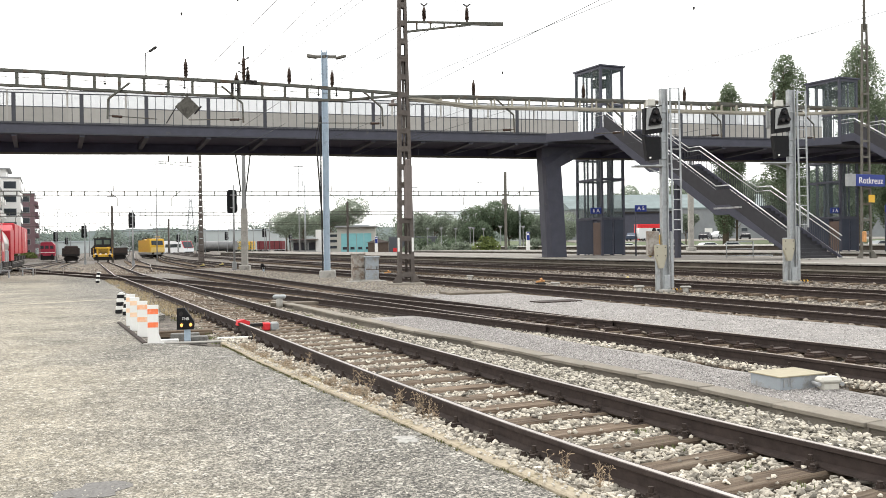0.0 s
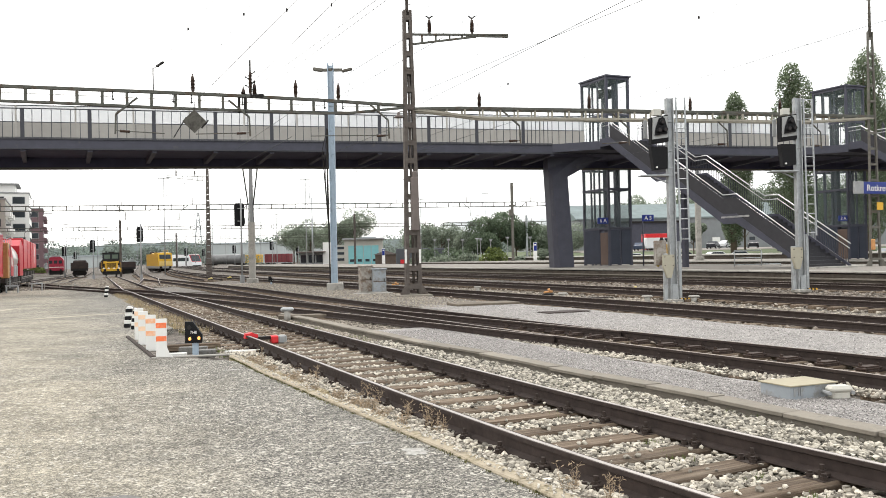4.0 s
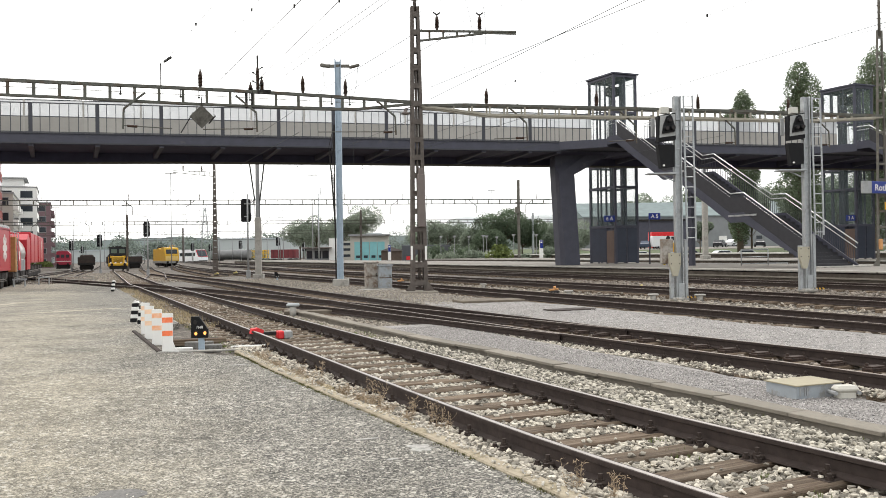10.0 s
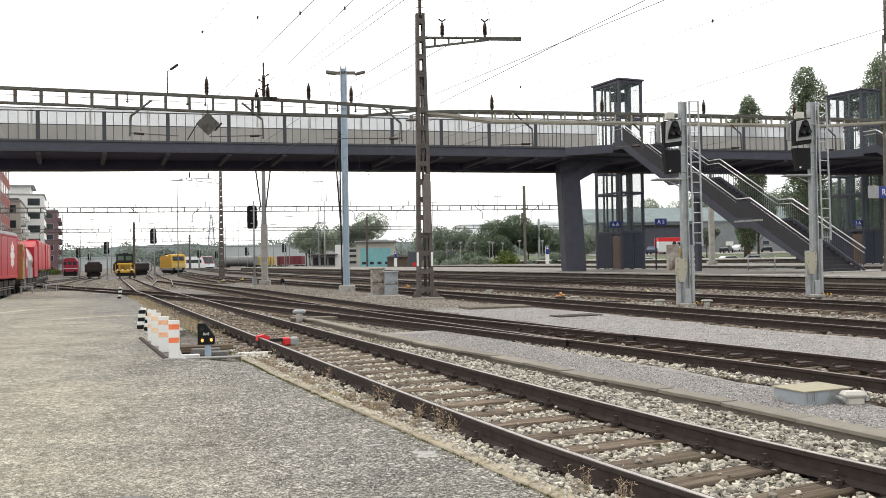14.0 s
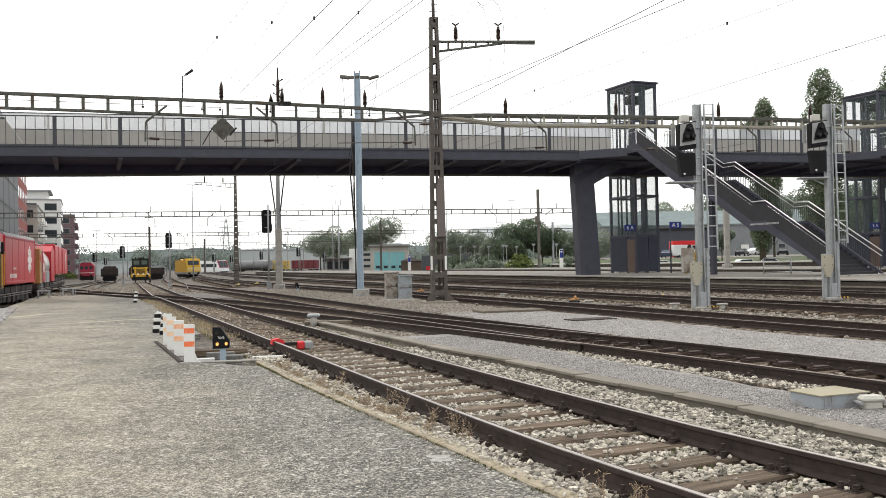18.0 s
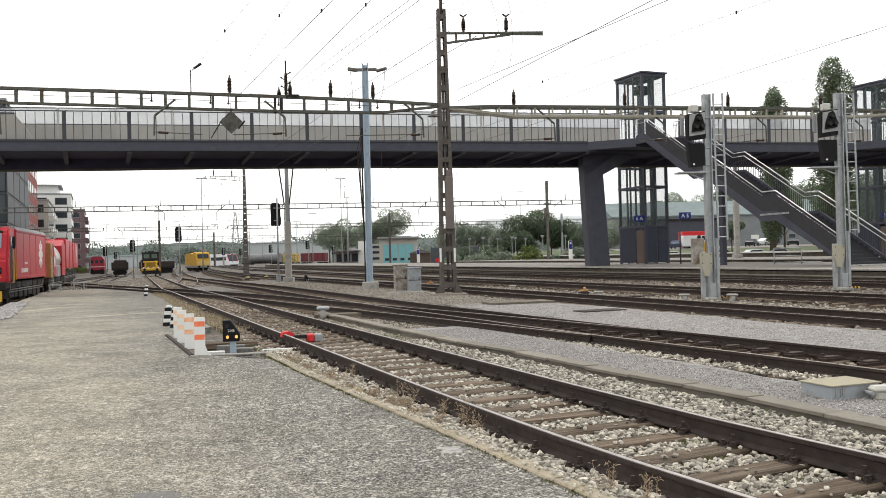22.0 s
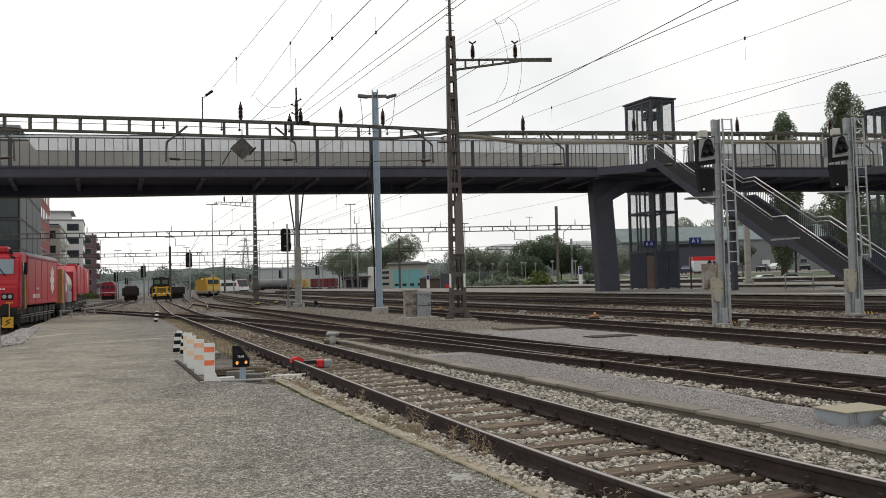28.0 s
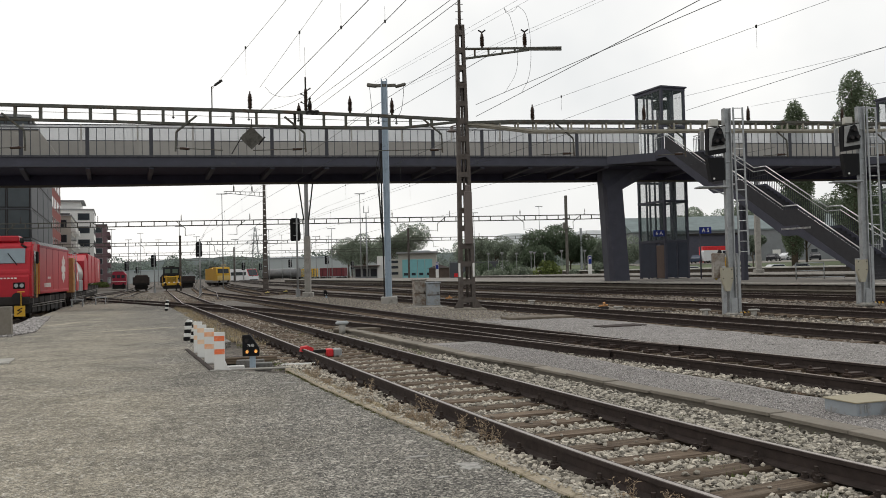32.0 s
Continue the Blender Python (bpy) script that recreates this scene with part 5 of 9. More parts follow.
def build_concrete_mast(at, h, wide_to, label):
    top = thing("concrete_mast", at, label, "catenary mast", group="catenary masts")
    bm = B()
    box(bm, (0, 0, wide_to / 2), (0.44, 0.42, wide_to), bevel=0.03)
    part("lower_shaft", bm, M_CONC, top)
    bm = B()
    box(bm, (0, 0, (wide_to + h) / 2), (0.28, 0.3, h - wide_to), bevel=0.02, taper=0.8)
    part("upper_shaft", bm, M_GREY, top)
    bm = B()
    box(bm, (0, 0, 0.12), (0.75, 0.75, 0.45), bevel=0.04)
    part("foundation", bm, M_CONC, top)
    bm = B()
    for e in (-1, 1):
        rod(bm, (0.18 * e, -0.2, wide_to + 1.2), (0.75 * e, -0.2, h - 0.4), 0.05, 6)
        rod(bm, (0.18 * e, -0.2, wide_to), (0.18 * e, -0.2, wide_to + 1.2), 0.03, 6)
    part("cable_run", bm, M_DARK, top)
    return top


build_concrete_mast(Vector((-9.9, 61.8, -0.1)), 10.5, 4.4, "concrete mast with black cable runs")


build_concrete_mast(Vector((27.8, 75.5, 0.67)), 9.0, 7.6, "pale concrete mast on the second platform")


def plain_mast(at, h, label, material=None, lamp=False):
    top = thing("catenary_mast" if not lamp else "yard_lamp", at, label, "catenary mast" if not lamp else "lamp post", group="yard masts" if not lamp else "yard lamps", yaw=BYAW)
    bm = B()
    if lamp:
        rod(bm, (0, 0, 0), (0, 0, h), 0.085, 8, r2=0.05)
    else:
        for y in (-0.13, 0.13):
            box(bm, (0, y, h / 2), (0.32, 0.05, h))
        for k in range(int(h / 1.2)):
            box(bm, (0, 0, 0.7 + 1.2 * k), (0.05, 0.26, 0.3))
    part("post", bm, material or M_MAST, top)
    if lamp:
        bm = B()
        box(bm, (0, 0, h), (1.6, 0.25, 0.12), bevel=0.04)
        part("lamp_bar", bm, M_GREY, top)
    return top


def build_lattice_arm(mast, z, reach):
    """A tapering ladder arm out from a mast, with insulators standing on it."""
    bm = B()
    bar(bm, (0, -0.12, z), (-reach, -0.12, z + 0.12), 0.07, 0.06)
    bar(bm, (0, -0.12, z - 0.5), (-reach, -0.12, z - 0.05), 0.07, 0.06)
    for k in range(1, 9):
        f = k / 8.5
        bar(bm, (-reach * f, -0.12, z - 0.5 + 0.45 * f), (-reach * f, -0.12, z + 0.12 * f), 0.05, 0.05)
    part("bracket_arm", bm, M_LATTICE, mast)
    for f in (0.3, 0.75):
        insulator(mast.matrix_world @ Vector((-reach * f, -0.12, z + 0.12 * f + 0.03)), 0.6)


build_lattice_arm(build_lattice_mast(Vector((-19.85, 94.7, -0.3)), 11.9, 0.5, 0.2, "brown lattice catenary mast with a ladder arm behind the footbridge", yaw=BYAW, leg=0.11, batten=0.62, pipe=False), 11.05, 4.35)
plain_mast(Vector((2.9, 96.4, 0.0)), 8.2, "brown steel catenary mast behind the footbridge")
boxed = plain_mast(Vector((16.6, 115.0, 0.0)), 11.3, "weathered grey steel mast with transformer box", M_MASTGREY)
bm = B()
box(bm, (-0.25, -0.3, 7.2), (0.6, 0.5, 0.9), bevel=0.03)
box(bm, (-0.1, -0.25, 8.2), (0.9, 0.12, 0.12))
part("transformer_box", bm, M_MASTGREY, boxed)
plain_mast(Vector((-55, 90, -0.6)), 8.6, "brown steel catenary mast in the yard")
plain_mast(Vector((-64, 137, -0.7)), 9.0, "brown steel catenary mast in the yard")
plain_mast(Vector((-43, 139, -0.7)), 9.0, "brown steel catenary mast in the yard")
plain_mast(Vector((-6, 145, 0.0)), 9.0, "brown steel catenary mast in the yard")
plain_mast(Vector((24, 149, 0.0)), 8.4, "galvanised catenary mast in the yard", M_GALV)
plain_mast(Vector((-86, 199, -0.7)), 9.0, "distant catenary mast in the yard")
plain_mast(Vector((-50, 203, -0.7)), 9.0, "distant catenary mast in the yard")
plain_mast(Vector((-70, 270, -0.7)), 9.5, "distant catenary mast in the yard")
plain_mast(Vector((-30, 278, -0.7)), 9.5, "distant catenary mast in the yard")
for a, y, h in ((-0.2594, 124, 13.9), (-0.0974, 130, 14.0), (0.036, 150, 12.0), (-0.31, 170, 12.0), (-0.39, 165, 11.5), (-0.205, 180, 11.5), (-0.172, 200, 11.0), (-0.356, 230, 14.0), (-0.068, 160, 11.0), (-0.40, 240, 13), (-0.335, 205, 11), (-0.29, 215, 12), (-0.275, 250, 12), (-0.245, 190, 10), (-0.225, 240, 13), (-0.15, 185, 10), (-0.135, 230, 12), (-0.1315, 165, 10.6), (-0.37, 190, 10.5), (-0.19, 260, 14), (0.1127, 180, 15.0)):
    plain_mast(Vector((a * y, y, -0.4)), h, "tall thin yard lamp post", M_GREY, lamp=True)

# slim aerial mast beside the lamps
aerial = thing("aerial_mast", (-0.0904 * 140, 140, -0.2), "slim galvanised aerial mast with two rods", "mast")
bm = B()
rod(bm, (0, 0, 0), (0, 0, 11.6), 0.16, 8, r2=0.09)
part("post", bm, M_GALV, aerial)
for x in (-0.38, 0.38):
    bm = B()
    rod(bm, (x, 0, 11.5), (x, 0, 12.7), 0.05, 8)
    rod(bm, (0, 0, 11.6), (x, 0, 11.6), 0.04, 6)
    part("aerial_rod", bm, M_GALV, aerial)

# arm with two insulators high on the near mast
def build_mast_arm():
    top = thing("mast_bracket", (MAST1.x, MAST1.y, 10.25), "steel bracket arm with two insulators on the mast", "bracket arm", yaw=radians(-4))
    bm = B()
    bar(bm, (0, 0, 0.19), (4.0, 0, 0.08), 0.12, 0.07)
    bar(bm, (0, 0, -0.22), (2.7, 0, 0.04), 0.1, 0.07)
    bar(bm, (2.3, 0, 0.07), (4.0, 0, 0.0), 0.1, 0.06)
    part("arm_chord", bm, M_LATTICE, top)
    for x, z in ((0.55, 0.14), (1.1, 0.12), (1.65, 0.11), (2.15, 0.09)):
        bm = B()
        bar(bm, (x, 0, z), (x, 0, -0.22 + 0.095 * x), 0.08, 0.07)
        part("arm_post", bm, M_LATTICE, top)
    for x in (0.85, 2.55):
        ins = thing("insulator", top.matrix_world @ Vector((x, 0, 0.22 - 0.028 * x)), "brown ribbed insulator with metal cap on the mast arm", "insulator", group="insulators on the beams")
        part("body", insulator_mesh(0.56), M_INSUL, ins)
        bm = B()
        bar(bm, (-0.14, 0, 0.72), (0, 0, 0.62), 0.05, 0.05)
        bar(bm, (0.14, 0, 0.72), (0, 0, 0.62), 0.05, 0.05)
        part("cap", bm, M_DARK, ins)
    lamp = thing("mast_lamp", (MAST1.x - 0.45, MAST1.y - 0.1, 7.12), "small dark bell-shaped lamp on the mast", "lamp")
    bm = lathe(B(), [(0.02, 0.22), (0.05, 0.2), (0.07, 0.1), (0.2, 0.0), (0.19, -0.02)], 12)
    bmesh.ops.recalc_face_normals(bm, faces=bm.faces)
    part("shade", bm, M_MASTBOX, lamp)
    bm = B()
    bar(bm, (0, 0, 0.2), (0.4, 0.05, 0.3), 0.04, 0.04)
    part("bracket", bm, M_MASTBOX, lamp)
    # switch box on the mast's shaft, and two white marker strips
    bx = thing("mast_box", (MAST1.x + 0.12, MAST1.y - 0.22, 2.6), "grey-brown steel switch pipe on the mast", "switch box", yaw=BYAW)
    bm = B()
    box(bm, (0, 0, 1.05), (0.3, 0.2, 2.1), bevel=0.03)
    box(bm, (0.0, 0, 2.2), (0.2, 0.16, 0.3), bevel=0.03)
    part("case", bm, M_MASTBOX, bx)
    for x in (-0.28, 0.28):
        st = thing("marker_strip", (MAST1.x + x, MAST1.y - 0.2, 1.3), "white marker strip on the mast", "marker", group="marker strips", yaw=BYAW)
        bm = B()
        box(bm, (0, 0, 0.28), (0.08, 0.03, 0.55), bevel=0.005)
        part("strip", bm, M_WHITE, st)


M_MASTBOX = mat("grey_brown_box_paint", (0.15, 0.125, 0.115), 0.6, var=0.15, scale=3)
build_mast_arm()

# cantilever brackets, insulators and the diamond board on the beam

def beam_point(k, z=7.5):
    q = MAST1 + BEAM_U * k
    return Vector((q.x, q.y, z))


def steady_arm(k, reach, label="bent tube bracket holding the contact wire"):
    top = thing("steady_arm", beam_point(k, 7.4 if k < 0 else 7.28), label, "bracket", group="steady arms", yaw=math.atan2(BEAM_U.y, BEAM_U.x))
    e = 1 if reach > 0 else -1
    bm = B()
    rod(bm, (0, -0.12, 0.2), (e * 0.75, -0.12, -0.42), 0.04, 6)
    rod(bm, (e * 0.75, -0.12, -0.42), (e * 0.78, -0.12, -1.15), 0.035, 6)
    part("drop_tube", bm, M_LATTICE, top)
    bm = B()
    rod(bm, (e * 0.78, -0.12, -1.02), (e * 0.78 - reach * 0.9, -0.12, -1.1), 0.018, 6)
    part("arm", bm, M_LATTICE, top)
    bm = B()
    rod(bm, (e * 0.78 - e * 0.15, -0.12, -1.03), (e * 0.78 - e * 0.5, -0.12, -1.05), 0.05, 8)
    part("rod_insulator", bm, M_INSUL, top)
    return top


for k, r in ((-10.25, -1.9), (-7.02, 2.2), (-1.66, 3.4), (3.85, 1.6), (8.8, 1.4), (13.6, 1.3), (18.48, 1.3), (-17.0, 2.0), (-24, 2.0)):
    steady_arm(k, r)
for k, z, h in ((-8.3, 7.86, 0.62), (-4.5, 7.79, 0.58), (-2.85, 7.74, 0.58), (2.92, 7.57, 0.58), (7.8, 7.62, 0.58), (12.62, 7.66, 0.58), (17.2, 7.68, 0.58), (-20.5, 8.0, 0.6)):
    insulator(beam_point(k, z), h)


def build_insulator_tree():
    top = thing("insulator_cluster", beam_point(-6.2, 7.82), "cluster of dark insulators and clamps on the cross beam", "insulator")
    bm = insulator_mesh(1.0)
    bmesh.ops.scale(bm, vec=(0.85, 0.85, 0.9), verts=bm.verts)
    part("centre_insulator", bm, M_INSUL, top)
    for x, y, hh in ((-0.27, 0, 0.3), (0.14, 0.1, 0.5)):
        bm = insulator_mesh(hh)
        bmesh.ops.translate(bm, vec=(x, y, -0.05), verts=bm.verts)
        part("side_insulator", bm, M_INSUL, top)
    bm = B()
    rod(bm, (0, 0, 0.9), (0, 0, 1.35), 0.035, 6)
    rod(bm, (0, 0, 1.3), (0, 0, 2.5), 0.007, 5)
    part("spike", bm, M_DARK, top)
    bm = B()
    for e, z in ((1, 0.42), (-1, 0.6), (1, 0.8), (-1, 0.28), (1, 0.18)):
        bar(bm, (-e * 0.05, 0, z - 0.04), (e * 0.17, 0, z + 0.1), 0.035, 0.035)
        box(bm, (e * 0.17, 0, z + 0.1), (0.07, 0.07, 0.06), bevel=0.015)
    for x in (-0.42, -0.2, 0.05, 0.25, 0.42):
        box(bm, (x, -0.06, -0.04 - 0.3 * (x < 0)), (0.09, 0.12, 0.16 + 0.5 * (x < 0)), bevel=0.015)
    box(bm, (0, 0, 0.0), (1.0, 0.14, 0.08))
    part("clamp_frame", bm, M_DARK, top)
    pole = thing("marker_rod", beam_point(-9.7, 7.88), "thin rod standing on the cross beam", "rod")
    bm = B()
    rod(bm, (0, 0, 0), (0, 0, 0.85), 0.022, 6)
    rod(bm, (0.12, 0, 0.9), (0.4, 0, 1.08), 0.05, 6)
    rod(bm, (0, 0, 0.83), (0.12, 0, 0.9), 0.012, 5)
    part("rod", bm, M_DARK, pole)
    dia = thing("diamond_board", beam_point(-8.22, 6.76) - Vector((0, 0.2, 0)), "grey square board hung on its corner from the beam", "board", yaw=BYAW)
    bm = B()
    box(bm, (0, 0, 0), (0.62, 0.03, 0.62), ry=radians(45), bevel=0.006)
    part("panel", bm, M_DIAMOND, dia)
    bm = B()
    rod(bm, (0, 0.03, 0.4), (0, 0.1, 0.75), 0.02, 6)
    part("hanger", bm, M_DARK, dia)
    bm = B()
    rod(bm, (-0.3, 0.0, 0.15), (-0.75, 0.1, -0.6), 0.02, 6)
    part("guy", bm, M_DARK, dia)
    bm = B()
    rod(bm, (0.25, 0.0, -0.25), (0.5, 0.0, 0.05), 0.03, 6)
    part("clamp", bm, M_DARK, dia)


M_DIAMOND = mat("weathered_signboard_back", (0.10, 0.096, 0.082), 0.7, var=0.35, scale=4, dirt=(0.05, 0.045, 0.04), dirt_at=0.5, dirt_scale=3)
build_insulator_tree()

# ---- wires ----
def wire(a, b, r, label="thin dark overhead wire above tracks", sag=0.0, n=10, drops=0):
    a, b = Vector(a), Vector(b)
    top = thing("overhead_wire", (a + b) / 2, label, "overhead wire", group="overhead wires")
    m = (a + b) / 2
    pts = [a + (b - a) * (k / n) - Vector((0, 0, sag * 4 * (k / n) * (1 - k / n))) - m for k in range(n + 1)]
    bm = B()
    sweep(bm, [(-r, -r), (r, -r), (r, r), (-r, r)], pts)
    part("strand", bm, M_WIRE, top)
    for k in range(1, drops + 1):
        f = k / (drops + 1)
        p = a + (b - a) * f - m
        bm = B()
        rod(bm, p, p - Vector((0, 0, 0.9 + 0.8 * abs(f - 0.5))), 0.006, 4)
        bm2 = rod(bm, p - Vector((0, 0, 0.04)), p + Vector((0, 0, 0.06)), 0.03, 6)
        part("dropper", bm2, M_WIRE, top)
    return top


def lead(o, z, s0, s1, r=0.016, drops=0, dz=0.0, do=0.0, sag=0.0):
    """A wire along the tracks at offset o, from s0 to s1."""
    a, b = D * s0 + N * o, D * s1 + N * (o + do)
    wire((a.x, a.y, z), (b.x, b.y, z + dz), r, drops=drops, sag=sag)


# in front of the beam, towards and over the camera: offset at the beam, height, sideways drift a metre, half thickness
for o, z, drift, r in ((3.4, 8.69, 0.065, 0.0042), (5.19, 8.82, -0.004, 0.0042), (5.09, 7.82, 0.024, 0.0068), (6.95, 8.35, -0.012, 0.0068), (6.93, 8.08, 0.044, 0.0055), (7.05, 7.84, 0.029, 0.0055), (9.57, 9.1, 0.088, 0.0026), (9.57, 9.01, 0.1, 0.0026), (10.74, 9.02, 0.155, 0.0026), (10.99, 9.02, 0.152, 0.0026), (13.59, 8.25, 0.053, 0.0075), (13.58, 7.77, -0.051, 0.0075), (15.89, 8.17, 0.066, 0.0042), (22.54, 8.10, -0.049, 0.0068), (20.65, 8.26, 0.195, 0.0042), (25.48, 8.31, 0.34, 0.0042)):
    s0 = 34.1 - 0.188 * o
    lead(o, z, s0, -16, r, 0, 0.0, drift * (s0 + 16))
# hangers between catenary and contact wire, with clamps
for s, o, z, h in ((26.9, 3.8, 8.69, 0.87), (21.0, 5.37, 7.82, -0.62), (25.2, 5.16, 8.82, 0.9), (21.9, 6.82, 8.35, -0.42), (28.9, 16.03, 8.17, 0.55), (18.9, 16.69, 8.17, 0.62), (32.2, 10.0, 9.0, 0.9)):
    q = D * s + N * o
    top = thing("wire_hanger", (q.x, q.y, z), "thin hanger with clamp on an overhead wire", "wire hanger", group="wire hangers")
    bm = B()
    rod(bm, (0, 0, 0), (0, 0, -h), 0.0035, 4)
    part("strand", bm, M_WIRE, top)
    bm = B()
    box(bm, (0, 0, 0.0), (0.05, 0.05, 0.09), bevel=0.01)
    part("clamp", bm, M_DARK, top)
# high pair from the far mast towards the arm
for o, z in ((13.9, 11.0), (15.2, 10.9)):
    lead(o, z, 33.0, 95.0, 0.009, 0, -0.4, -1.5)
for o, z, dr in ((8.55, 6.4, 0), (14.85, 6.4, 0), (19.6, 6.4, 0), (9.3, 7.9, 4), (14.85, 7.8, 4), (19.6, 7.8, 4), (22, 9.4, 0), (30, 7.2, 0)):
    lead(o, z, 33.0, 96.0, 0.006, dr, -0.2, 0.3)
    lead(o + 0.3, z - 0.2, 96.0, 210.0, 0.014, 0, -0.3, 6 + 0.1 * o)
# looped jumpers beside the mast
def curved(points, n=8):
    """A smooth line through the points."""
    q = [Vector(p) for p in points]
    q = [q[0] * 2 - q[1]] + q + [q[-1] * 2 - q[-2]]
    out = []
    for a, b, c, d in zip(q, q[1:], q[2:], q[3:]):
        for i in range(n):
            t = i / n
            out.append(0.5 * ((2 * b) + (c - a) * t + (2 * a - 5 * b + 4 * c - d) * t * t + (3 * b - a - 3 * c + d) * t ** 3))
    return out + [q[-2]]


def cable(name, at, points, r, label, group, material=None):
    top = thing(name, at, label, "cable", group=group)
    pts = [Vector(p) for p in curved(points)]
    bm = B()
    rings = []
    for i, p in enumerate(pts):
        t = (pts[min(i + 1, len(pts) - 1)] - pts[max(i - 1, 0)]).normalized()
        x = t.cross(Vector((0.31, 0.9, 0.3))).normalized()
        y = t.cross(x)
        rings.append([bm.verts.new(p + x * r * math.cos(k * 1.2566) + y * r * math.sin(k * 1.2566)) for k in range(5)])
    for r0, r1 in zip(rings, rings[1:]):
        for k in range(5):
            bm.faces.new((r0[k], r0[(k + 1) % 5], r1[(k + 1) % 5], r1[k]))
    part("loop", bm, material or M_WIRE, top)


for loop in (((1.89, 24.39, 9.1), (1.99, 24.8, 9.09), (2.16, 25.32, 9.07), (2.59, 28.04, 8.87), (2.72, 30.25, 8.57), (2.46, 32.03, 8.25)), ((2.26, 23.93, 9.01), (2.53, 24.51, 8.94), (2.76, 25.71, 8.76), (2.98, 27.57, 8.39), (3.02, 28.89, 8.05), (2.87, 29.88, 7.77)), ((1.89, 24.39, 9.1), (2.0, 24.3, 8.95), (2.15, 24.1, 8.92), (2.26, 23.93, 9.01))):
    cable("jumper_cable", (0, 0, 0), loop, 0.006, "looped jumper cable hanging from a wire", "jumper cables")
# slack leads by the insulators and from the pole's crossarm
cable("slack_lead", beam_point(-6.2, 0), ((-1.55, 0, 8.82), (-1.3, 0, 8.55), (-0.9, 0, 8.42), (-0.4, 0, 8.46), (0, 0, 8.62)), 0.007, "slack lead between insulators on the beam", "slack leads")
cable("slack_lead", beam_point(-6.2, 0), ((-2.1, 0, 7.9), (-1.5, 0, 7.92), (-0.8, 0, 8.08), (-0.1, 0, 8.4)), 0.007, "slack lead between insulators on the beam", "slack leads")
cable("slack_lead", (-2.8, 42.3, 0), ((-0.72, 0, 10.9), (-0.66, 0, 10.2), (-0.62, 0, 9.6), (-0.72, 0, 9.0)), 0.012, "slack lead below the pole's crossarm", "slack leads")
cable("slack_lead", (-2.8, 42.3, 0), ((1.0, 0, 10.9), (0.95, 0, 10.2), (0.8, 0, 9.5), (0.45, 0, 9.1)), 0.012, "slack lead below the pole's crossarm", "slack leads")

# ---- small things beside the siding ----
M_PALEORANGE = mat("sun_bleached_orange_band", (0.80, 0.38, 0.2), 0.55, var=0.2, scale=10, dirt=(0.78, 0.55, 0.4), dirt_at=0.52, dirt_scale=8)


def build_barrier(at, k):
    top = thing("barrier_post", at, "white sheet-metal guard post with orange bands" if k < 1 else "white sheet-metal guard post with faded orange bands", "guard post", group="guard posts", yaw=radians(6))
    bm = B()
    box(bm, (0, 0, 0.32), (0.175, 0.02, 0.64), bevel=0.006)
    box(bm, (-0.0825, 0.04, 0.32), (0.012, 0.09, 0.63))
    prism(bm, [(0.088, 0.0), (0.19, 0.0), (0.13, 0.05), (0.088, 0.16)], "y", -0.01, 0.008)
    part("panel", bm, M_WHITE, top)
    for z in (0.53, 0.31):
        bm = B()
        box(bm, (0.0, -0.012, z), (0.168, 0.004, 0.085))
        part("band", bm, (M_ORANGE, M_PALEORANGE, M_PEACH, M_PEACH)[k], top)
    return top


for k, (x, y) in enumerate(((-3.80, 14.33), (-4.28, 15.45), (-4.74, 16.6), (-5.15, 17.75))):
    build_barrier(Vector((x, y, 0.0)), k)


def build_striped_post(at, h):
    top = thing("striped_post", at, "black and white banded marker post", "marker post", group="striped posts")
    n = 5
    for k in range(n):
        bm = B()
        box(bm, (0.012 * k, 0, h * (k + 0.5) / n), (0.15, 0.09, h / n - 0.003), bevel=0.012)
        part("band", bm, M_BLACK if k % 2 == 0 else M_WHITE, top)
    bm = B()
    prism(bm, [(-0.015, h), (0.135, h), (0.12, h + 0.035), (0.03, h + 0.06)], "y", -0.045, 0.045)
    part("cap", bm, M_WHITE, top)


build_striped_post(Vector((-6.4, 21.1, 0)), 0.46)
build_striped_post(Vector((-6.05, 20.5, 0)), 0.44)
build_striped_post(Vector((-13.1, 40.1, 0)), 0.46)


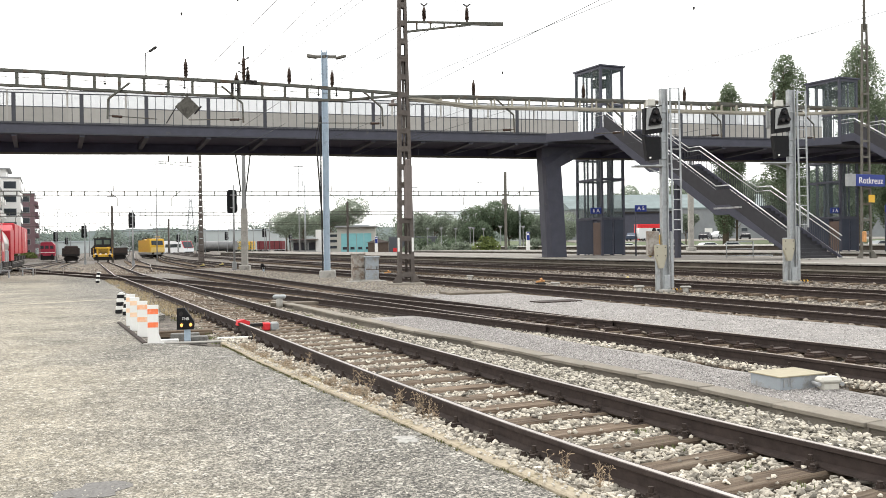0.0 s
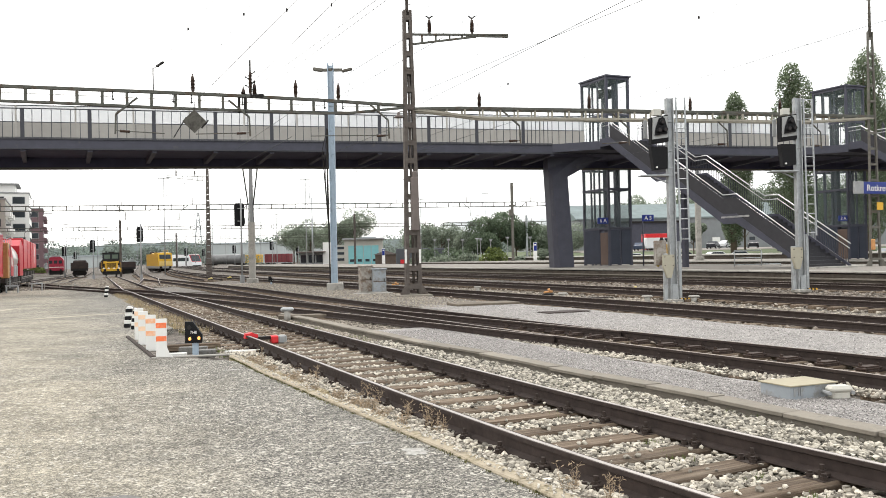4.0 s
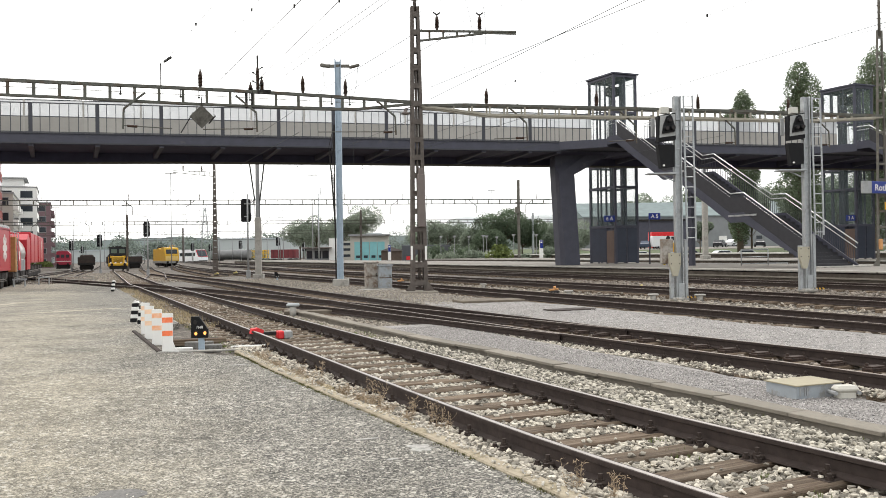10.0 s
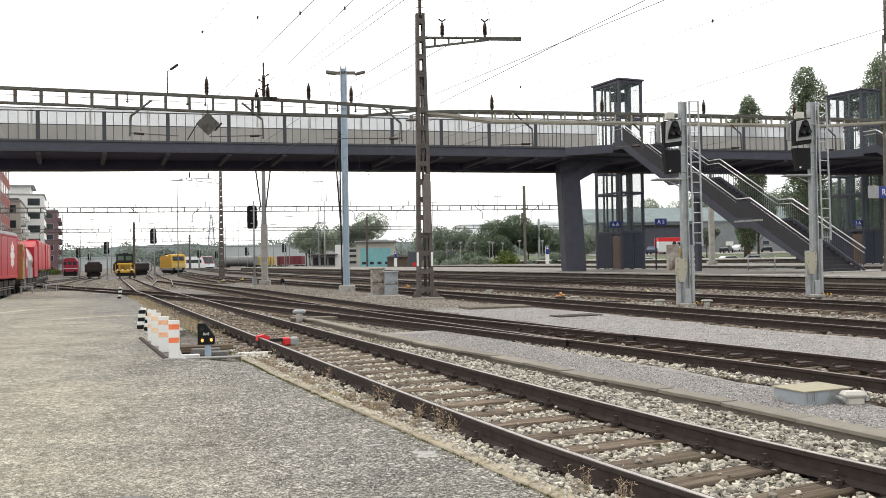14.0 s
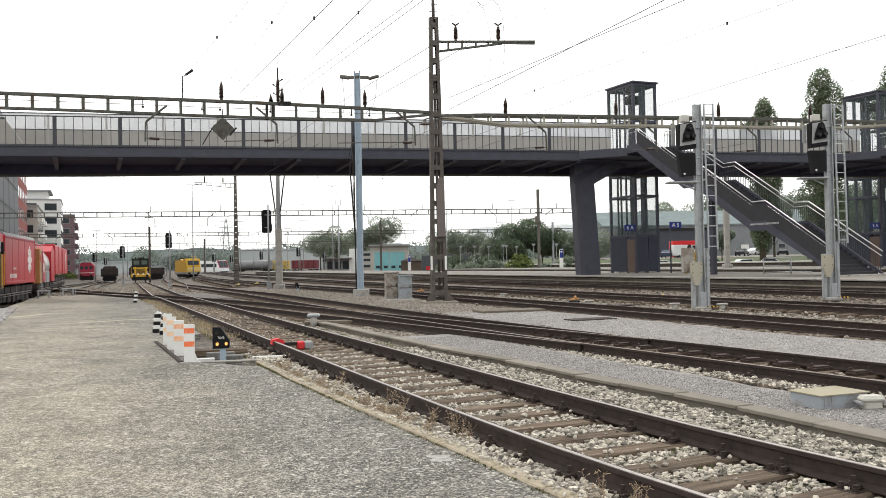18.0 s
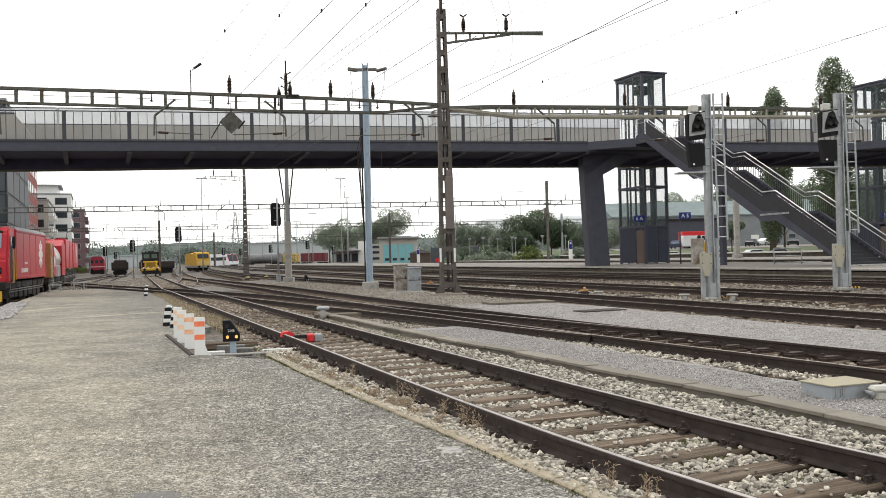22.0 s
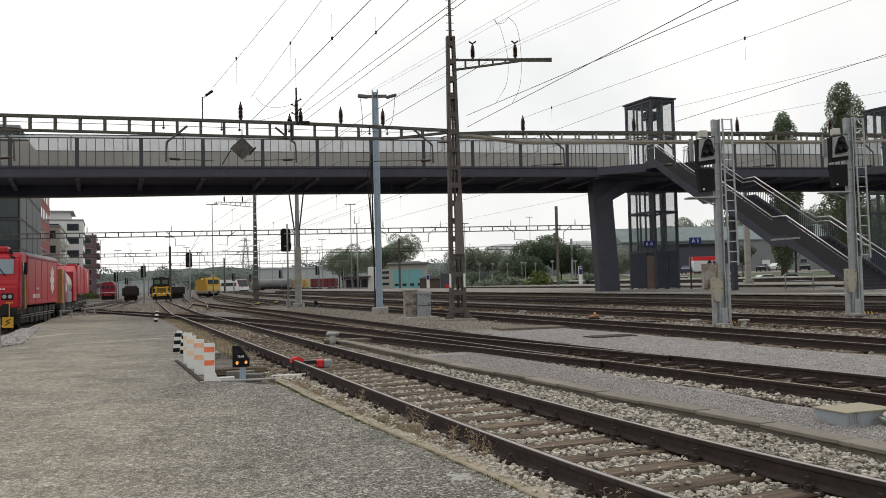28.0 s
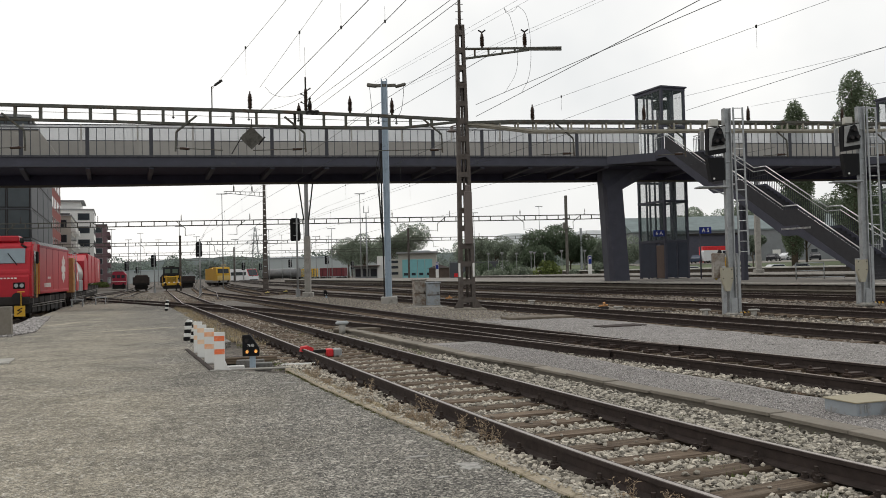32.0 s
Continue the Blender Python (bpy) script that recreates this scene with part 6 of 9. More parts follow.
def build_dwarf_signal(at, yaw, label, lens, number=""):
    top = thing("dwarf_signal", at, label, "ground signal", group="ground signals", yaw=yaw)
    bm = B()
    prism(bm, [(-0.19, 0.22), (0.16, 0.22), (0.17, 0.30), (0.17, 0.36), (-0.02, 0.60), (-0.19, 0.60)], "y", -0.06, 0.1)
    part("lamp_case", bm, M_BLACK, top)
    for x, z, m in ((-0.09, 0.30, lens), (0.10, 0.305, lens)):
        bm = B()
        rod(bm, (x, -0.061, z), (x, -0.075, z), 0.031, 14)
        part("lamp", bm, m, top)
        bm = B()
        for i in range(7):
            a0, a1 = math.pi * i / 7, math.pi * (i + 1) / 7
            bar(bm, (x + 0.05 * math.cos(a0), -0.09, z + 0.05 * math.sin(a0)), (x + 0.05 * math.cos(a1), -0.09, z + 0.05 * math.sin(a1)), 0.06, 0.006)
        part("hood", bm, M_BLACK, top)
    bm = B()
    rod(bm, (-0.1, -0.061, 0.5), (-0.1, -0.07, 0.5), 0.04, 14)
    part("dark_lamp", bm, M_DARK, top)
    if number:
        lettering(top, number, -0.01, -0.066, 0.41, 0.07, M_WHITE)
    bm = B()
    box(bm, (0.02, 0.02, 0.11), (0.13, 0.1, 0.24), bevel=0.008)
    part("post", bm, M_POLE, top)
    top.matrix_world = top.matrix_world @ Matrix.Diagonal((0.78, 0.85, 0.95, 1))


build_dwarf_signal((-3.36, 14.75, -0.02), radians(8), "small black ground signal with two lit amber lamps", M_AMBER, "764B")
build_dwarf_signal((-7.77, 55.86, -0.1), radians(25), "small black ground signal with pale lenses", M_WHITE)


def plate(name, c, size, material, label, category, yaw=YAW, bevel=0.012, group=""):
    top = thing(name, c, label, category, group=group, yaw=yaw)
    bm = B()
    box(bm, (0, 0, size[2] / 2), size, bevel=bevel)
    part("body", bm, material, top)
    return top


M_DISC2 = mat("grimy_grey_paint", (0.17, 0.165, 0.155), 0.75, var=0.25, scale=8, dirt=(0.08, 0.07, 0.06), dirt_at=0.55, dirt_scale=9)
# pit in the asphalt behind the guard posts
plate("pit_edging", (-3.35, 14.42, -0.02), (1.25, 0.06, 0.035), M_CONC, "low concrete rim of the switch pit", "rim", yaw=radians(10))
plate("pit_edging", (-4.75, 16.35, -0.02), (0.08, 4.4, 0.05), M_RAIL, "rusty angle-iron rim of the switch pit", "rim", yaw=radians(22))
plate("cable_trough", (-3.72, 15.0, -0.1), (0.34, 0.1, 0.1), M_WHITE, "pale sheet-metal cable trough in the pit", "trough", yaw=radians(10))
plate("clamp_box", (-3.22, 15.05, -0.1), (0.3, 0.2, 0.14), M_DISC2, "grey clamp box beside the ground signal", "clamp box", yaw=radians(10))
plate("timber", (-3.75, 16.35, -0.1), (1.0, 0.16, 0.12), M_SLEEPER, "brown timber lying in the pit", "timber", yaw=radians(12))
plate("cable_trough", (-3.6, 15.7, -0.1), (0.5, 0.16, 0.13), M_DISC2, "grey cable box in the pit", "cable box", yaw=radians(10))
plate("cover_plate", (-3.85, 16.8, -0.11), (1.1, 1.0, 0.06), M_RAIL, "rusty iron cover plate in the pit", "cover plate", yaw=radians(14))
plate("white_duct", (-2.55, 15.3, -0.05), (0.8, 0.04, 0.04), M_WHITE, "white painted cable duct to the rail", "duct", yaw=radians(12))


def build_derailer():
    top = thing("derail_block", (-2.72, 16.75, 0.06), "red derail block with grey drive box on the rail", "derail block", yaw=YAW)
    bm = B()
    prism(bm, [(-0.14, 0.0), (0.12, 0.0), (0.10, 0.07), (0.0, 0.11), (-0.12, 0.09)], "y", -0.08, 0.11)
    part("wedge", bm, M_REDBRIGHT, top)
    bm = B()
    box(bm, (0.40, -0.16, -0.03), (0.13, 0.22, 0.15), bevel=0.02)
    part("red_box", bm, M_REDBRIGHT, top)
    bm = B()
    box(bm, (0.54, -0.2, -0.03), (0.16, 0.22, 0.15), bevel=0.02)
    part("drive_box", bm, M_GREY, top)
    bm = B()
    box(bm, (0.25, -0.1, 0.0), (0.3, 0.1, 0.06))
    part("arm", bm, M_DARK, top)


build_derailer()


def build_mushroom(at, h, material, label, flag=None):
    top = thing("cable_post", at, label, "cable post", group="cable posts")
    bm = B()
    rod(bm, (0, 0, -0.05), (0, 0, h * 0.7), 0.09, 10)
    part("stem", bm, M_CONC, top)
    bm = B()
    box(bm, (0, 0, h * 0.82), (0.34, 0.22, h * 0.3), bevel=0.035)
    part("head", bm, material, top)


build_mushroom(Vector((-2.8, 23.1, -0.05)), 0.34, M_GALV, "grey cable post with rounded head")
for x, y, m in ((6.2, 30.6, M_CONC), (9.6, 26.6, M_CONC), (8.3, 27.3, M_CONC), (10.9, 31.2, M_CONC), (3.9, 38.5, M_CONC), (-3.5, 55.0, M_CONC), (-13.5, 82, M_CONC)):
    build_mushroom(Vector((x, y, -0.08)), 0.24, m, "low concrete cable post in the ballast")


def build_point_lever(at, material, label):
    top = thing("point_lever", at, label, "point lever", group="point levers", yaw=YAW)
    bm = B()
    box(bm, (0, 0, 0.04), (0.4, 0.25, 0.1), bevel=0.02)
    part("base", bm, M_DARK, top)
    bm = B()
    rod(bm, (-0.18, 0, 0.12), (0.2, 0, 0.15), 0.04, 10)
    rod(bm, (0.08, 0, 0.14), (0.03, 0, 0.26), 0.05, 8)
    part("weight", bm, material, top, "yellow painted weight")


M_LEVER = mat("yellow_lever_paint", (0.50, 0.40, 0.14), 0.6, var=0.15, scale=8)
M_LEVER2 = mat("orange_lever_paint", (0.50, 0.25, 0.10), 0.6, var=0.15, scale=8)
for x, y, m in ((6.1, 33.0, M_LEVER2), (9.6, 33.2, M_LEVER), (15.0, 34.6, M_LEVER), (0.2, 46.5, M_LEVER2), (-15.0, 72, M_LEVER), (-14.0, 75, M_LEVER)):
    build_point_lever(Vector((x, y, -0.06)), m, "point lever with painted counterweight")


M_MASTBOX2 = mat("rusty_band_steel", (0.11, 0.085, 0.07), 0.75, var=0.3, scale=9)


def build_cabinet(at, w, d, h, material, yaw, label, roof=False):
    top = thing("cabinet", at, label, "trackside cabinet", group="trackside cabinets", yaw=yaw)
    bm = B()
    box(bm, (0, 0, h / 2), (w, d, h), bevel=0.02)
    part("body", bm, material, top)
    bm = B()
    box(bm, (0, -d / 2 - 0.008, h * 0.52), (w * 0.86, 0.014, h * 0.8), bevel=0.004)
    part("door", bm, material, top)
    bm = B()
    box(bm, (w * 0.32, -d / 2 - 0.03, h * 0.55), (0.03, 0.03, 0.14))
    part("handle", bm, M_DARK, top)
    bm = B()
    box(bm, (0, 0, h + 0.03), (w + 0.08, d + 0.08, 0.06), bevel=0.015)
    part("lid", bm, material, top)
    bm = B()
    box(bm, (0, -d / 2 - 0.006, h * 0.5), (w + 0.03, 0.03, 0.04), bevel=0.005)
    part("clamping_band", bm, M_MASTBOX2, top)
    bm = B()
    box(bm, (0, 0, 0.0), (w + 0.1, d + 0.1, 0.12))
    part("plinth", bm, M_CONC, top)


M_CABB = mat("blue_grey_cabinet_sheet", (0.28, 0.305, 0.325), 0.6, var=0.15, scale=3, dirt=(0.2, 0.18, 0.16), dirt_at=0.56, dirt_scale=3.5)
build_cabinet(Vector((-1.15, 38.3, 0)), 0.52, 0.6, 1.16, M_CABA, radians(12), "weathered grey sheet-metal cabinet beside the tracks")
build_cabinet(Vector((-0.55, 38.0, 0)), 0.56, 0.6, 1.02, M_CABB, radians(12), "blue-grey sheet-metal cabinet beside the tracks")
plate("concrete_slab", (-0.8, 37.4, -0.06), (1.7, 0.5, 0.08), M_CONC, "concrete slab before the cabinets", "slab", yaw=radians(10))
M_PITLID = mat("weathered_pit_boards", (0.14, 0.117, 0.092), 0.9, var=0.35, scale=4, bump=0.5, bscale=30)
plate("pit_cover", (2.9, 27.0, -0.02), (2.1, 1.0, 0.09), M_PITLID, "weathered pale wooden pit cover in the gravel", "pit cover", yaw=radians(16))
plate("iron_lid", (4.6, 22.6, -0.02), (1.3, 0.6, 0.05), M_RAIL, "dark iron lid in the gravel", "lid", yaw=radians(20))
plate("iron_lid", (7.3, 29.8, -0.04), (1.0, 0.4, 0.04), M_RAIL, "flat iron lid in the ballast", "lid", yaw=radians(20))


M_COVER = mat("yellowed_plastic_cover", (0.46, 0.44, 0.39), 0.6, var=0.12, scale=8)


M_LID = mat("tan_sheet_lid", (0.30, 0.265, 0.185), 0.7, var=0.12, scale=5, dirt=(0.2, 0.175, 0.12), dirt_at=0.6, dirt_scale=4)


def build_cable_box():
    top = thing("cable_chest", (4.365, 8.985, -0.02), "low blue-grey cable chest with beige lid in gravel", "cable chest", yaw=radians(19))
    bm = B()
    box(bm, (0, 0, 0.065), (0.63, 0.44, 0.17), bevel=0.006)
    part("body", bm, M_CABB, top)
    bm = B()
    box(bm, (0, 0, 0.157), (0.665, 0.475, 0.014), bevel=0.003)
    part("lid", bm, M_LID, top, "beige sheet lid")
    bm = B()
    for x, w in ((-0.27, 0.018), (-0.21, 0.01), (-0.18, 0.01)):
        box(bm, (x, -0.224, 0.09), (w, 0.01, 0.085))
    part("hinge", bm, M_GREY, top)
    cap = thing("motor_cover", (4.67, 8.70, -0.02), "pale rounded plastic motor cover beside the chest", "motor cover", yaw=radians(4))
    bm = B()
    box(bm, (0, 0, 0.115), (0.25, 0.16, 0.075), bevel=0.03)
    box(bm, (0, 0, 0.05), (0.2, 0.12, 0.09), bevel=0.02)
    part("shell", bm, M_COVER, cap)
    bm = B()
    rod(bm, (-0.14, -0.07, 0.08), (-0.14, 0.07, 0.08), 0.022, 8)
    clip = part("clip", bm, M_GREY, cap)
    again(clip, cap, Matrix.Translation((0.26, 0, 0)))


build_cable_box()

# concrete duct slabs beside the siding, one by one, and the mossy kerb of the pavement
def run_of_slabs(name, o, s0, s1, L, size, z, material, label, category):
    base = between(o, s0) if isinstance(o, list) else o
    top = thing(name, P(s0, base, z), label, category, kind="structure", yaw=YAW)
    bm = B()
    if size[0] > 0.2:
        box(bm, (0, 0, size[2] / 2 - 0.02), (size[0], size[1], 0.04), bevel=0.005)
        box(bm, (0.01, 0, -0.02), (size[0] - 0.09, size[1] + 0.012, size[2] - 0.04))
    else:
        box(bm, (0, 0, 0), size, bevel=0.012)
    first = part("slab", bm, material, top)
    rng = random.Random(5)
    k = 0
    line = o if isinstance(o, list) else [(s0, o), (s1, o)]
    while s0 + k * L < s1:
        mid = s0 + (k + 0.5) * L
        lean = -math.atan2(between(line, mid + L / 2) - between(line, mid - L / 2), L)
        m = Matrix.LocRotScale((between(line, mid) - base + rng.uniform(-0.01, 0.01), (k + 0.5) * L, rng.uniform(-0.008, 0.008)), Euler((rng.uniform(-0.006, 0.006), rng.uniform(-0.02, 0.02), lean + rng.uniform(-0.006, 0.006))), None)
        if k == 0:
            first.matrix_basis = m
        else:
            again(first, top, m)
        k += 1


run_of_slabs("cable_duct", DUCT, -4, 24, 1.0, (0.25, 0.985, 0.14), -0.028, M_DUCT, "stained concrete cable duct between siding and gravel", "cable duct")
run_of_slabs("kerb", [(a, b + 0.068) for a, b in EDGE], -3.8, 14.2, 1.0, (0.135, 0.992, 0.2), -0.078, M_KERB, "mossy concrete edge of the asphalt", "kerb")
plate("cover_plank", (-2.35, 23.6, -0.05), (1.5, 0.42, 0.1), M_PITLID, "weathered plank set across the bed", "plank", yaw=radians(10))

# repairs and scars in the asphalt
def patch(name, s, o, L, W, z, material, label, seed, yaw=0.0):
    rng = random.Random(seed)
    pts = []
    for k in range(18):
        a = 2 * math.pi * k / 18
        r = 1 + rng.uniform(-0.35, 0.25)
        pts.append((W / 2 * r * math.cos(a), L / 2 * r * math.sin(a)))
    bm = B()
    prism(bm, pts, "z", -0.01, 0.004)
    top = part(name, bm, material)
    top.matrix_world = Matrix.LocRotScale(P(s, o, z), Euler((0, 0, YAW + yaw)), None)
    tagged(top, label, "asphalt patch", kind="structure")


patch("asphalt_scar", 6.4, 2.62, 0.28, 0.2, 0.0, M_SCAR, "pale worn scar in the asphalt", 1)
patch("asphalt_scar", 6.92, 2.35, 0.05, 0.22, 0.0, M_SCAR, "pale scratch in the asphalt", 2)
patch("asphalt_scar", 6.15, 2.29, 0.06, 0.1, 0.0, M_SCAR, "pale worn scar in the asphalt edge", 3)
patch("asphalt_scar", 12.45, 2.3, 0.1, 0.26, 0.0, M_SCAR, "pale scratch in the asphalt", 4)
patch("asphalt_scar", 10.13, 2.38, 0.08, 0.12, 0.0, M_SCAR, "pale worn scar in the asphalt", 6)
patch("asphalt_repair", 5.99, 0.26, 0.38, 0.46, 0.0, M_TAR, "dark square repair in the asphalt", 5)
M_SEAM = mat("pale_asphalt_seam", (0.37, 0.335, 0.265), 0.95, var=0.35, scale=20, bump=0.5, bscale=70)
patch("asphalt_seam", 27.7, 0.2, 0.34, 3.9, 0.0, M_SEAM, "pale filled seam across the asphalt", 7, yaw=radians(19.5))
patch("asphalt_seam", 33.3, -1.8, 0.4, 2.7, 0.0, M_SEAM, "pale filled seam near the red train", 8, yaw=radians(60))
manhole = plate("manhole_cover", tuple(P(18.65, -2.5, -0.02)), (1.05, 1.05, 0.05), M_CONC, "pale square concrete manhole cover in the asphalt", "manhole cover", yaw=YAW)
# ---- rail vehicles ----
def along(line, s, side=0.0, z=0.0):
    """Pose on a track: local y along the rails, x to the right."""
    a, b = P(s - 2, between(line, s - 2)), P(s + 2, between(line, s + 2))
    yaw = math.atan2(b.y - a.y, b.x - a.x) - math.pi / 2
    q = P(s, between(line, s), z)
    return q, yaw


def bogie(top, y, material=None, gap=1.8):
    material = material or M_DARK
    for dy in (-gap / 2, gap / 2):
        for x in (-0.75, 0.75):
            bm = B()
            rod(bm, (x - 0.07, y + dy, 0.46), (x + 0.07, y + dy, 0.46), 0.46, 18)
            rod(bm, (x + (0.08 if x > 0 else -0.08), y + dy, 0.46), (x + (0.2 if x > 0 else -0.2), y + dy, 0.46), 0.14, 10)
            part("wheel", bm, material, top)
    for dy in (-gap / 2, gap / 2):
        for x in (-0.84, 0.84):
            bm = B()
            rod(bm, (x - 0.02, y + dy, 0.46), (x + 0.02, y + dy, 0.46), 0.36, 18)
            part("wheel_disc", bm, M_DISC, top)
    for x in (-0.98, 0.98):
        bm = B()
        prism(bm, [(y - gap / 2 - 0.5, 0.5), (y - gap / 2 + 0.3, 0.35), (y + gap / 2 - 0.3, 0.35), (y + gap / 2 + 0.5, 0.5), (y + gap / 2 + 0.5, 0.72), (y - gap / 2 - 0.5, 0.72)], "x", x - 0.06, x + 0.06)
        for dy in (-gap / 2, gap / 2):
            box(bm, (x + (0.06 if x > 0 else -0.06), y + dy, 0.5), (0.16, 0.34, 0.32), bevel=0.03)
        part("bogie_frame", bm, M_UNDER, top)


M_DISC = mat("dusty_wheel_disc", (0.16, 0.145, 0.13), 0.7, 0.2, var=0.2, scale=5)
M_UNDER = mat("dusty_underframe", (0.034, 0.030, 0.028), 0.85, var=0.3, scale=3)
M_SILVER = mat("silver_tank_shell", (0.46, 0.45, 0.43), 0.35, 0.5, var=0.1, scale=2)
M_TRAINWHITE = mat("train_white_paint", (0.70, 0.71, 0.72), 0.35, var=0.05, scale=2)
M_WINERED = mat("dull_wine_red_paint", (0.33, 0.03, 0.055), 0.5, var=0.12, scale=2)
M_MARK = mat("cream_marking_paint", (0.74, 0.70, 0.66), 0.5, var=0.05)


def underframe(top, y0, y1, z=0.85):
    bm = B()
    box(bm, (0, (y0 + y1) / 2, z), (2.5, y1 - y0, 0.28), bevel=0.02)
    part("underframe", bm, M_UNDER, top)
    rng = random.Random(int(y1 * 100))
    y = y0 + 1.0
    while y < y1 - 1.2:
        w = rng.uniform(0.5, 1.3)
        bm = B()
        box(bm, (1.05, y + w / 2, z - 0.38), (0.3, w, rng.uniform(0.35, 0.55)), bevel=0.03)
        part("equipment_box", bm, M_UNDER if rng.random() < 0.9 else M_DARK, top)
        y += w + rng.uniform(0.15, 0.5)
    for zz, r in ((z - 0.2, 0.03), (z - 0.3, 0.02)):
        bm = B()
        rod(bm, (1.24, y0 + 0.5, zz), (1.24, y1 - 0.5, zz), r, 6)
        part("brake_pipe", bm, M_DISC, top)
    n = int((y1 - y0) / 1.5)
    for k in range(n):
        bm = B()
        yy = y0 + (k + 0.5) * (y1 - y0) / n
        box(bm, (1.26, yy, z), (0.05, 0.12, 0.3), bevel=0.01)
        part("stanchion_pocket", bm, M_DISC if k % 3 == 0 else M_UNDER, top)


def taller(top, k=1.13):
    """The rescue train's cars fill the loading gauge."""
    top.matrix_world = top.matrix_world @ Matrix.Diagonal((1.06, 1.0, k, 1.0))


def build_cab_wagon():
    q, yaw = along(T0, 52.5, z=RZ)
    top = thing("fire_train_front_car", q, "red fire and rescue rail car with driver's cab", "rail vehicle", group="red rescue train", yaw=yaw)
    y0 = -5.5
    # cab: nose with raked windshield
    bm = B()
    prism(bm, [(y0, 0.95), (y0, 2.0), (y0 + 0.10, 2.15), (y0 + 0.38, 3.20), (y0 + 0.7, 3.45), (y0 + 1.75, 3.5), (y0 + 1.75, 0.95)], "x", -1.38, 1.38)
    bmesh.ops.bevel(bm, geom=[e for e in bm.edges], offset=0.09, segments=2, affect="EDGES")
    part("cab", bm, M_RED, top)
    bm = B()
    prism(bm, [(y0 + 0.155, 2.52), (y0 + 0.17, 2.5), (y0 + 0.34, 3.14), (y0 + 0.32, 3.16)], "x", -1.08, 1.08)
    part("windshield", bm, M_WINDSHIELD, top, "pale reflecting windshield")
    bm = B()
    rod(bm, (0.75, y0 + 0.12, 2.42), (0.35, y0 + 0.2, 2.95), 0.02, 5)
    part("wiper", bm, M_BLACK, top)
    for x in (-0.85, 0.85):
        bm = B()
        box(bm, (x, y0 - 0.01, 1.52), (0.5, 0.06, 0.28), bevel=0.02)
        part("lamp_panel", bm, M_BLACK, top)
        for dx in (-0.12, 0.12):
            bm = B()
            rod(bm, (x + dx, y0 - 0.04, 1.52), (x + dx, y0 - 0.06, 1.52), 0.09, 12)
            part("headlight", bm, M_GALV, top)
    bm = B()
    for i in range(9):
        box(bm, (-0.5 + 0.15 * i, y0 - 0.004, 1.85), (0.1, 0.006, 0.06))
    part("number_bars", bm, M_MARK, top)
    bm = B()
    prism(bm, [(y0 + 0.55, 1.0), (y0 + 1.05, 1.0), (y0 + 1.05, 3.05), (y0 + 0.75, 3.05), (y0 + 0.55, 2.3)], "x", 1.375, 1.395)
    part("side_window", bm, M_WINDOW, top)
    bm = B()
    box(bm, (1.38, y0 + 1.35, 2.0), (0.04, 0.5, 2.1), bevel=0.02)
    part("cab_door", bm, M_YELLOWSIDE, top, "ochre cab door with handrails")
    for y in (y0 + 1.08, y0 + 1.65):
        bm = B()
        rod(bm, (1.44, y, 1.1), (1.44, y, 2.6), 0.022, 6)
        part("handrail", bm, M_YELLOW, top)
    bm = B()
    box(bm, (1.5, y0 + 0.85, 2.75), (0.12, 0.22, 0.55), bevel=0.04)
    part("mirror", bm, M_BLACK, top)
    bm = B()
    rod(bm, (0.9, y0 + 0.55, 3.4), (0.9, y0 + 0.55, 3.62), 0.09, 10)
    rod(bm, (0.9, y0 + 0.5, 3.3), (1.1, y0 + 0.4, 3.2), 0.05, 8)
    part("beacon", bm, M_DARK, top)
    bm = B()
    box(bm, (-0.2, y0 + 1.1, 3.6), (1.9, 0.9, 0.28), bevel=0.06)
    part("roof_pod", bm, M_RED, top)
    bm = B()
    box(bm, (0, y0 - 0.05, 0.85), (2.6, 0.3, 0.35), bevel=0.03)
    part("buffer_beam", bm, M_UNDER, top)
    for x in (-0.88, 0.88):
        bm = B()
        rod(bm, (x, y0 - 0.2, 0.98), (x, y0 - 0.62, 0.98), 0.12, 12)
        rod(bm, (x, y0 - 0.62, 0.98), (x, y0 - 0.68, 0.98), 0.24, 16)
        part("buffer", bm, M_DARK, top)
    bm = B()
    prism(bm, [(-1.3, 0.3), (1.3, 0.3), (1.45, 0.75), (-1.45, 0.75)], "y", y0 - 0.1, y0)
    part("snow_plough", bm, M_DARK, top)
    bm = B()
    box(bm, (1.0, y0 - 0.75, 0.42), (0.46, 0.02, 0.46))
    part("warning_board", bm, M_YELLOW, top, "yellow warning board with black flash")
    bm = B()
    bar(bm, (1.12, y0 - 0.765, 0.56), (0.9, y0 - 0.765, 0.45), 0.01, 0.04)
    bar(bm, (0.9, y0 - 0.765, 0.45), (1.1, y0 - 0.765, 0.42), 0.01, 0.04)
    bar(bm, (1.1, y0 - 0.765, 0.42), (0.88, y0 - 0.765, 0.29), 0.01, 0.04)
    part("arrow_mark", bm, M_BLACK, top)
    bm = B()
    rod(bm, (1.05, y0 - 0.7, 0.6), (1.05, y0 - 0.7, 1.25), 0.02, 6)
    rod(bm, (0.9, y0 - 0.7, 1.25), (1.2, y0 - 0.7, 1.25), 0.02, 6)
    part("board_post", bm, M_YELLOW, top)
    # equipment container
    bm = B()
    box(bm, (0, 1.35, 2.25), (2.8, 9.8, 2.3), bevel=0.05)
    part("container", bm, M_RED, top)
    bm = B()
    box(bm, (1.405, -3.4, 2.25), (0.03, 0.18, 2.28), bevel=0.01)
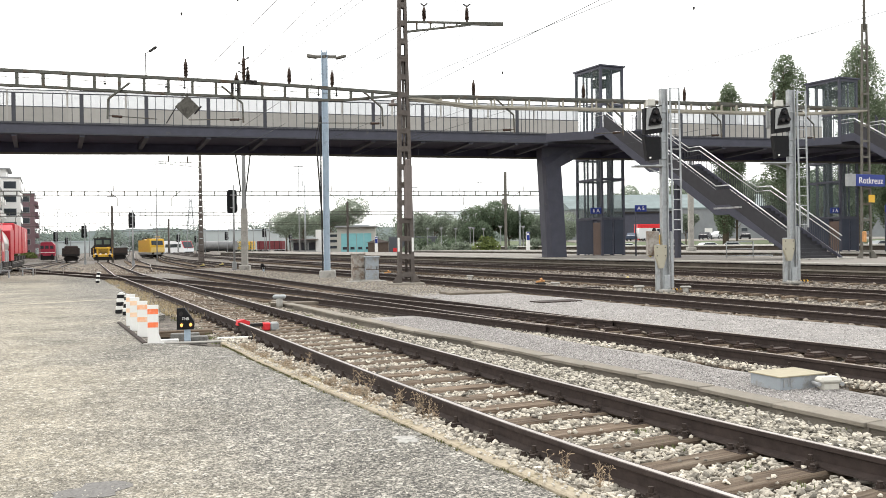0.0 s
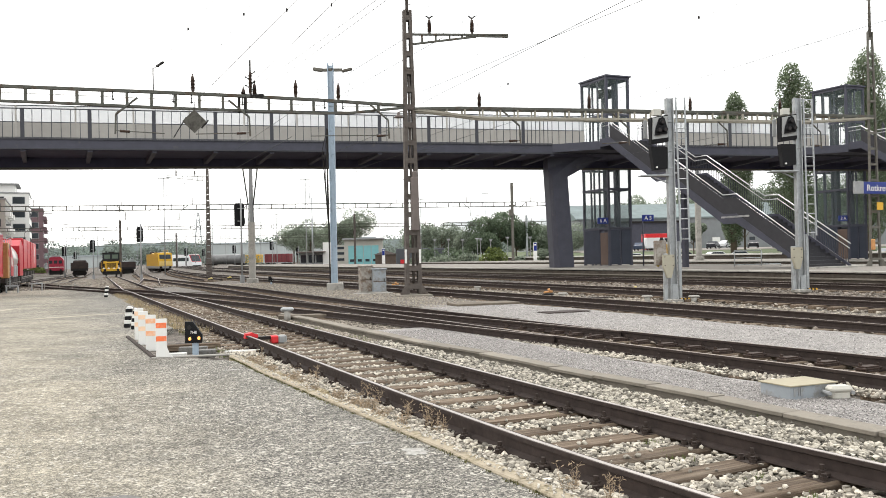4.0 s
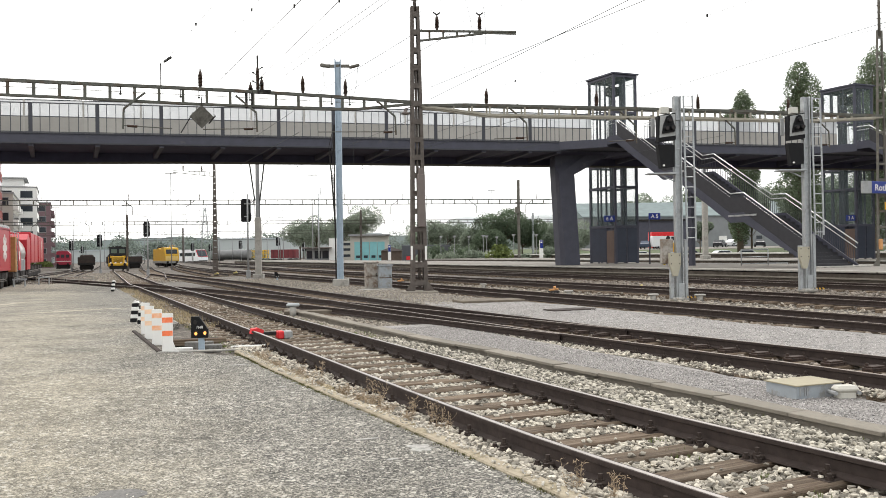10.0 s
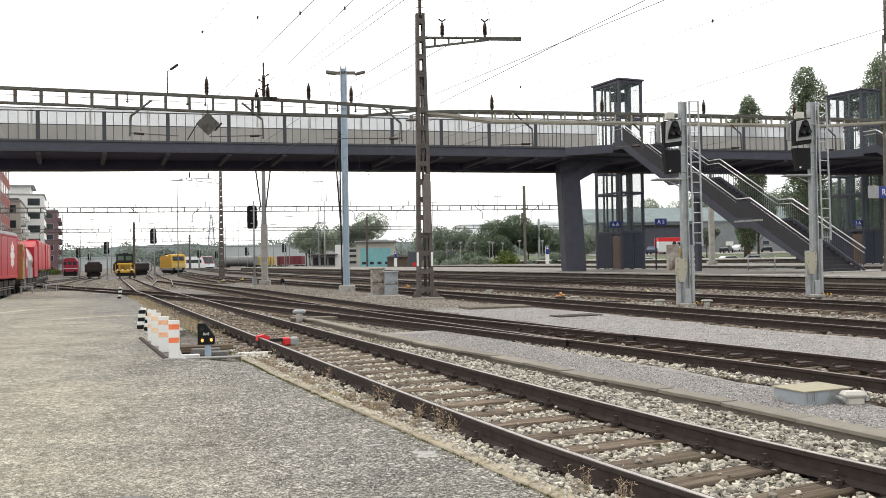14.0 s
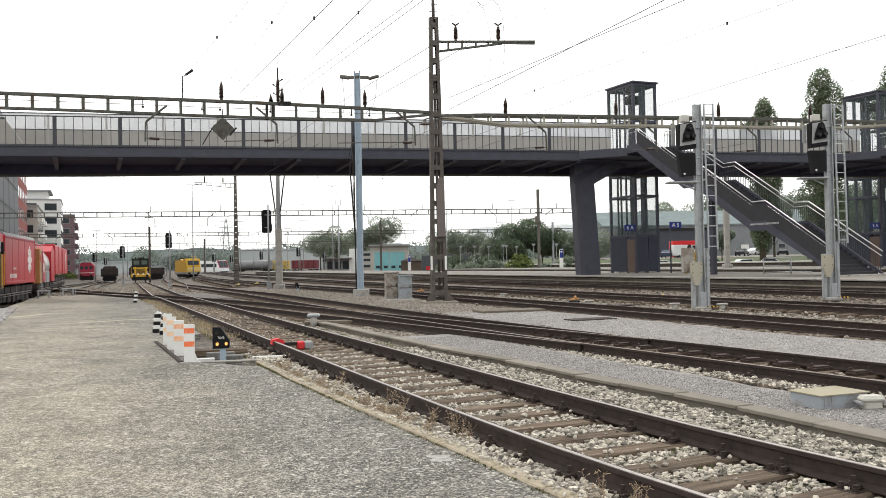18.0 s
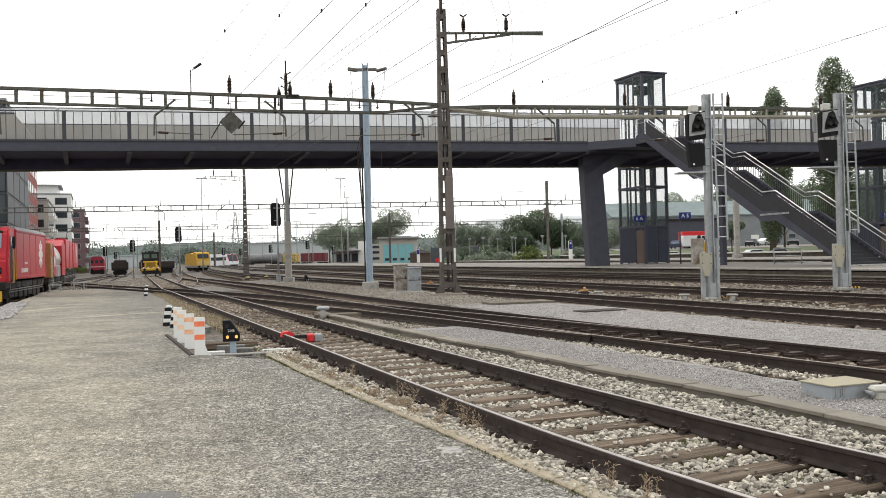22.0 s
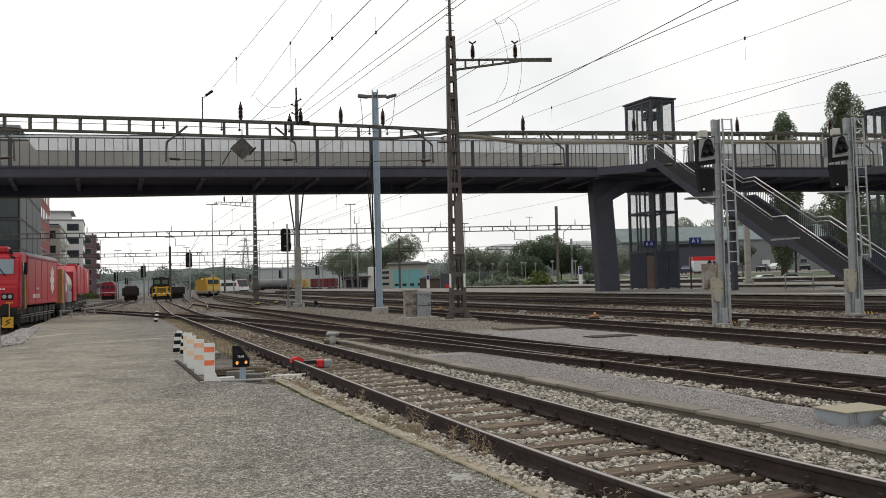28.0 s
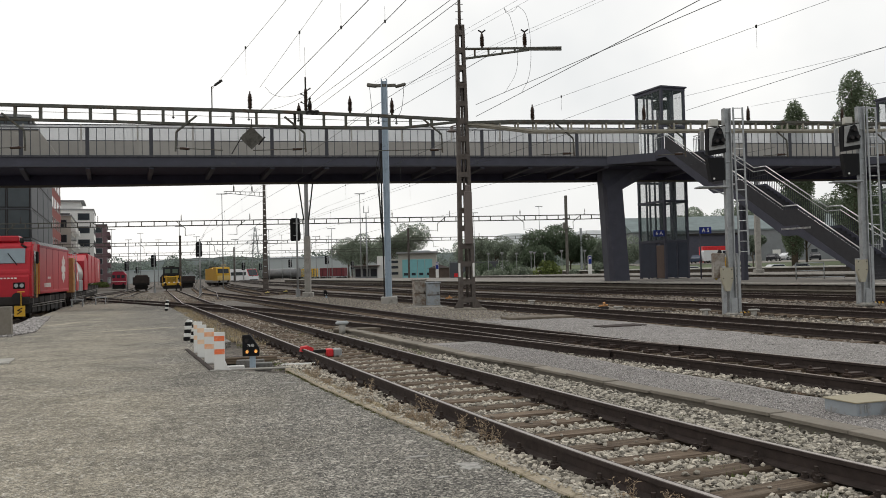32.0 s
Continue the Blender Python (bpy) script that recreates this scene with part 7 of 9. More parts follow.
    box(bm, (1.405, 6.1, 2.25), (0.03, 0.18, 2.28), bevel=0.01)
    box(bm, (1.405, 1.35, 1.18), (0.03, 9.6, 0.14), bevel=0.01)
    part("container_frame", bm, M_RED, top)
    for k in range(11):
        bm = B()
        prism(bm, [(-1.42, 3.36), (1.42, 3.36), (1.3, 3.52), (-1.3, 3.52)], "y", -3.4 + k * 0.88, -2.62 + k * 0.88)
        part("roof_panel", bm, M_GREY, top)
    for y in (-1.4, 0.55, 2.5):
        bm = B()
        box(bm, (1.404, y, 2.2), (0.012, 0.03, 2.1))
        part("door_seam", bm, M_WINERED, top)
    bm = B()
    box(bm, (1.41, 1.35, 3.3), (0.05, 9.7, 0.1), bevel=0.015)
    part("top_rail", bm, M_WINERED, top)
    bm = B()
    rod(bm, (1.406, 4.2, 2.3), (1.412, 4.2, 2.3), 0.42, 20)
    for k in range(8):
        a = math.pi * k / 4
        rod(bm, (1.406, 4.2 + 0.56 * math.cos(a), 2.3 + 0.56 * math.sin(a)), (1.414, 4.2 + 0.56 * math.cos(a), 2.3 + 0.56 * math.sin(a)), 0.17, 12)
    part("emblem", bm, M_MARK, top, "white round emblem")
    bm = B()
    for i in range(6):
        box(bm, (1.408, -2.0 + 0.34 * i, 1.5), (0.006, 0.24, 0.2))
    for i in range(3):
        box(bm, (1.408, -1.0 + 0.3 * i, 1.85), (0.006, 0.2, 0.1))
    part("lettering_bars", bm, M_MARK, top)
    underframe(top, -5.3, 6.3)
    bogie(top, -3.6)
    bogie(top, 4.6)
    taller(top)


M_YELLOWPALE = mat("faded_yellow_paint", (0.66, 0.47, 0.16), 0.5, var=0.15, scale=2)
M_YELLOWSIDE = mat("ochre_grimy_paint", (0.38, 0.20, 0.08), 0.6, var=0.25, scale=4)
build_cab_wagon()


def build_tank_wagon(line, s, label, shell, group, length=10.0, r=1.3, red_end=True, z=RZ):
    q, yaw = along(line, s, z=z)
    top = thing("tank_wagon", q, label, "tank wagon", group=group, yaw=yaw)
    h = length / 2
    bm = B()
    rod(bm, (0, -h + 0.9, 2.3), (0, h - 0.6, 2.3), r, 24)
    rod(bm, (0, -h + 0.55, 2.3), (0, -h + 0.9, 2.3), r * 0.72, 24, r2=r)
    rod(bm, (0, h - 0.6, 2.3), (0, h - 0.25, 2.3), r, 24, r2=r * 0.72)
    part("tank", bm, shell, top)
    for y in (-h * 0.5, 0, h * 0.5):
        bm = B()
        box(bm, (0, y, 1.15), (2.3, 0.25, 0.55))
        part("saddle", bm, M_UNDER, top)
    bm = B()
    box(bm, (0, 0, 3.66), (0.9, length * 0.6, 0.06))
    part("roof_walk", bm, M_GREY, top)
    if red_end:
        bm = B()
        prism(bm, [(h - 2.6, 1.1), (h - 0.2, 1.1), (h - 0.2, 3.3), (h - 1.4, 3.75), (h - 2.6, 3.3)], "x", -1.38, 1.38)
        part("pump_house", bm, M_RED, top)
        bm = B()
        box(bm, (1.2, -h + 0.45, 2.2), (0.4, 0.9, 2.3), bevel=0.03)
        part("equipment_locker", bm, M_YELLOWSIDE, top)
        bm = B()
        rod(bm, (1.35, -h + 0.6, 2.7), (1.42, -h + 0.6, 2.7), 0.3, 14)
        part("hose_reel", bm, M_RED, top)
        bm = B()
        for k in range(5):
            box(bm, (1.32, -h + 1.35, 0.5 + 0.32 * k), (0.12, 0.5, 0.04))
        for y in (-h + 1.1, -h + 1.6):
            bar(bm, (1.36, y, 0.4), (1.36, y, 3.3), 0.04, 0.04)
        part("ladder", bm, M_GALV, top)
        bm = B()
        prism(bm, [(-h + 1.9, 1.15), (-h + 3.4, 1.15), (-h + 3.4, 2.2), (-h + 1.9, 3.2)], "x", 1.3, 1.38)
        part("side_panel", bm, M_RED, top)
        bm = B()
        rod(bm, (1.385, -h + 2.4, 2.1), (1.395, -h + 2.4, 2.1), 0.34, 16)
        part("emblem", bm, M_MARK, top, "white round emblem")
        for e in (-1, 1):
            bm = B()
            rod(bm, (0.9 * e, -h * 0.6, 3.75), (0.9 * e, h * 0.45, 3.75), 0.025, 6)
            for k in range(5):
                y = -h * 0.6 + k * h * 0.26
                rod(bm, (0.9 * e, y, 3.3), (0.9 * e, y, 3.75), 0.02, 6)
            part("roof_rail", bm, M_GALV, top)
        for y in (-1.5, -0.4, 0.7):
            bm = B()
            box(bm, (1.25, y, 1.45), (0.25, 0.9, 0.8), bevel=0.03)
            part("locker", bm, M_GREY, top)
    underframe(top, -h, h)
    bogie(top, -h + 2)
    bogie(top, h - 2)
    if red_end:
        taller(top, 0.97)


build_tank_wagon(T0, 65.2, "silver tank wagon of the rescue train with red pump house", M_SILVER, "red rescue train")


def build_rescue_wagon():
    q, yaw = along(T0, 83.0, z=RZ)
    top = thing("rescue_wagon", q, "red rescue container wagon with white emblem", "rail vehicle", group="red rescue train", yaw=yaw)
    for y0, y1 in ((-11.0, -0.6), (0.1, 10.0)):
        bm = B()
        box(bm, (0, (y0 + y1) / 2, 2.24), (2.8, y1 - y0, 2.08), bevel=0.06)
        part("container", bm, M_RED, top)
    bm = B()
    rod(bm, (1.406, 6.5, 2.5), (1.412, 6.5, 2.5), 0.5, 18)
    box(bm, (1.41, 6.5, 1.95), (0.006, 0.4, 0.7))
    part("emblem", bm, M_MARK, top)
    for y in (-10.8, -5.8, -0.8, 0.3, 3.4, 9.8):
        bm = B()
        box(bm, (1.41, y, 2.24), (0.03, 0.12, 2.0), bevel=0.008)
        part("door_post", bm, M_RED, top)
    underframe(top, -11, 10)
    bogie(top, -9)
    bogie(top, 7.8)
    taller(top)


build_rescue_wagon()


M_CABPANE = mat("greenish_cab_glass", (0.11, 0.15, 0.12), 0.1, var=0.1)


def build_shunter(line, s):
    q, yaw = along(line, s, z=RZ)
    top = thing("yellow_shunter", q, "yellow and black shunting tractor with glazed cab", "rail vehicle", yaw=yaw)
    bm = B()
    box(bm, (0, -2.6, 0.95), (2.9, 0.5, 0.6), bevel=0.05)
    box(bm, (0, 0, 1.0), (2.9, 6.5, 0.35), bevel=0.03)
    part("frame", bm, M_YELLOW, top)
    bm = B()
    box(bm, (0, 0, 0.55), (2.6, 6.2, 0.55), bevel=0.03)
    part("skirt", bm, M_DARK, top)
    bm = B()
    box(bm, (0, -1.9, 1.75), (1.9, 1.4, 1.1), bevel=0.08)
    part("bonnet", bm, M_YELLOW, top)
    bm = B()
    for k in range(5):
        box(bm, (0, -2.62, 1.35 + 0.17 * k), (1.4, 0.05, 0.07))
    part("grille", bm, M_DARK, top)
    for x in (-1.1, -0.4, 0.4, 1.1):
        bm = B()
        rod(bm, (x, -2.87, 1.22), (x, -2.93, 1.22), 0.17, 12)
        part("headlight", bm, M_MARK, top)
    bm = B()
    box(bm, (0, 0.4, 2.2), (2.7, 2.4, 1.0), bevel=0.05)
    part("cab_body", bm, M_DARK, top)
    bm = B()
    box(bm, (0, 0.4, 3.15), (2.5, 2.2, 1.0), bevel=0.03)
    part("cab_glazing", bm, M_WINDOW, top)
    for x in (-1.22, 0.0, 1.22):
        bm = B()
        box(bm, (x, -0.72, 3.15), (0.12, 0.08, 1.0))
        part("cab_pillar", bm, M_DARK, top)
    for x in (-0.6, 0.6):
        bm = B()
        box(bm, (x, -0.73, 3.12), (0.86, 0.05, 0.66), bevel=0.02)
        part("cab_pane", bm, M_CABPANE, top, "greenish cab pane")
        bm = B()
        box(bm, (x * 1.5, -1.0, 2.2), (0.5, 0.08, 0.35), bevel=0.02)
        part("cab_stripe", bm, M_YELLOW, top)
    bm = B()
    rod(bm, (-0.7, 0, 3.76), (-0.7, 0, 4.0), 0.09, 8)
    rod(bm, (0.5, 0.4, 3.76), (0.5, 0.4, 4.25), 0.03, 6)
    box(bm, (0.1, 0.8, 3.86), (0.9, 0.6, 0.18), bevel=0.03)
    part("roof_fittings", bm, M_DARK, top)
    bm = B()
    box(bm, (0, 0.4, 3.7), (2.8, 2.6, 0.14), bevel=0.03)
    part("roof", bm, M_DARK, top)
    for x in (-0.95, 0.95):
        bm = B()
        rod(bm, (x, -2.8, 1.0), (x, -3.3, 1.0), 0.2, 14)
        part("buffer", bm, M_DARK, top)
    bm = B()
    for x in (-1.4, 1.4):
        rod(bm, (x, -2.7, 1.2), (x, -2.7, 2.2), 0.03, 6)
        rod(bm, (x, -2.7, 2.2), (x, -1.0, 2.2), 0.03, 6)
    part("handrail", bm, M_YELLOW, top)
    bogie(top, 0, gap=3.2)


build_shunter(T1, 147.0)


def build_open_wagon(q, yaw, label, load):
    top = thing("flat_wagon", q, label, "freight wagon", group="dark freight wagons", yaw=yaw)
    bm = B()
    box(bm, (0, 0, 1.1), (2.7, 12, 0.4), bevel=0.03)
    part("floor", bm, M_DARK, top)
    for x in (-1.32, 1.32):
        bm = B()
        box(bm, (x, 0, 1.75), (0.08, 12, 0.9), bevel=0.02)
        part("side_wall", bm, M_RUSTWAGON, top)
    for y in (-5.96, 5.96):
        bm = B()
        box(bm, (0, y, 1.8), (2.7, 0.08, 1.0), bevel=0.02)
        part("end_wall", bm, M_RUSTWAGON, top)
    bm = B()
    box(bm, (0, 0, 0.55), (2.0, 11.2, 0.8))
    part("brake_gear", bm, M_DARK, top)
    for x in (-0.88, 0.88):
        bm = B()
        rod(bm, (x, -6.0, 1.0), (x, -6.6, 1.0), 0.2, 12)
        part("buffer", bm, M_DARK, top)
    if load:
        bm = B()
        box(bm, (0, 2.0, 2.3), (2.2, 5, 0.8), bevel=0.2)
        part("load", bm, M_RUSTWAGON, top)
    bogie(top, -4.2)
    bogie(top, 4.2)


M_RUSTWAGON = mat("rusty_dark_wagon", (0.045, 0.034, 0.030), 0.8, var=0.35, scale=1.5)
YF = YAW + radians(-2)
build_open_wagon(Vector((-54.0, 152.0, -0.6)), YF, "dark rusty open wagon with load", True)
build_open_wagon(Vector((-52.0, 172.0, -0.6)), YF, "dark rusty flat wagon beside the shunter", False)
build_open_wagon(Vector((-58.9, 181.0, -0.6)), YF, "dark rusty open wagon behind the shunter", True)


def build_red_loco():
    top = thing("red_locomotive", (-65.6, 172.0, -0.62), "small dull red locomotive with end windows", "rail vehicle", yaw=YF)
    bm = B()
    prism(bm, [(-1.4, 0.9), (1.4, 0.9), (1.4, 2.9), (0.9, 3.5), (-0.9, 3.5), (-1.4, 2.9)], "y", -4, 4)
    part("body", bm, M_WINERED, top)
    bm = B()
    box(bm, (0, -4.0, 1.55), (2.8, 0.05, 0.12))
    part("stripe", bm, M_MARK, top)
    for x in (-0.85, 0, 0.85):
        bm = B()
        box(bm, (x, -4.0, 2.55), (0.6, 0.06, 0.6), bevel=0.02)
        part("end_window", bm, M_WINDOW, top)
    for x in (-0.9, 0.9):
        bm = B()
        rod(bm, (x, -4.0, 1.0), (x, -4.5, 1.0), 0.2, 12)
        part("buffer", bm, M_DARK, top)
    bm = B()
    box(bm, (0, -0.5, 3.65), (1.6, 4.5, 0.25), bevel=0.05)
    part("roof_gear", bm, M_GREY, top)
    bm = B()
    box(bm, (0, 0, 0.55), (2.5, 7.6, 0.85))
    part("running_gear", bm, M_DARK, top)
    bm = B()
    for x in (-0.7, 0.7):
        rod(bm, (x, -2, 3.7), (0, 0, 4.3), 0.04, 5)
    part("pantograph", bm, M_DARK, top)
    bogie(top, 0, gap=3.5)


build_red_loco()


def build_yellow_machine():
    top = thing("track_machine", (-40.5, 152.0, -0.22), "yellow on-track maintenance machine", "rail vehicle", yaw=radians(27))
    bm = B()
    box(bm, (0, 0, 1.0), (2.8, 12, 0.5), bevel=0.05)
    part("frame", bm, M_GREY, top)
    bm = B()
    prism(bm, [(-6, 1.2), (-6, 2.4), (-5.4, 3.9), (-2.6, 4.0), (-2.4, 1.2)], "x", -1.4, 1.4)
    part("cab", bm, M_YELLOW, top)
    bm = B()
    box(bm, (1.41, -4.2, 3.1), (0.04, 2.0, 0.8), bevel=0.02)
    box(bm, (0, -5.72, 3.1), (2.2, 0.25, 0.9), rx=-0.38)
    part("cab_window", bm, M_WINDOW, top)
    bm = B()
    prism(bm, [(-2.2, 1.2), (-2.2, 3.6), (0.5, 3.9), (2.0, 3.7), (5.8, 3.7), (5.8, 1.2)], "x", -1.3, 1.3)
    part("engine_house", bm, M_YELLOW, top)
    for k in range(4):
        bm = B()
        box(bm, (1.31, -1.4 + 1.7 * k, 2.1), (0.04, 1.2, 1.1), bevel=0.02)
        part("access_panel", bm, M_DARK if k % 2 else M_YELLOWSIDE, top)
    bm = B()
    box(bm, (0, -6.03, 1.75), (2.5, 0.06, 0.9), bevel=0.03)
    part("front_panel", bm, M_YELLOWPALE, top, "pale yellow front panel")
    bm = B()
    box(bm, (1.42, -4.0, 1.75), (0.05, 3.0, 0.9), bevel=0.03)
    part("side_panel", bm, M_YELLOWSIDE, top)
    bm = B()
    for y in (-1.6, 0.0, 1.6):
        box(bm, (0, y, 0.55), (2.5, 1.2, 0.8), bevel=0.05)
    part("working_gear", bm, M_DARK, top)
    for x in (-0.9, 0.9):
        bm = B()
        rod(bm, (x, -6.0, 1.0), (x, -6.5, 1.0), 0.2, 12)
        part("buffer", bm, M_DARK, top)
    bm = B()
    for y in (-2.0, -0.6, 0.8, 2.2):
        rod(bm, (1.35, y, 3.7), (1.35, y, 4.5), 0.03, 6)
    rod(bm, (1.35, -2.0, 4.5), (1.35, 2.2, 4.5), 0.03, 6)
    part("roof_rail", bm, M_YELLOW, top)
    bm = B()
    box(bm, (0, 3.2, 3.9), (1.6, 2.4, 0.6), bevel=0.05)
    part("cooler", bm, M_DARK, top)
    bogie(top, -4)
    bogie(top, 4)
    top.scale = (0.84, 0.84, 0.84)


build_yellow_machine()


def build_commuter_train():
    top = thing("commuter_train", (-53.6, 240.0, -0.5), "white commuter train with dark windows and red doors", "train", yaw=radians(31))
    for k in range(2):
        y = k * 18.0
        bm = B()
        if k == 0:
            prism(bm, [(y, 0.9), (y + 0.2, 1.8), (y + 2.6, 3.9), (y + 17.6, 4.0), (y + 17.6, 0.6), (y + 0.4, 0.6)], "x", -1.4, 1.4)
        else:
            box(bm, (0, y + 8.8, 2.3), (2.8, 17.6, 3.4), bevel=0.15)
        part("car_body", bm, M_TRAINWHITE, top)
        for x in (-1.41, 1.41):
            bm = B()
            box(bm, (x, y + 9.8, 2.55), (0.03, 14.0, 0.95), bevel=0.01)
            part("window_band", bm, M_WINDOW, top)
            for dy in (5.0, 13.5):
                bm = B()
                box(bm, (x * 1.01, y + dy, 1.95), (0.03, 1.3, 2.2), bevel=0.01)
                part("door", bm, M_GREY, top)
        bm = B()
        box(bm, (0, y + 9, 0.55), (2.6, 16, 0.6))
        part("skirt", bm, M_DARK, top)
    bm = B()
    prism(bm, [(0.28, 2.0), (0.4, 2.0), (2.2, 3.62), (2.1, 3.7)], "x", -1.2, 1.2)
    part("windshield", bm, M_WINDOW, top)
    bm = B()
    prism(bm, [(0.25, 1.85), (0.5, 1.85), (2.5, 3.75), (2.36, 3.82)], "x", -1.36, 1.36)
    part("windshield_surround", bm, M_RED, top, "red band round the windshield")
    bm = B()
    box(bm, (0, 0.2, 0.75), (2.3, 0.4, 0.45), bevel=0.08)
    part("coupler_cover", bm, M_DARK, top)


build_commuter_train()


M_TANKDARK = mat("sooty_tank_shell", (0.19, 0.19, 0.19), 0.5, 0.2, var=0.25, scale=1)


def far_tank(x, y, shell, label):
    top = thing("tank_wagon", (x, y, -0.4), label, "tank wagon", group="distant tank wagons", yaw=radians(75))
    bm = B()
    rod(bm, (0, -6, 2.4), (0, 6, 2.4), 1.35, 16)
    part("tank", bm, shell, top)
    bm = B()
    box(bm, (0, 0, 0.9), (2.4, 13, 0.35))
    part("underframe", bm, M_DARK, top)
    bogie(top, -4.5)
    bogie(top, 4.5)


far_tank(-50, 262, M_TANKDARK, "distant dark grey tank wagon")
far_tank(-63, 259, M_TANKDARK, "distant dark grey tank wagon")


M_FARRED = mat("dull_brown_red_wagon", (0.15, 0.035, 0.04), 0.7, var=0.2, scale=1)


def far_box(x, y, m, label, long=12.0):
    top = thing("box_wagon", (x, y, -0.4), label, "freight wagon", group="distant box wagons", yaw=radians(75))
    bm = B()
    box(bm, (0, 0, 2.3), (2.7, long, 2.6), bevel=0.06)
    part("body", bm, m, top)
    for k in range(5):
        bm = B()
        box(bm, (1.37, long * (-0.4 + 0.2 * k), 2.3), (0.04, 0.12, 2.5))
        box(bm, (-1.37, long * (-0.4 + 0.2 * k), 2.3), (0.04, 0.12, 2.5))
        part("wall_post", bm, M_DARK, top)
    bogie(top, -long * 0.33)
    bogie(top, long * 0.33)


far_box(-34.0, 262, M_FARRED, "distant dark red box wagon", 8.0)
far_box(-43.5, 275, M_YELLOW, "distant yellow maintenance wagon", 5.0)

# buffer stop of concrete and grey bins beside the siding
plate("concrete_block", (-12.75, 24.55, -0.02), (0.5, 0.45, 0.86), M_DUCT, "upright concrete block at the head of the siding", "concrete block")
for x, y in ((-22.2, 51.5), (-22.6, 56.0)):
    top = thing("brake_shoe_stand", (x, y, -0.1), "grey metal brake shoe stand beside the rails", "stand", group="brake shoe stands", yaw=YAW)
    bm = B()
    box(bm, (0, 0, 0.45), (0.75, 0.35, 0.08), bevel=0.01)
    box(bm, (-0.3, 0, 0.24), (0.08, 0.35, 0.48), bevel=0.01)
    box(bm, (0.3, 0, 0.2), (0.08, 0.35, 0.4), bevel=0.01)
    part("frame", bm, M_GALV, top)
for k in range(4):
    top = thing("hurdle", P(64.0 + 0.4 * k, -1.3 + 0.95 * k, -0.1), "low white tube hurdle across the pavement end", "hurdle", group="white hurdles", yaw=BYAW)
    bm = B()
    for x in (-0.4, 0.4):
        rod(bm, (x, 0, 0), (x, 0, 0.5), 0.025, 6)
    rod(bm, (-0.4, 0, 0.5), (0.4, 0, 0.5), 0.025, 6)
    rod(bm, (-0.4, 0, 0.28), (0.4, 0, 0.28), 0.02, 6)
    part("tube_frame", bm, M_CONC, top)
# ---- buildings ----
M_DARKGLASS = mat("dark_green_facade_glass", (0.035, 0.045, 0.05), 0.12, var=0.3, scale=0.4, spec=0.4)
M_SLATE = mat("slate_grey_facade_panel", (0.07, 0.075, 0.083), 0.6, var=0.1, scale=0.5, rand=0.1)
M_BRICKRED = mat("russet_facade", (0.22, 0.055, 0.045), 0.75, var=0.15, scale=0.6)
M_BEIGE = mat("beige_render", (0.42, 0.405, 0.36), 0.85, var=0.08, scale=0.5)
M_PURPLE = mat("plum_facade", (0.165, 0.105, 0.115), 0.8, var=0.15, scale=0.6)
M_TURQ = mat("turquoise_painted_doors", (0.20, 0.44, 0.46), 0.55, var=0.08, scale=0.8)
# the far halls' haze is put into their pale wall colour
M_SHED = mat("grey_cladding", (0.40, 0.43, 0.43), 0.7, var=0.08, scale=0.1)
M_HALLROOF = mat("teal_grey_sheet_roof", (0.19, 0.225, 0.225), 0.95, var=0.2, scale=0.3, spec=0.05)
M_HALL = mat("blue_grey_cladding", (0.20, 0.21, 0.215), 0.6, var=0.15, scale=0.4)
# roof colour of the far halls, paled for haze as well
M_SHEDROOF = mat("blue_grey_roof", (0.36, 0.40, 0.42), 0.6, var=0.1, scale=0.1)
M_TANKWHITE = mat("white_storage_tank", (0.60, 0.62, 0.62), 0.6, var=0.05, scale=0.1)
M_HUT = mat("brown_hut_wood", (0.10, 0.075, 0.06), 0.85, var=0.2, scale=2)


def windows(top, w, h, d, floors, cols, face, material, frame_m, ww=0.6, hh=0.55, balcony=None, z0=0.0):
    """Rows of recessed-looking windows on a face: 'front' (-y) or 'side' (+x)."""
    fh = (h - z0) / floors
    L = w if face == "front" else d
    for f in range(floors):
        for c in range(cols):
            u = -L / 2 + L * (c + 0.5) / cols
            a, b = L / cols * ww, fh * hh
            z = z0 + fh * (f + 0.5)
            pos = (u, -d / 2 - 0.01, z) if face == "front" else (w / 2 + 0.01, u, z)
            size = (a, 0.06, b) if face == "front" else (0.06, a, b)
            bm = B()
            box(bm, pos, size)
            win = part("window", bm, frame_m, top)
            pos2 = (u, -d / 2 - 0.045, z) if face == "front" else (w / 2 + 0.045, u, z)
            size2 = (a - 0.2, 0.02, b - 0.2) if face == "front" else (0.02, a - 0.2, b - 0.2)
            bm = B()
            box(bm, pos2, size2)
            part("pane", bm, material, win)
            if balcony and c % 2 == 0:
                bm = B()
                pos3 = (u, -d / 2 - 0.6, z - fh * 0.36) if face == "front" else (w / 2 + 0.4, u, z - fh * 0.36)
                size3 = (a * 1.3, 1.2, 1.0) if face == "front" else (0.8, a * 1.3, 1.0)
                box(bm, pos3, size3)
                part("balcony", bm, balcony, top)


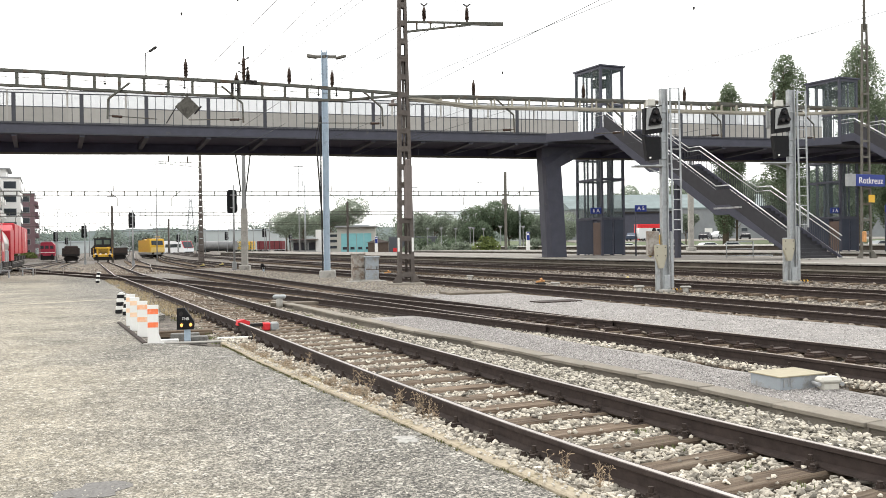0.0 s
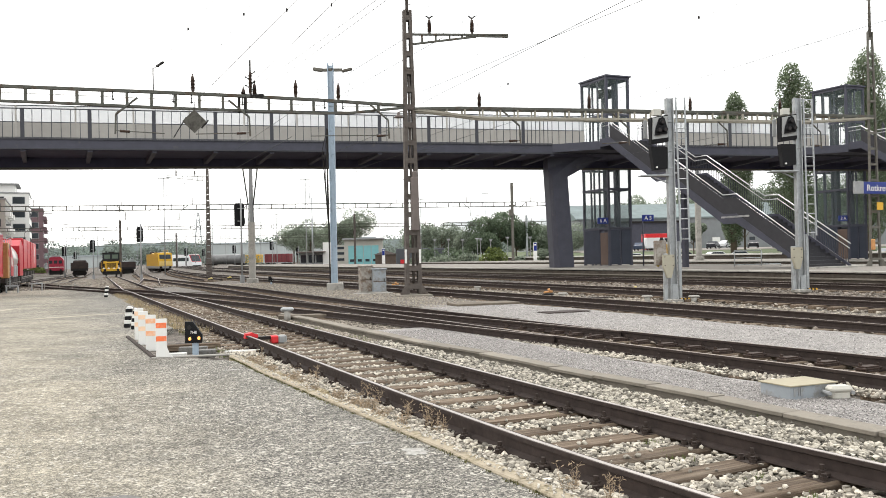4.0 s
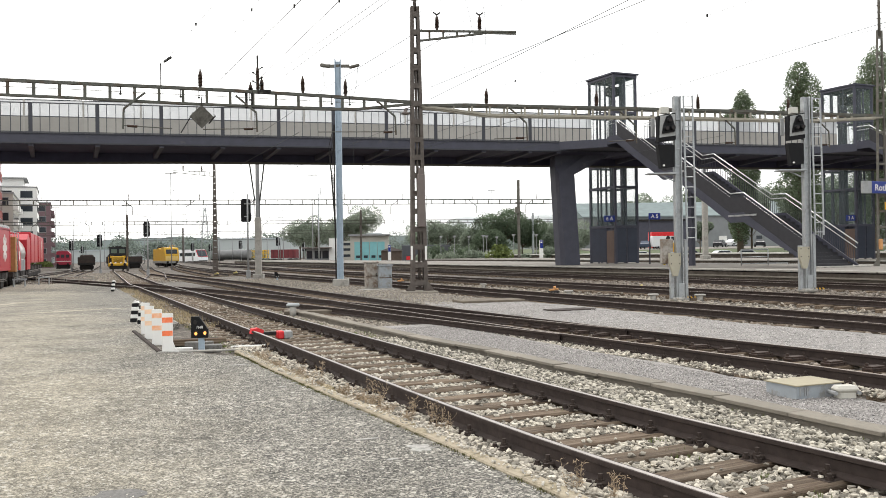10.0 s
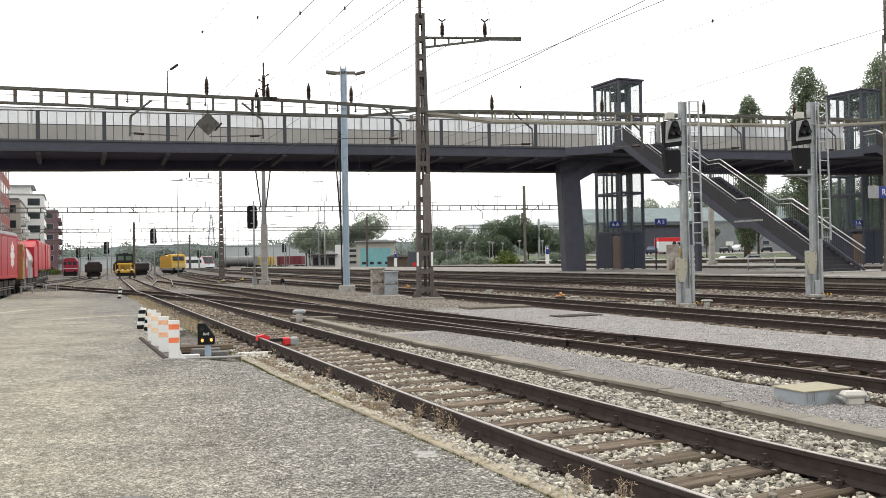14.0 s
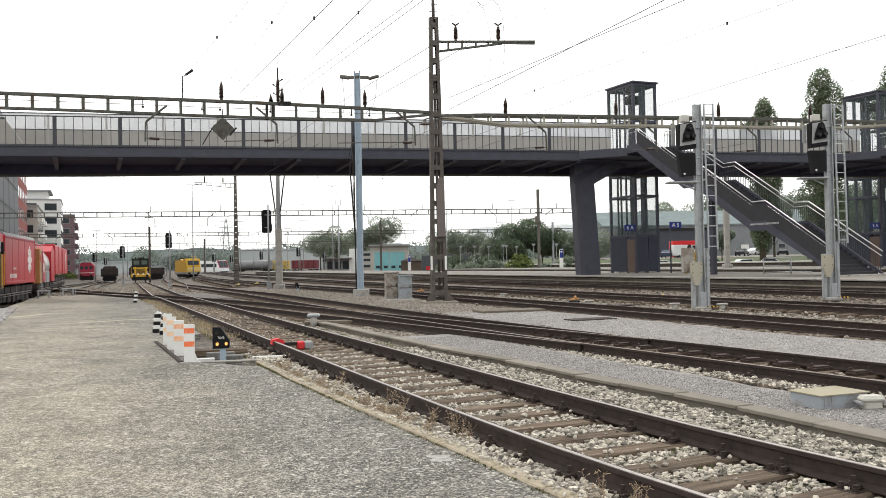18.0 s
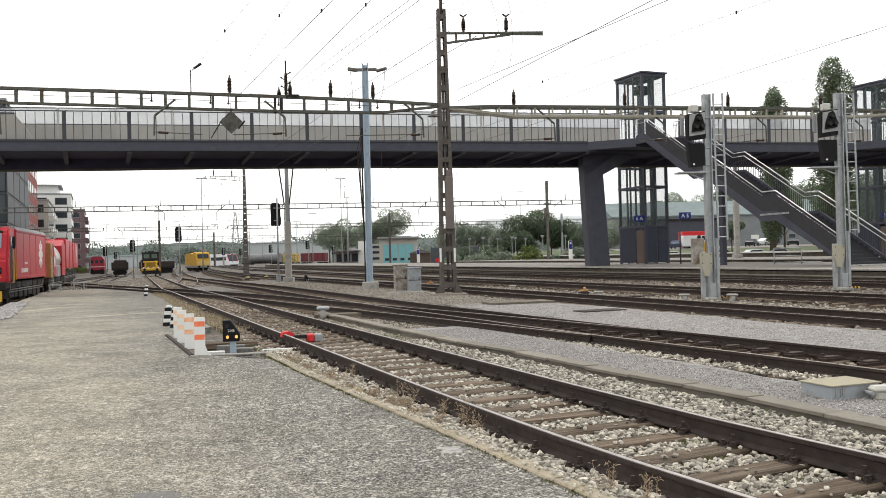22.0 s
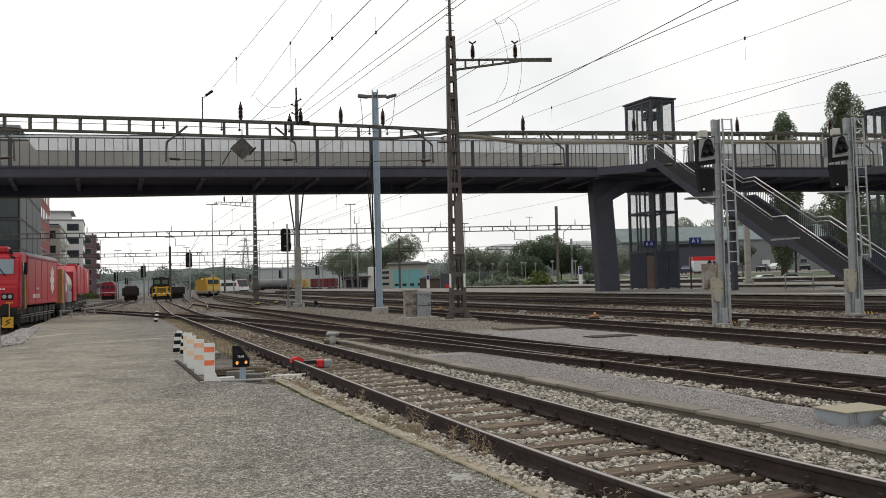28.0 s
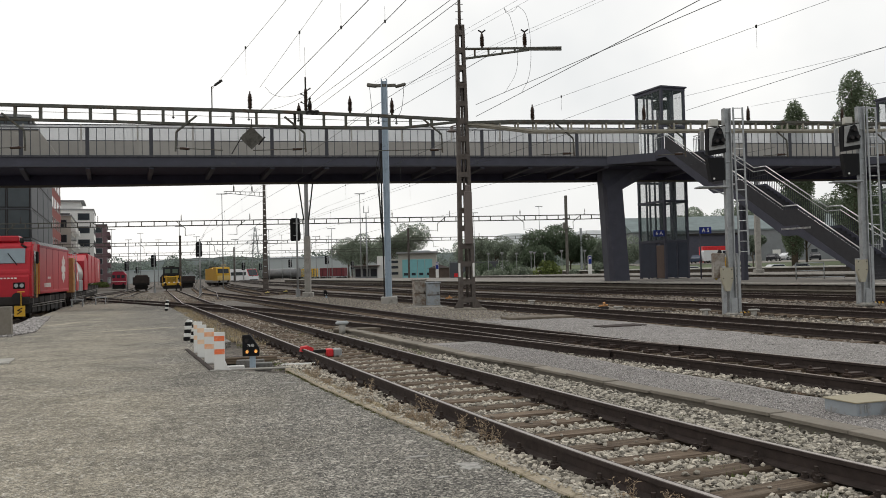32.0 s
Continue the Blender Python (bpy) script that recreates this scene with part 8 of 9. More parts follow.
def build_block(at, w, d, h, wall, label, floors, fc, sc, yaw=YAW, glass_m=None, frame_m=None, balcony=None, penthouse=0.0, ww=0.6, hh=0.55, z0=0.0, side_glass=None):
    top = thing("apartment_building", at, label, "building", group="buildings beside the yard", yaw=yaw)
    bm = B()
    box(bm, (0, 0, h / 2 - 1), (w, d, h + 2))
    part("wall", bm, wall, top)
    bm = B()
    box(bm, (0, 0, h + 0.15), (w + 0.3, d + 0.3, 0.3))
    part("roof", bm, M_GREY, top)
    g, f = glass_m or M_WINDOW, frame_m or M_GREY
    if fc:
        windows(top, w, h, d, floors, fc, "front", g, f, ww, hh, balcony, z0)
    if sc:
        windows(top, w, h, d, floors, sc, "side", side_glass or g, f, ww, hh, balcony, z0)
    if penthouse:
        bm = B()
        box(bm, (-w * 0.05, d * 0.1, h + penthouse / 2 + 0.3), (w * 0.75, d * 0.7, penthouse))
        part("penthouse", bm, wall, top)
        bm = B()
        box(bm, (-w * 0.05, d * 0.1, h + penthouse + 0.4), (w * 0.85, d * 0.8, 0.25))
        part("penthouse_roof", bm, M_GREY, top)
    return top


def corner_block(x, y, w, d, *args, **kw):
    """Place a block by the corner that is nearest the tracks and the viewer."""
    c, s = math.cos(YAW), math.sin(YAW)
    cx, cy = x + (-w / 2) * c - (d / 2) * s, y + (-w / 2) * s + (d / 2) * c
    return build_block(Vector((cx, cy, -0.6)), w, d, *args, **kw)


corner_block(-46.25, 95.5, 34, 33, 20.5, M_SLATE, "dark glass and slate panel office building", 6, 14, 4, glass_m=M_DARKGLASS, frame_m=M_DARK, ww=0.96, hh=0.94, side_glass=M_SLATE)
corner_block(-61.9, 134.5, 30, 24, 23.0, M_BRICKRED, "russet apartment building with many windows", 7, 8, 6, ww=0.5)
corner_block(-71.9, 164.5, 30, 21, 14.4, M_BEIGE, "beige apartment building with set-back white top floor", 5, 8, 5, balcony=M_WHITE, penthouse=1.5, ww=0.62)
corner_block(-77.4, 188.5, 16, 18, 17.4, M_WHITE, "white apartment building with rows of windows", 6, 4, 5, penthouse=2.0, ww=0.62)
corner_block(-86.2, 218.0, 24, 26, 15.9, M_PURPLE, "plum coloured apartment tower", 6, 6, 7, balcony=M_PURPLE, ww=0.5)


def build_shed(x0, x1, y, depth, z0, h, wall, roof, label, bays=0, gable=0.0):
    top = thing("industrial_hall", ((x0 + x1) / 2, y, z0), label, "building", group="distant halls")
    w = x1 - x0
    bm = B()
    box(bm, (0, depth / 2, h / 2 - 1), (w, depth, h + 2))
    part("wall", bm, wall, top)
    bm = B()
    if gable:
        prism(bm, [(-0.4, h), (depth + 0.4, h), (depth + 0.4, h + 0.3), (depth / 2, h + gable), (-0.4, h + 0.3)], "x", -w / 2 - 0.4, w / 2 + 0.4)
    else:
        box(bm, (0, depth / 2, h + 0.25), (w + 0.8, depth + 0.8, 0.5))
    part("roof", bm, roof, top)
    for k in range(bays):
        bm = B()
        u = -w / 2 + w * (k + 0.5) / bays
        box(bm, (u, -0.03, h * 0.55), (w / bays * 0.7, 0.08, h * 0.3))
        part("window", bm, M_WINDOW, top)
    return top


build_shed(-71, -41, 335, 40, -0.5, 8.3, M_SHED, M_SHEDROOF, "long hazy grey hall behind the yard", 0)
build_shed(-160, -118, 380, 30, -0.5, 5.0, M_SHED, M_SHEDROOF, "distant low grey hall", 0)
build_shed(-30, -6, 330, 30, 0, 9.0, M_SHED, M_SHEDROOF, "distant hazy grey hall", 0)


def build_signal_box():
    top = thing("service_shed", (-9.5, 168, -0.1), "low white service building with turquoise doors", "building")
    bm = B()
    box(bm, (-2.8, 4, 2.4), (1.9, 7, 4.8), bevel=0.02)
    part("stair_tower", bm, M_WHITE, top, "white rendered tower")
    bm = B()
    box(bm, (-0.15, 4.2, 2.1), (3.3, 8, 4.2), bevel=0.02)
    part("office_wing", bm, M_BEIGE, top)
    for z in (1.35, 2.55, 3.6):
        bm = B()
        box(bm, (-0.15, 0.17, z), (3.1, 0.08, 0.5))
        part("window_band", bm, M_WINDOW, top)
    bm = B()
    box(bm, (-6.0, 4.5, 1.4), (4.6, 7, 2.8), bevel=0.02)
    part("side_wing", bm, M_GREY, top)
    bm = B()
    box(bm, (-6.0, 3.6, 2.95), (5.6, 9.2, 0.22), bevel=0.02)
    part("canopy", bm, M_MASTBOX, top)
    bm = B()
    box(bm, (4.2, 4, 2.6), (7.5, 8.2, 5.2), bevel=0.02)
    part("door_house", bm, M_BEIGE, top)
    for k in range(4):
        bm = B()
        box(bm, (1.95 + 1.5 * k, -0.14, 2.0), (1.4, 0.12, 4.0), bevel=0.03)
        part("folding_door", bm, M_TURQ, top, "turquoise folding door")
        bm = B()
        box(bm, (1.95 + 1.5 * k, -0.21, 1.1), (0.8, 0.04, 0.5))
        part("door_window", bm, M_WINDOW, top)
    bm = B()
    box(bm, (4.2, 3.6, 5.35), (8.2, 9.2, 0.3))
    part("roof", bm, M_GREY, top)
    for k in range(3):
        bm = B()
        box(bm, (-7.5 + 1.5 * k, 0.97, 1.6), (1.2, 0.08, 1.5))
        part("window", bm, M_WINDOW, top)
    hut = thing("wooden_hut", (-0.9, 151, 0.2), "small brown wooden hut with shallow roof", "hut")
    bm = B()
    box(bm, (0, 0, 0.9), (3.6, 2.6, 1.8), bevel=0.02)
    part("wall", bm, M_HUT, hut)
    bm = B()
    prism(bm, [(-2.1, 1.8), (2.1, 1.8), (0, 2.5)], "y", -1.6, 1.6)
    part("roof", bm, M_MASTBOX, hut)
    loco = thing("dark_locomotive", (5.5, 160, -0.35), "dark wagon standing behind the platform", "freight wagon")
    bm = B()
    box(bm, (0, 0, 1.9), (9, 2.8, 3.0), bevel=0.1)
    part("body", bm, M_SLATE, loco)
    bm = B()
    box(bm, (-3.2, -1.42, 1.0), (1.0, 0.05, 0.7))
    part("red_panel", bm, M_REDBRIGHT, loco)


build_signal_box()


def build_gas_dome(x, y, r, h, label):
    top = thing("storage_tank", (x, y, 0), label, "storage tank", group="white storage tanks")
    bm = B()
    rod(bm, (0, 0, -1), (0, 0, h), r, 40)
    part("shell", bm, M_TANKWHITE, top)
    bm = B()
    prev = 1.0
    for k in range(1, 7):
        f = math.cos(k / 6 * math.pi / 2)
        rod(bm, (0, 0, h + r * 0.22 * math.sin((k - 1) / 6 * math.pi / 2)), (0, 0, h + r * 0.22 * math.sin(k / 6 * math.pi / 2)), r * prev, 40, r2=max(0.02, r * f))
        prev = f
    part("dome_roof", bm, M_TANKWHITE, top)


build_gas_dome(25, 300, 7.4, 12.4, "white domed storage tank behind trees")
build_gas_dome(52.0, 300, 8.6, 12.6, "white domed storage tank behind trees")
build_gas_dome(74, 300, 11, 11.0, "white domed storage tank behind trees")

# the bank with the car park, a hall and a red gateway behind the far platform
build_shed(47, 150, 212, 30, 1.0, 8.8, M_HALL, M_HALLROOF, "grey warehouse hall with teal-grey roof", 0, gable=4.5)


def build_bank():
    bm = B()
    cols = [(-200, -0.4), (100, -0.05), (112, 0.1), (125, 0.9), (150, 1.7), (230, 2.2), (330, 2.2), (900, 0)]
    xs = [20, 26, 34, 60, 120, 260, 500]
    grid = []
    for y, z in cols[1:]:
        grid.append([bm.verts.new((x, y, z * smooth(18, 30, x) - 0.02)) for x in xs])
    for a, b in zip(grid, grid[1:]):
        for i in range(len(xs) - 1):
            bm.faces.new((a[i], a[i + 1], b[i + 1], b[i]))
    tagged(part("grass_bank", bm, M_GRASS), "green grass bank below the car park", "grass", kind="structure")


build_bank()


def build_bank_wall():
    top = thing("retaining_wall", P(30, 63.0, 0), "low dark concrete wall with pale coping behind the platforms", "wall", kind="structure", yaw=YAW)
    bm = B()
    box(bm, (0.15, 55.5, 0.2), (0.3, 111, 1.3))
    part("wall_body", bm, M_PLATWALL, top)
    bm = B()
    box(bm, (0, 0, 0), (0.5, 2.96, 0.16), bevel=0.02)
    cope = part("coping", bm, M_WHITECOPE, top)
    cope.matrix_basis = Matrix.Translation((0.12, 1.5, 0.93))
    for k in range(1, 37):
        again(cope, top, Matrix.Translation((0.12, 1.5 + 3 * k, 0.93)))


M_WHITECOPE = mat("pale_concrete_coping", (0.55, 0.53, 0.49), 0.85, var=0.15, scale=3, dirt=(0.35, 0.32, 0.28), dirt_at=0.6)
build_bank_wall()


def build_car_park():
    bm = B()
    rows = []
    for y, z in ((146.0, 1.60), (150.0, 1.74), (207.0, 2.09)):
        rows.append([bm.verts.new((x, y, z - d)) for d in (0.0, 0.2) for x in (33.0, 140.0)])
    for a, b in zip(rows, rows[1:]):
        for i, j in ((0, 1), (1, 3), (3, 2), (2, 0)):
            bm.faces.new((a[i], a[j], b[j], b[i]))
    for r in (rows[0], rows[-1]):
        bm.faces.new((r[0], r[1], r[3], r[2]))
    bmesh.ops.recalc_face_normals(bm, faces=bm.faces)
    tagged(part("car_park", bm, M_PLATTOP), "grey asphalt car park before the warehouse", "pavement", kind="structure")


build_car_park()
for x, w, z, h, m, n in ((82.6, 2.0, 2.2, 2.6, M_WHITE, "hall_door"), (86.5, 1.6, 3.6, 1.2, M_WINDOW, "hall_window"), (77.5, 1.6, 3.6, 1.2, M_WINDOW, "hall_window"), (92.0, 1.6, 3.6, 1.2, M_WINDOW, "hall_window")):
    leaf = thing(n, (x, 211.93, z), "white sheet door in the warehouse wall" if "door" in n else "dark window in the warehouse wall", "door" if "door" in n else "window", kind="structure")
    bm = B()
    box(bm, (0, 0, h / 2), (w, 0.1, h), bevel=0.02)
    part("leaf" if "door" in n else "pane", bm, m, leaf)
    bm = B()
    for x2 in (-w / 2 - 0.05, w / 2 + 0.05):
        box(bm, (x2, 0, h / 2), (0.1, 0.16, h + 0.1))
    box(bm, (0, 0, h + 0.05), (w + 0.2, 0.16, 0.1))
    part("frame", bm, M_GREY, leaf)
build_shed(51, 73, 208, 3, 2.0, 6.6, M_STEEL, M_DARK, "dark gateway of the warehouse", 0)


def build_car(at, yaw, paint, label, van=False):
    top = thing("car" if not van else "van", at, label, "car" if not van else "van", group="parked cars", yaw=yaw)
    bm = B()
    if van:
        prism(bm, [(-2.6, 0.35), (2.6, 0.35), (2.6, 1.15), (1.9, 1.35), (1.4, 2.2), (-2.5, 2.25), (-2.6, 2.1)], "y", -0.95, 0.95)
    else:
        prism(bm, [(-2.1, 0.3), (2.1, 0.3), (2.15, 0.65), (1.95, 0.85), (0.95, 0.95), (0.35, 1.42), (-1.1, 1.45), (-1.75, 1.0), (-2.15, 0.9)], "y", -0.86, 0.86)
    bmesh.ops.bevel(bm, geom=list(bm.edges), offset=0.07, segments=2, affect="EDGES")
    part("body", bm, paint, top)
    bm = B()
    if van:
        prism(bm, [(1.86, 1.42), (1.45, 2.1), (0.7, 2.1), (0.7, 1.42)], "y", -0.965, 0.965)
    else:
        prism(bm, [(0.85, 1.0), (0.3, 1.37), (-1.05, 1.39), (-1.55, 1.02)], "y", -0.872, 0.872)
    part("side_window", bm, M_WINDOW, top)
    for x in (-1.35, 1.35):
        for y in (-0.84, 0.84):
            bm = B()
            rod(bm, (x, y - 0.1, 0.32), (x, y + 0.1, 0.32), 0.32, 16)
            tyre = part("wheel", bm, M_BLACK, top)
            bm = B()
            rod(bm, (x, y - 0.105, 0.32), (x, y + 0.105, 0.32), 0.19, 12)
            part("rim", bm, M_GALV, tyre)
    for y in (-0.6, 0.6):
        bm = B()
        box(bm, (2.12 if not van else 2.6, y, 0.7), (0.06, 0.35, 0.15), bevel=0.02)
        part("headlight", bm, M_GALV, top)
    return top


M_CARWHITE = mat("white_car_paint", (0.68, 0.69, 0.70), 0.25, var=0.03)
M_CARDARK = mat("dark_car_paint", (0.03, 0.032, 0.038), 0.25, var=0.05)
M_CARBLUE = mat("dark_blue_car_paint", (0.05, 0.065, 0.10), 0.25, var=0.05)
M_CARSILVER = mat("silver_car_paint", (0.42, 0.44, 0.46), 0.3, 0.4, var=0.03)
build_car(Vector((48.0, 150, 1.75)), radians(0), M_CARWHITE, "white van parked before the red gateway", van=True)
for a, y, z, yaw, m, label in ((0.256, 150, 1.7, 200, M_CARDARK, "dark car parked on the bank"), (0.298, 152, 1.75, 60, M_CARBLUE, "dark blue car parked beside the white van"), (0.386, 165, 1.85, 55, M_CARDARK, "dark car parked on the bank"), (0.4047, 168, 2.0, 25, M_CARWHITE, "white car parked on the bank"), (0.4348, 160, 1.85, 70, M_CARDARK, "dark estate car parked on the bank"), (0.385, 116, -0.10, 185, M_CARWHITE, "white car parked behind the platform"), (0.415, 117, -0.10, 160, M_CARSILVER, "silver car parked behind the platform"), (0.285, 116, -0.10, 180, M_CARWHITE, "pale car parked behind the platform"), (0.345, 118, -0.05, 175, M_CARDARK, "dark car parked behind the platform"), (0.545, 118, -0.05, 120, M_CARWHITE, "white car parked behind the platform"), (0.50, 120, 0.00, 170, M_CARSILVER, "silver car parked behind the platform"), (0.60, 110, -0.10, 200, M_CARSILVER, "silver car parked behind the platform"), (0.18, 125, 0.1, 180, M_CARWHITE, "white car parked beyond the bushes")):
    build_car(Vector((a * y, y, z)), radians(yaw), m, label)
gate = thing("red_container", (50.9, 160, 1.9), "bright red container beside the warehouse", "container")
bm = B()
box(bm, (0, 0, 1.5), (5.4, 2.6, 3.0), bevel=0.05)
part("body", bm, M_REDBRIGHT, gate)
bm = B()
for k in range(9):
    box(bm, (-2.4 + 0.6 * k, -1.32, 1.5), (0.1, 0.06, 2.7))
part("corrugation", bm, M_REDBRIGHT, gate)


# ---- trees ----
def leaves(centres, radii, count, size, seed, squash=1.0):
    rng = np.random.default_rng(seed)
    c = np.array([tuple(v) for v in centres])
    r = np.array(radii)
    w = r ** 2 / (r ** 2).sum()
    idx = rng.choice(len(c), count, p=w)
    d = rng.normal(size=(count, 3))
    d /= np.linalg.norm(d, axis=1, keepdims=True)
    k = rng.uniform(0.55, 1.08, (count, 1)) ** 0.6
    pos = c[idx] + d * k * r[idx][:, None] * np.array([1, 1, squash])
    a = rng.normal(size=(count, 3))
    a /= np.linalg.norm(a, axis=1, keepdims=True)
    b = np.cross(a, rng.normal(size=(count, 3)))
    b /= np.linalg.norm(b, axis=1, keepdims=True)
    s = size * rng.uniform(0.6, 1.3, (count, 1))
    v = np.stack([pos - a * s, pos + b * s * 0.7, pos + a * s, pos - b * s * 0.7], 1).reshape(-1, 3)
    f = np.arange(count * 4).reshape(-1, 4)
    return v, f


def build_tree(at, h, r, leaf_m, label, seed, kind="round", count=1800, size=0.28):
    rng = random.Random(seed)
    top = thing("poplar_tree" if kind == "poplar" else ("bush" if kind == "bush" else "tree"), at, label, "bush" if kind == "bush" else "tree", group="poplars" if kind == "poplar" else ("bushes" if kind == "bush" else "trees"))
    th = 0.12 * h if kind != "round" else 0.28 * h
    bm = B()
    if kind != "bush":
        rod(bm, (0, 0, -0.3), (0, 0, h * 0.75), 0.022 * h, 8, r2=0.006 * h)
        part("trunk", bm, M_BARK, top)
    centres, radii = [], []
    n = {"poplar": 22, "round": 15, "bush": 8}[kind]
    for k in range(n):
        f = (k + 0.5) / n
        if kind == "poplar":
            z = th + (h - th) * f
            w = r * min(0.6 + 1.4 * f, 1.0, 2.6 * math.sqrt(1.02 - f)) * 0.82
            a = rng.uniform(0, 6.28)
            c = Vector((math.cos(a) * w * 0.55, math.sin(a) * w * 0.55, z))
            q = w * rng.uniform(0.75, 1.05)
        elif kind == "round":
            a, e = rng.uniform(0, 6.28), rng.uniform(-0.2, 1.0)
            d = r * rng.uniform(0.35, 0.72)
            c = Vector((math.cos(a) * d, math.sin(a) * d, th + (h - th) * (0.35 + 0.42 * e * rng.uniform(0.7, 1.1))))
            q = r * rng.uniform(0.28, 0.48)
        else:
            a = rng.uniform(0, 6.28)
            d = r * rng.uniform(0.0, 0.7)
            c = Vector((math.cos(a) * d, math.sin(a) * d, h * rng.uniform(0.2, 0.72)))
            q = r * rng.uniform(0.3, 0.5)
        centres.append(c)
        radii.append(max(0.3, q))
        if kind != "bush":
            limb = B()
            rod(limb, (0, 0, min(h * 0.7, max(th * 0.6, c.z - 0.25 * h))), c, 0.007 * h, 5, r2=0.003 * h)
            part("limb", limb, M_BARK, top)
    v, f = leaves(centres, radii, count, size, seed, 1.5 if kind == "poplar" else 0.85)
    v[:, 2] = np.maximum(v[:, 2], 0.05)
    soup("crown", v, f, leaf_m, parent=top)
    return top


for i, (a, y, h, r) in enumerate(((0.486, 122, 27.6, 2.9), (0.411, 126, 24.0, 2.5), (0.577, 118, 28.4, 3.1), (0.622, 120, 22.5, 3.0))):
    x = a * y
    build_tree(Vector((x, y, 0.3)), h, r, M_POPLAR, "tall poplar with dense upright green crown", 20 + i, "poplar", 44000, 0.125)
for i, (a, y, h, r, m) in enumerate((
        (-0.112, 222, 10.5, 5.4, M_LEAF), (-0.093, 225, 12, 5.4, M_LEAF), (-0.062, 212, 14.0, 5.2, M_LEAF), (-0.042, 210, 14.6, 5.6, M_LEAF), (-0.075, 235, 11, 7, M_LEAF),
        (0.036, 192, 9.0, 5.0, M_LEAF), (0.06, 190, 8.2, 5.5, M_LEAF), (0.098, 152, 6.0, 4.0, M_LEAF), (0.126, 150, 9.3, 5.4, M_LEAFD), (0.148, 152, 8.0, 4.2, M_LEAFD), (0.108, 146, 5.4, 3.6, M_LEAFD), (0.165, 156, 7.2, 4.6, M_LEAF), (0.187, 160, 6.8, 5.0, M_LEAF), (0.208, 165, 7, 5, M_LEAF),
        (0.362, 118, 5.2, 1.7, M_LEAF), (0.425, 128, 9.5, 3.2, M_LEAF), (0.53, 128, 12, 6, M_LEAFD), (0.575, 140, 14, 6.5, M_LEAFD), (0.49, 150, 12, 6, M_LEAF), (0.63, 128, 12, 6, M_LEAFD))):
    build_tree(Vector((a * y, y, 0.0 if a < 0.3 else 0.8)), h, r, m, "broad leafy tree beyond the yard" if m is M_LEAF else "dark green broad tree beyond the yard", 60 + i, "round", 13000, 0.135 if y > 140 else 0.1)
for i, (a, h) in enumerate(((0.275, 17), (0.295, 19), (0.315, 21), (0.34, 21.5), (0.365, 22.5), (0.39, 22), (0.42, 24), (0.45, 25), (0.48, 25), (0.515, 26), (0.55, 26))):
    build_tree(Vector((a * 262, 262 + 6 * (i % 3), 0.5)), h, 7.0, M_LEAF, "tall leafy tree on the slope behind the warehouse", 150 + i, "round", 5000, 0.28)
for i, (a, y, h, r, m) in enumerate(((0.122, 121, 2.6, 2.4, M_WEED), (0.093, 125, 1.8, 2.0, M_LEAF), (0.06, 128, 1.6, 2.2, M_LEAF), (0.15, 126, 1.6, 1.8, M_LEAF), (0.185, 120, 2.4, 1.8, M_LEAF), (0.205, 116, 2.6, 1.8, M_WEED), (0.035, 132, 1.8, 2.2, M_LEAF), (-0.165, 270, 3, 6, M_LEAF), (-0.47, 110, 1.2, 2.0, M_WEED), (-0.405, 150, 0.8, 2.2, M_WEED), (0.075, 140, 3, 3, M_LEAFD), (0.048, 142, 3, 3, M_LEAFD))):
    build_tree(Vector((a * y, y, 0.0)), h, r, m, "leafy green bush beside the platform" if m != M_WEED else "bright green bush beside the platform", 120 + i, "bush", 1300, 0.16)

# low far woods and hills; their haze is painted into the pale colours
def build_ridge(name, y, x0, x1, base, amp, material, label, seed, step):
    bm = B()
    n = int((x1 - x0) / step)
    rows = []
    for k in range(n + 1):
        x = x0 + (x1 - x0) * k / n
        h = base + amp * (0.5 + noise.noise((x / (step * 26), seed, 0))) + amp * 0.12 * noise.noise((x / (step * 2.5), seed, 5))
        rows.append((bm.verts.new((x, y, -4)), bm.verts.new((x, y, h)), bm.verts.new((x, y + 60, h * 0.7)), bm.verts.new((x, y + 200, -4))))
    for a, b in zip(rows, rows[1:]):
        for i in range(3):
            bm.faces.new((a[i], b[i], b[i + 1], a[i + 1]))
    tagged(part(name, bm, material), label, "hill", kind="structure")


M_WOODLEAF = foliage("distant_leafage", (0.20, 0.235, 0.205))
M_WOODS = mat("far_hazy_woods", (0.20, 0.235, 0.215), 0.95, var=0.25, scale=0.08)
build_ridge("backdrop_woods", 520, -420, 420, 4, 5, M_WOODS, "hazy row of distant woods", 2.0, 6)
wr = random.Random(77)
wc = [(x + wr.uniform(-2, 2), 400 + wr.uniform(-25, 25), wr.uniform(2.5, 8.0)) for x in range(-330, 170, 4) for k in range(2)]
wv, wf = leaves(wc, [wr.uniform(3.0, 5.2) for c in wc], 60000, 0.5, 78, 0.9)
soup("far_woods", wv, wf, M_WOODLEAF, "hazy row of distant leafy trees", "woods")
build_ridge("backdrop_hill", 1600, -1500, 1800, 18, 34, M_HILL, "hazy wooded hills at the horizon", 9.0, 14)


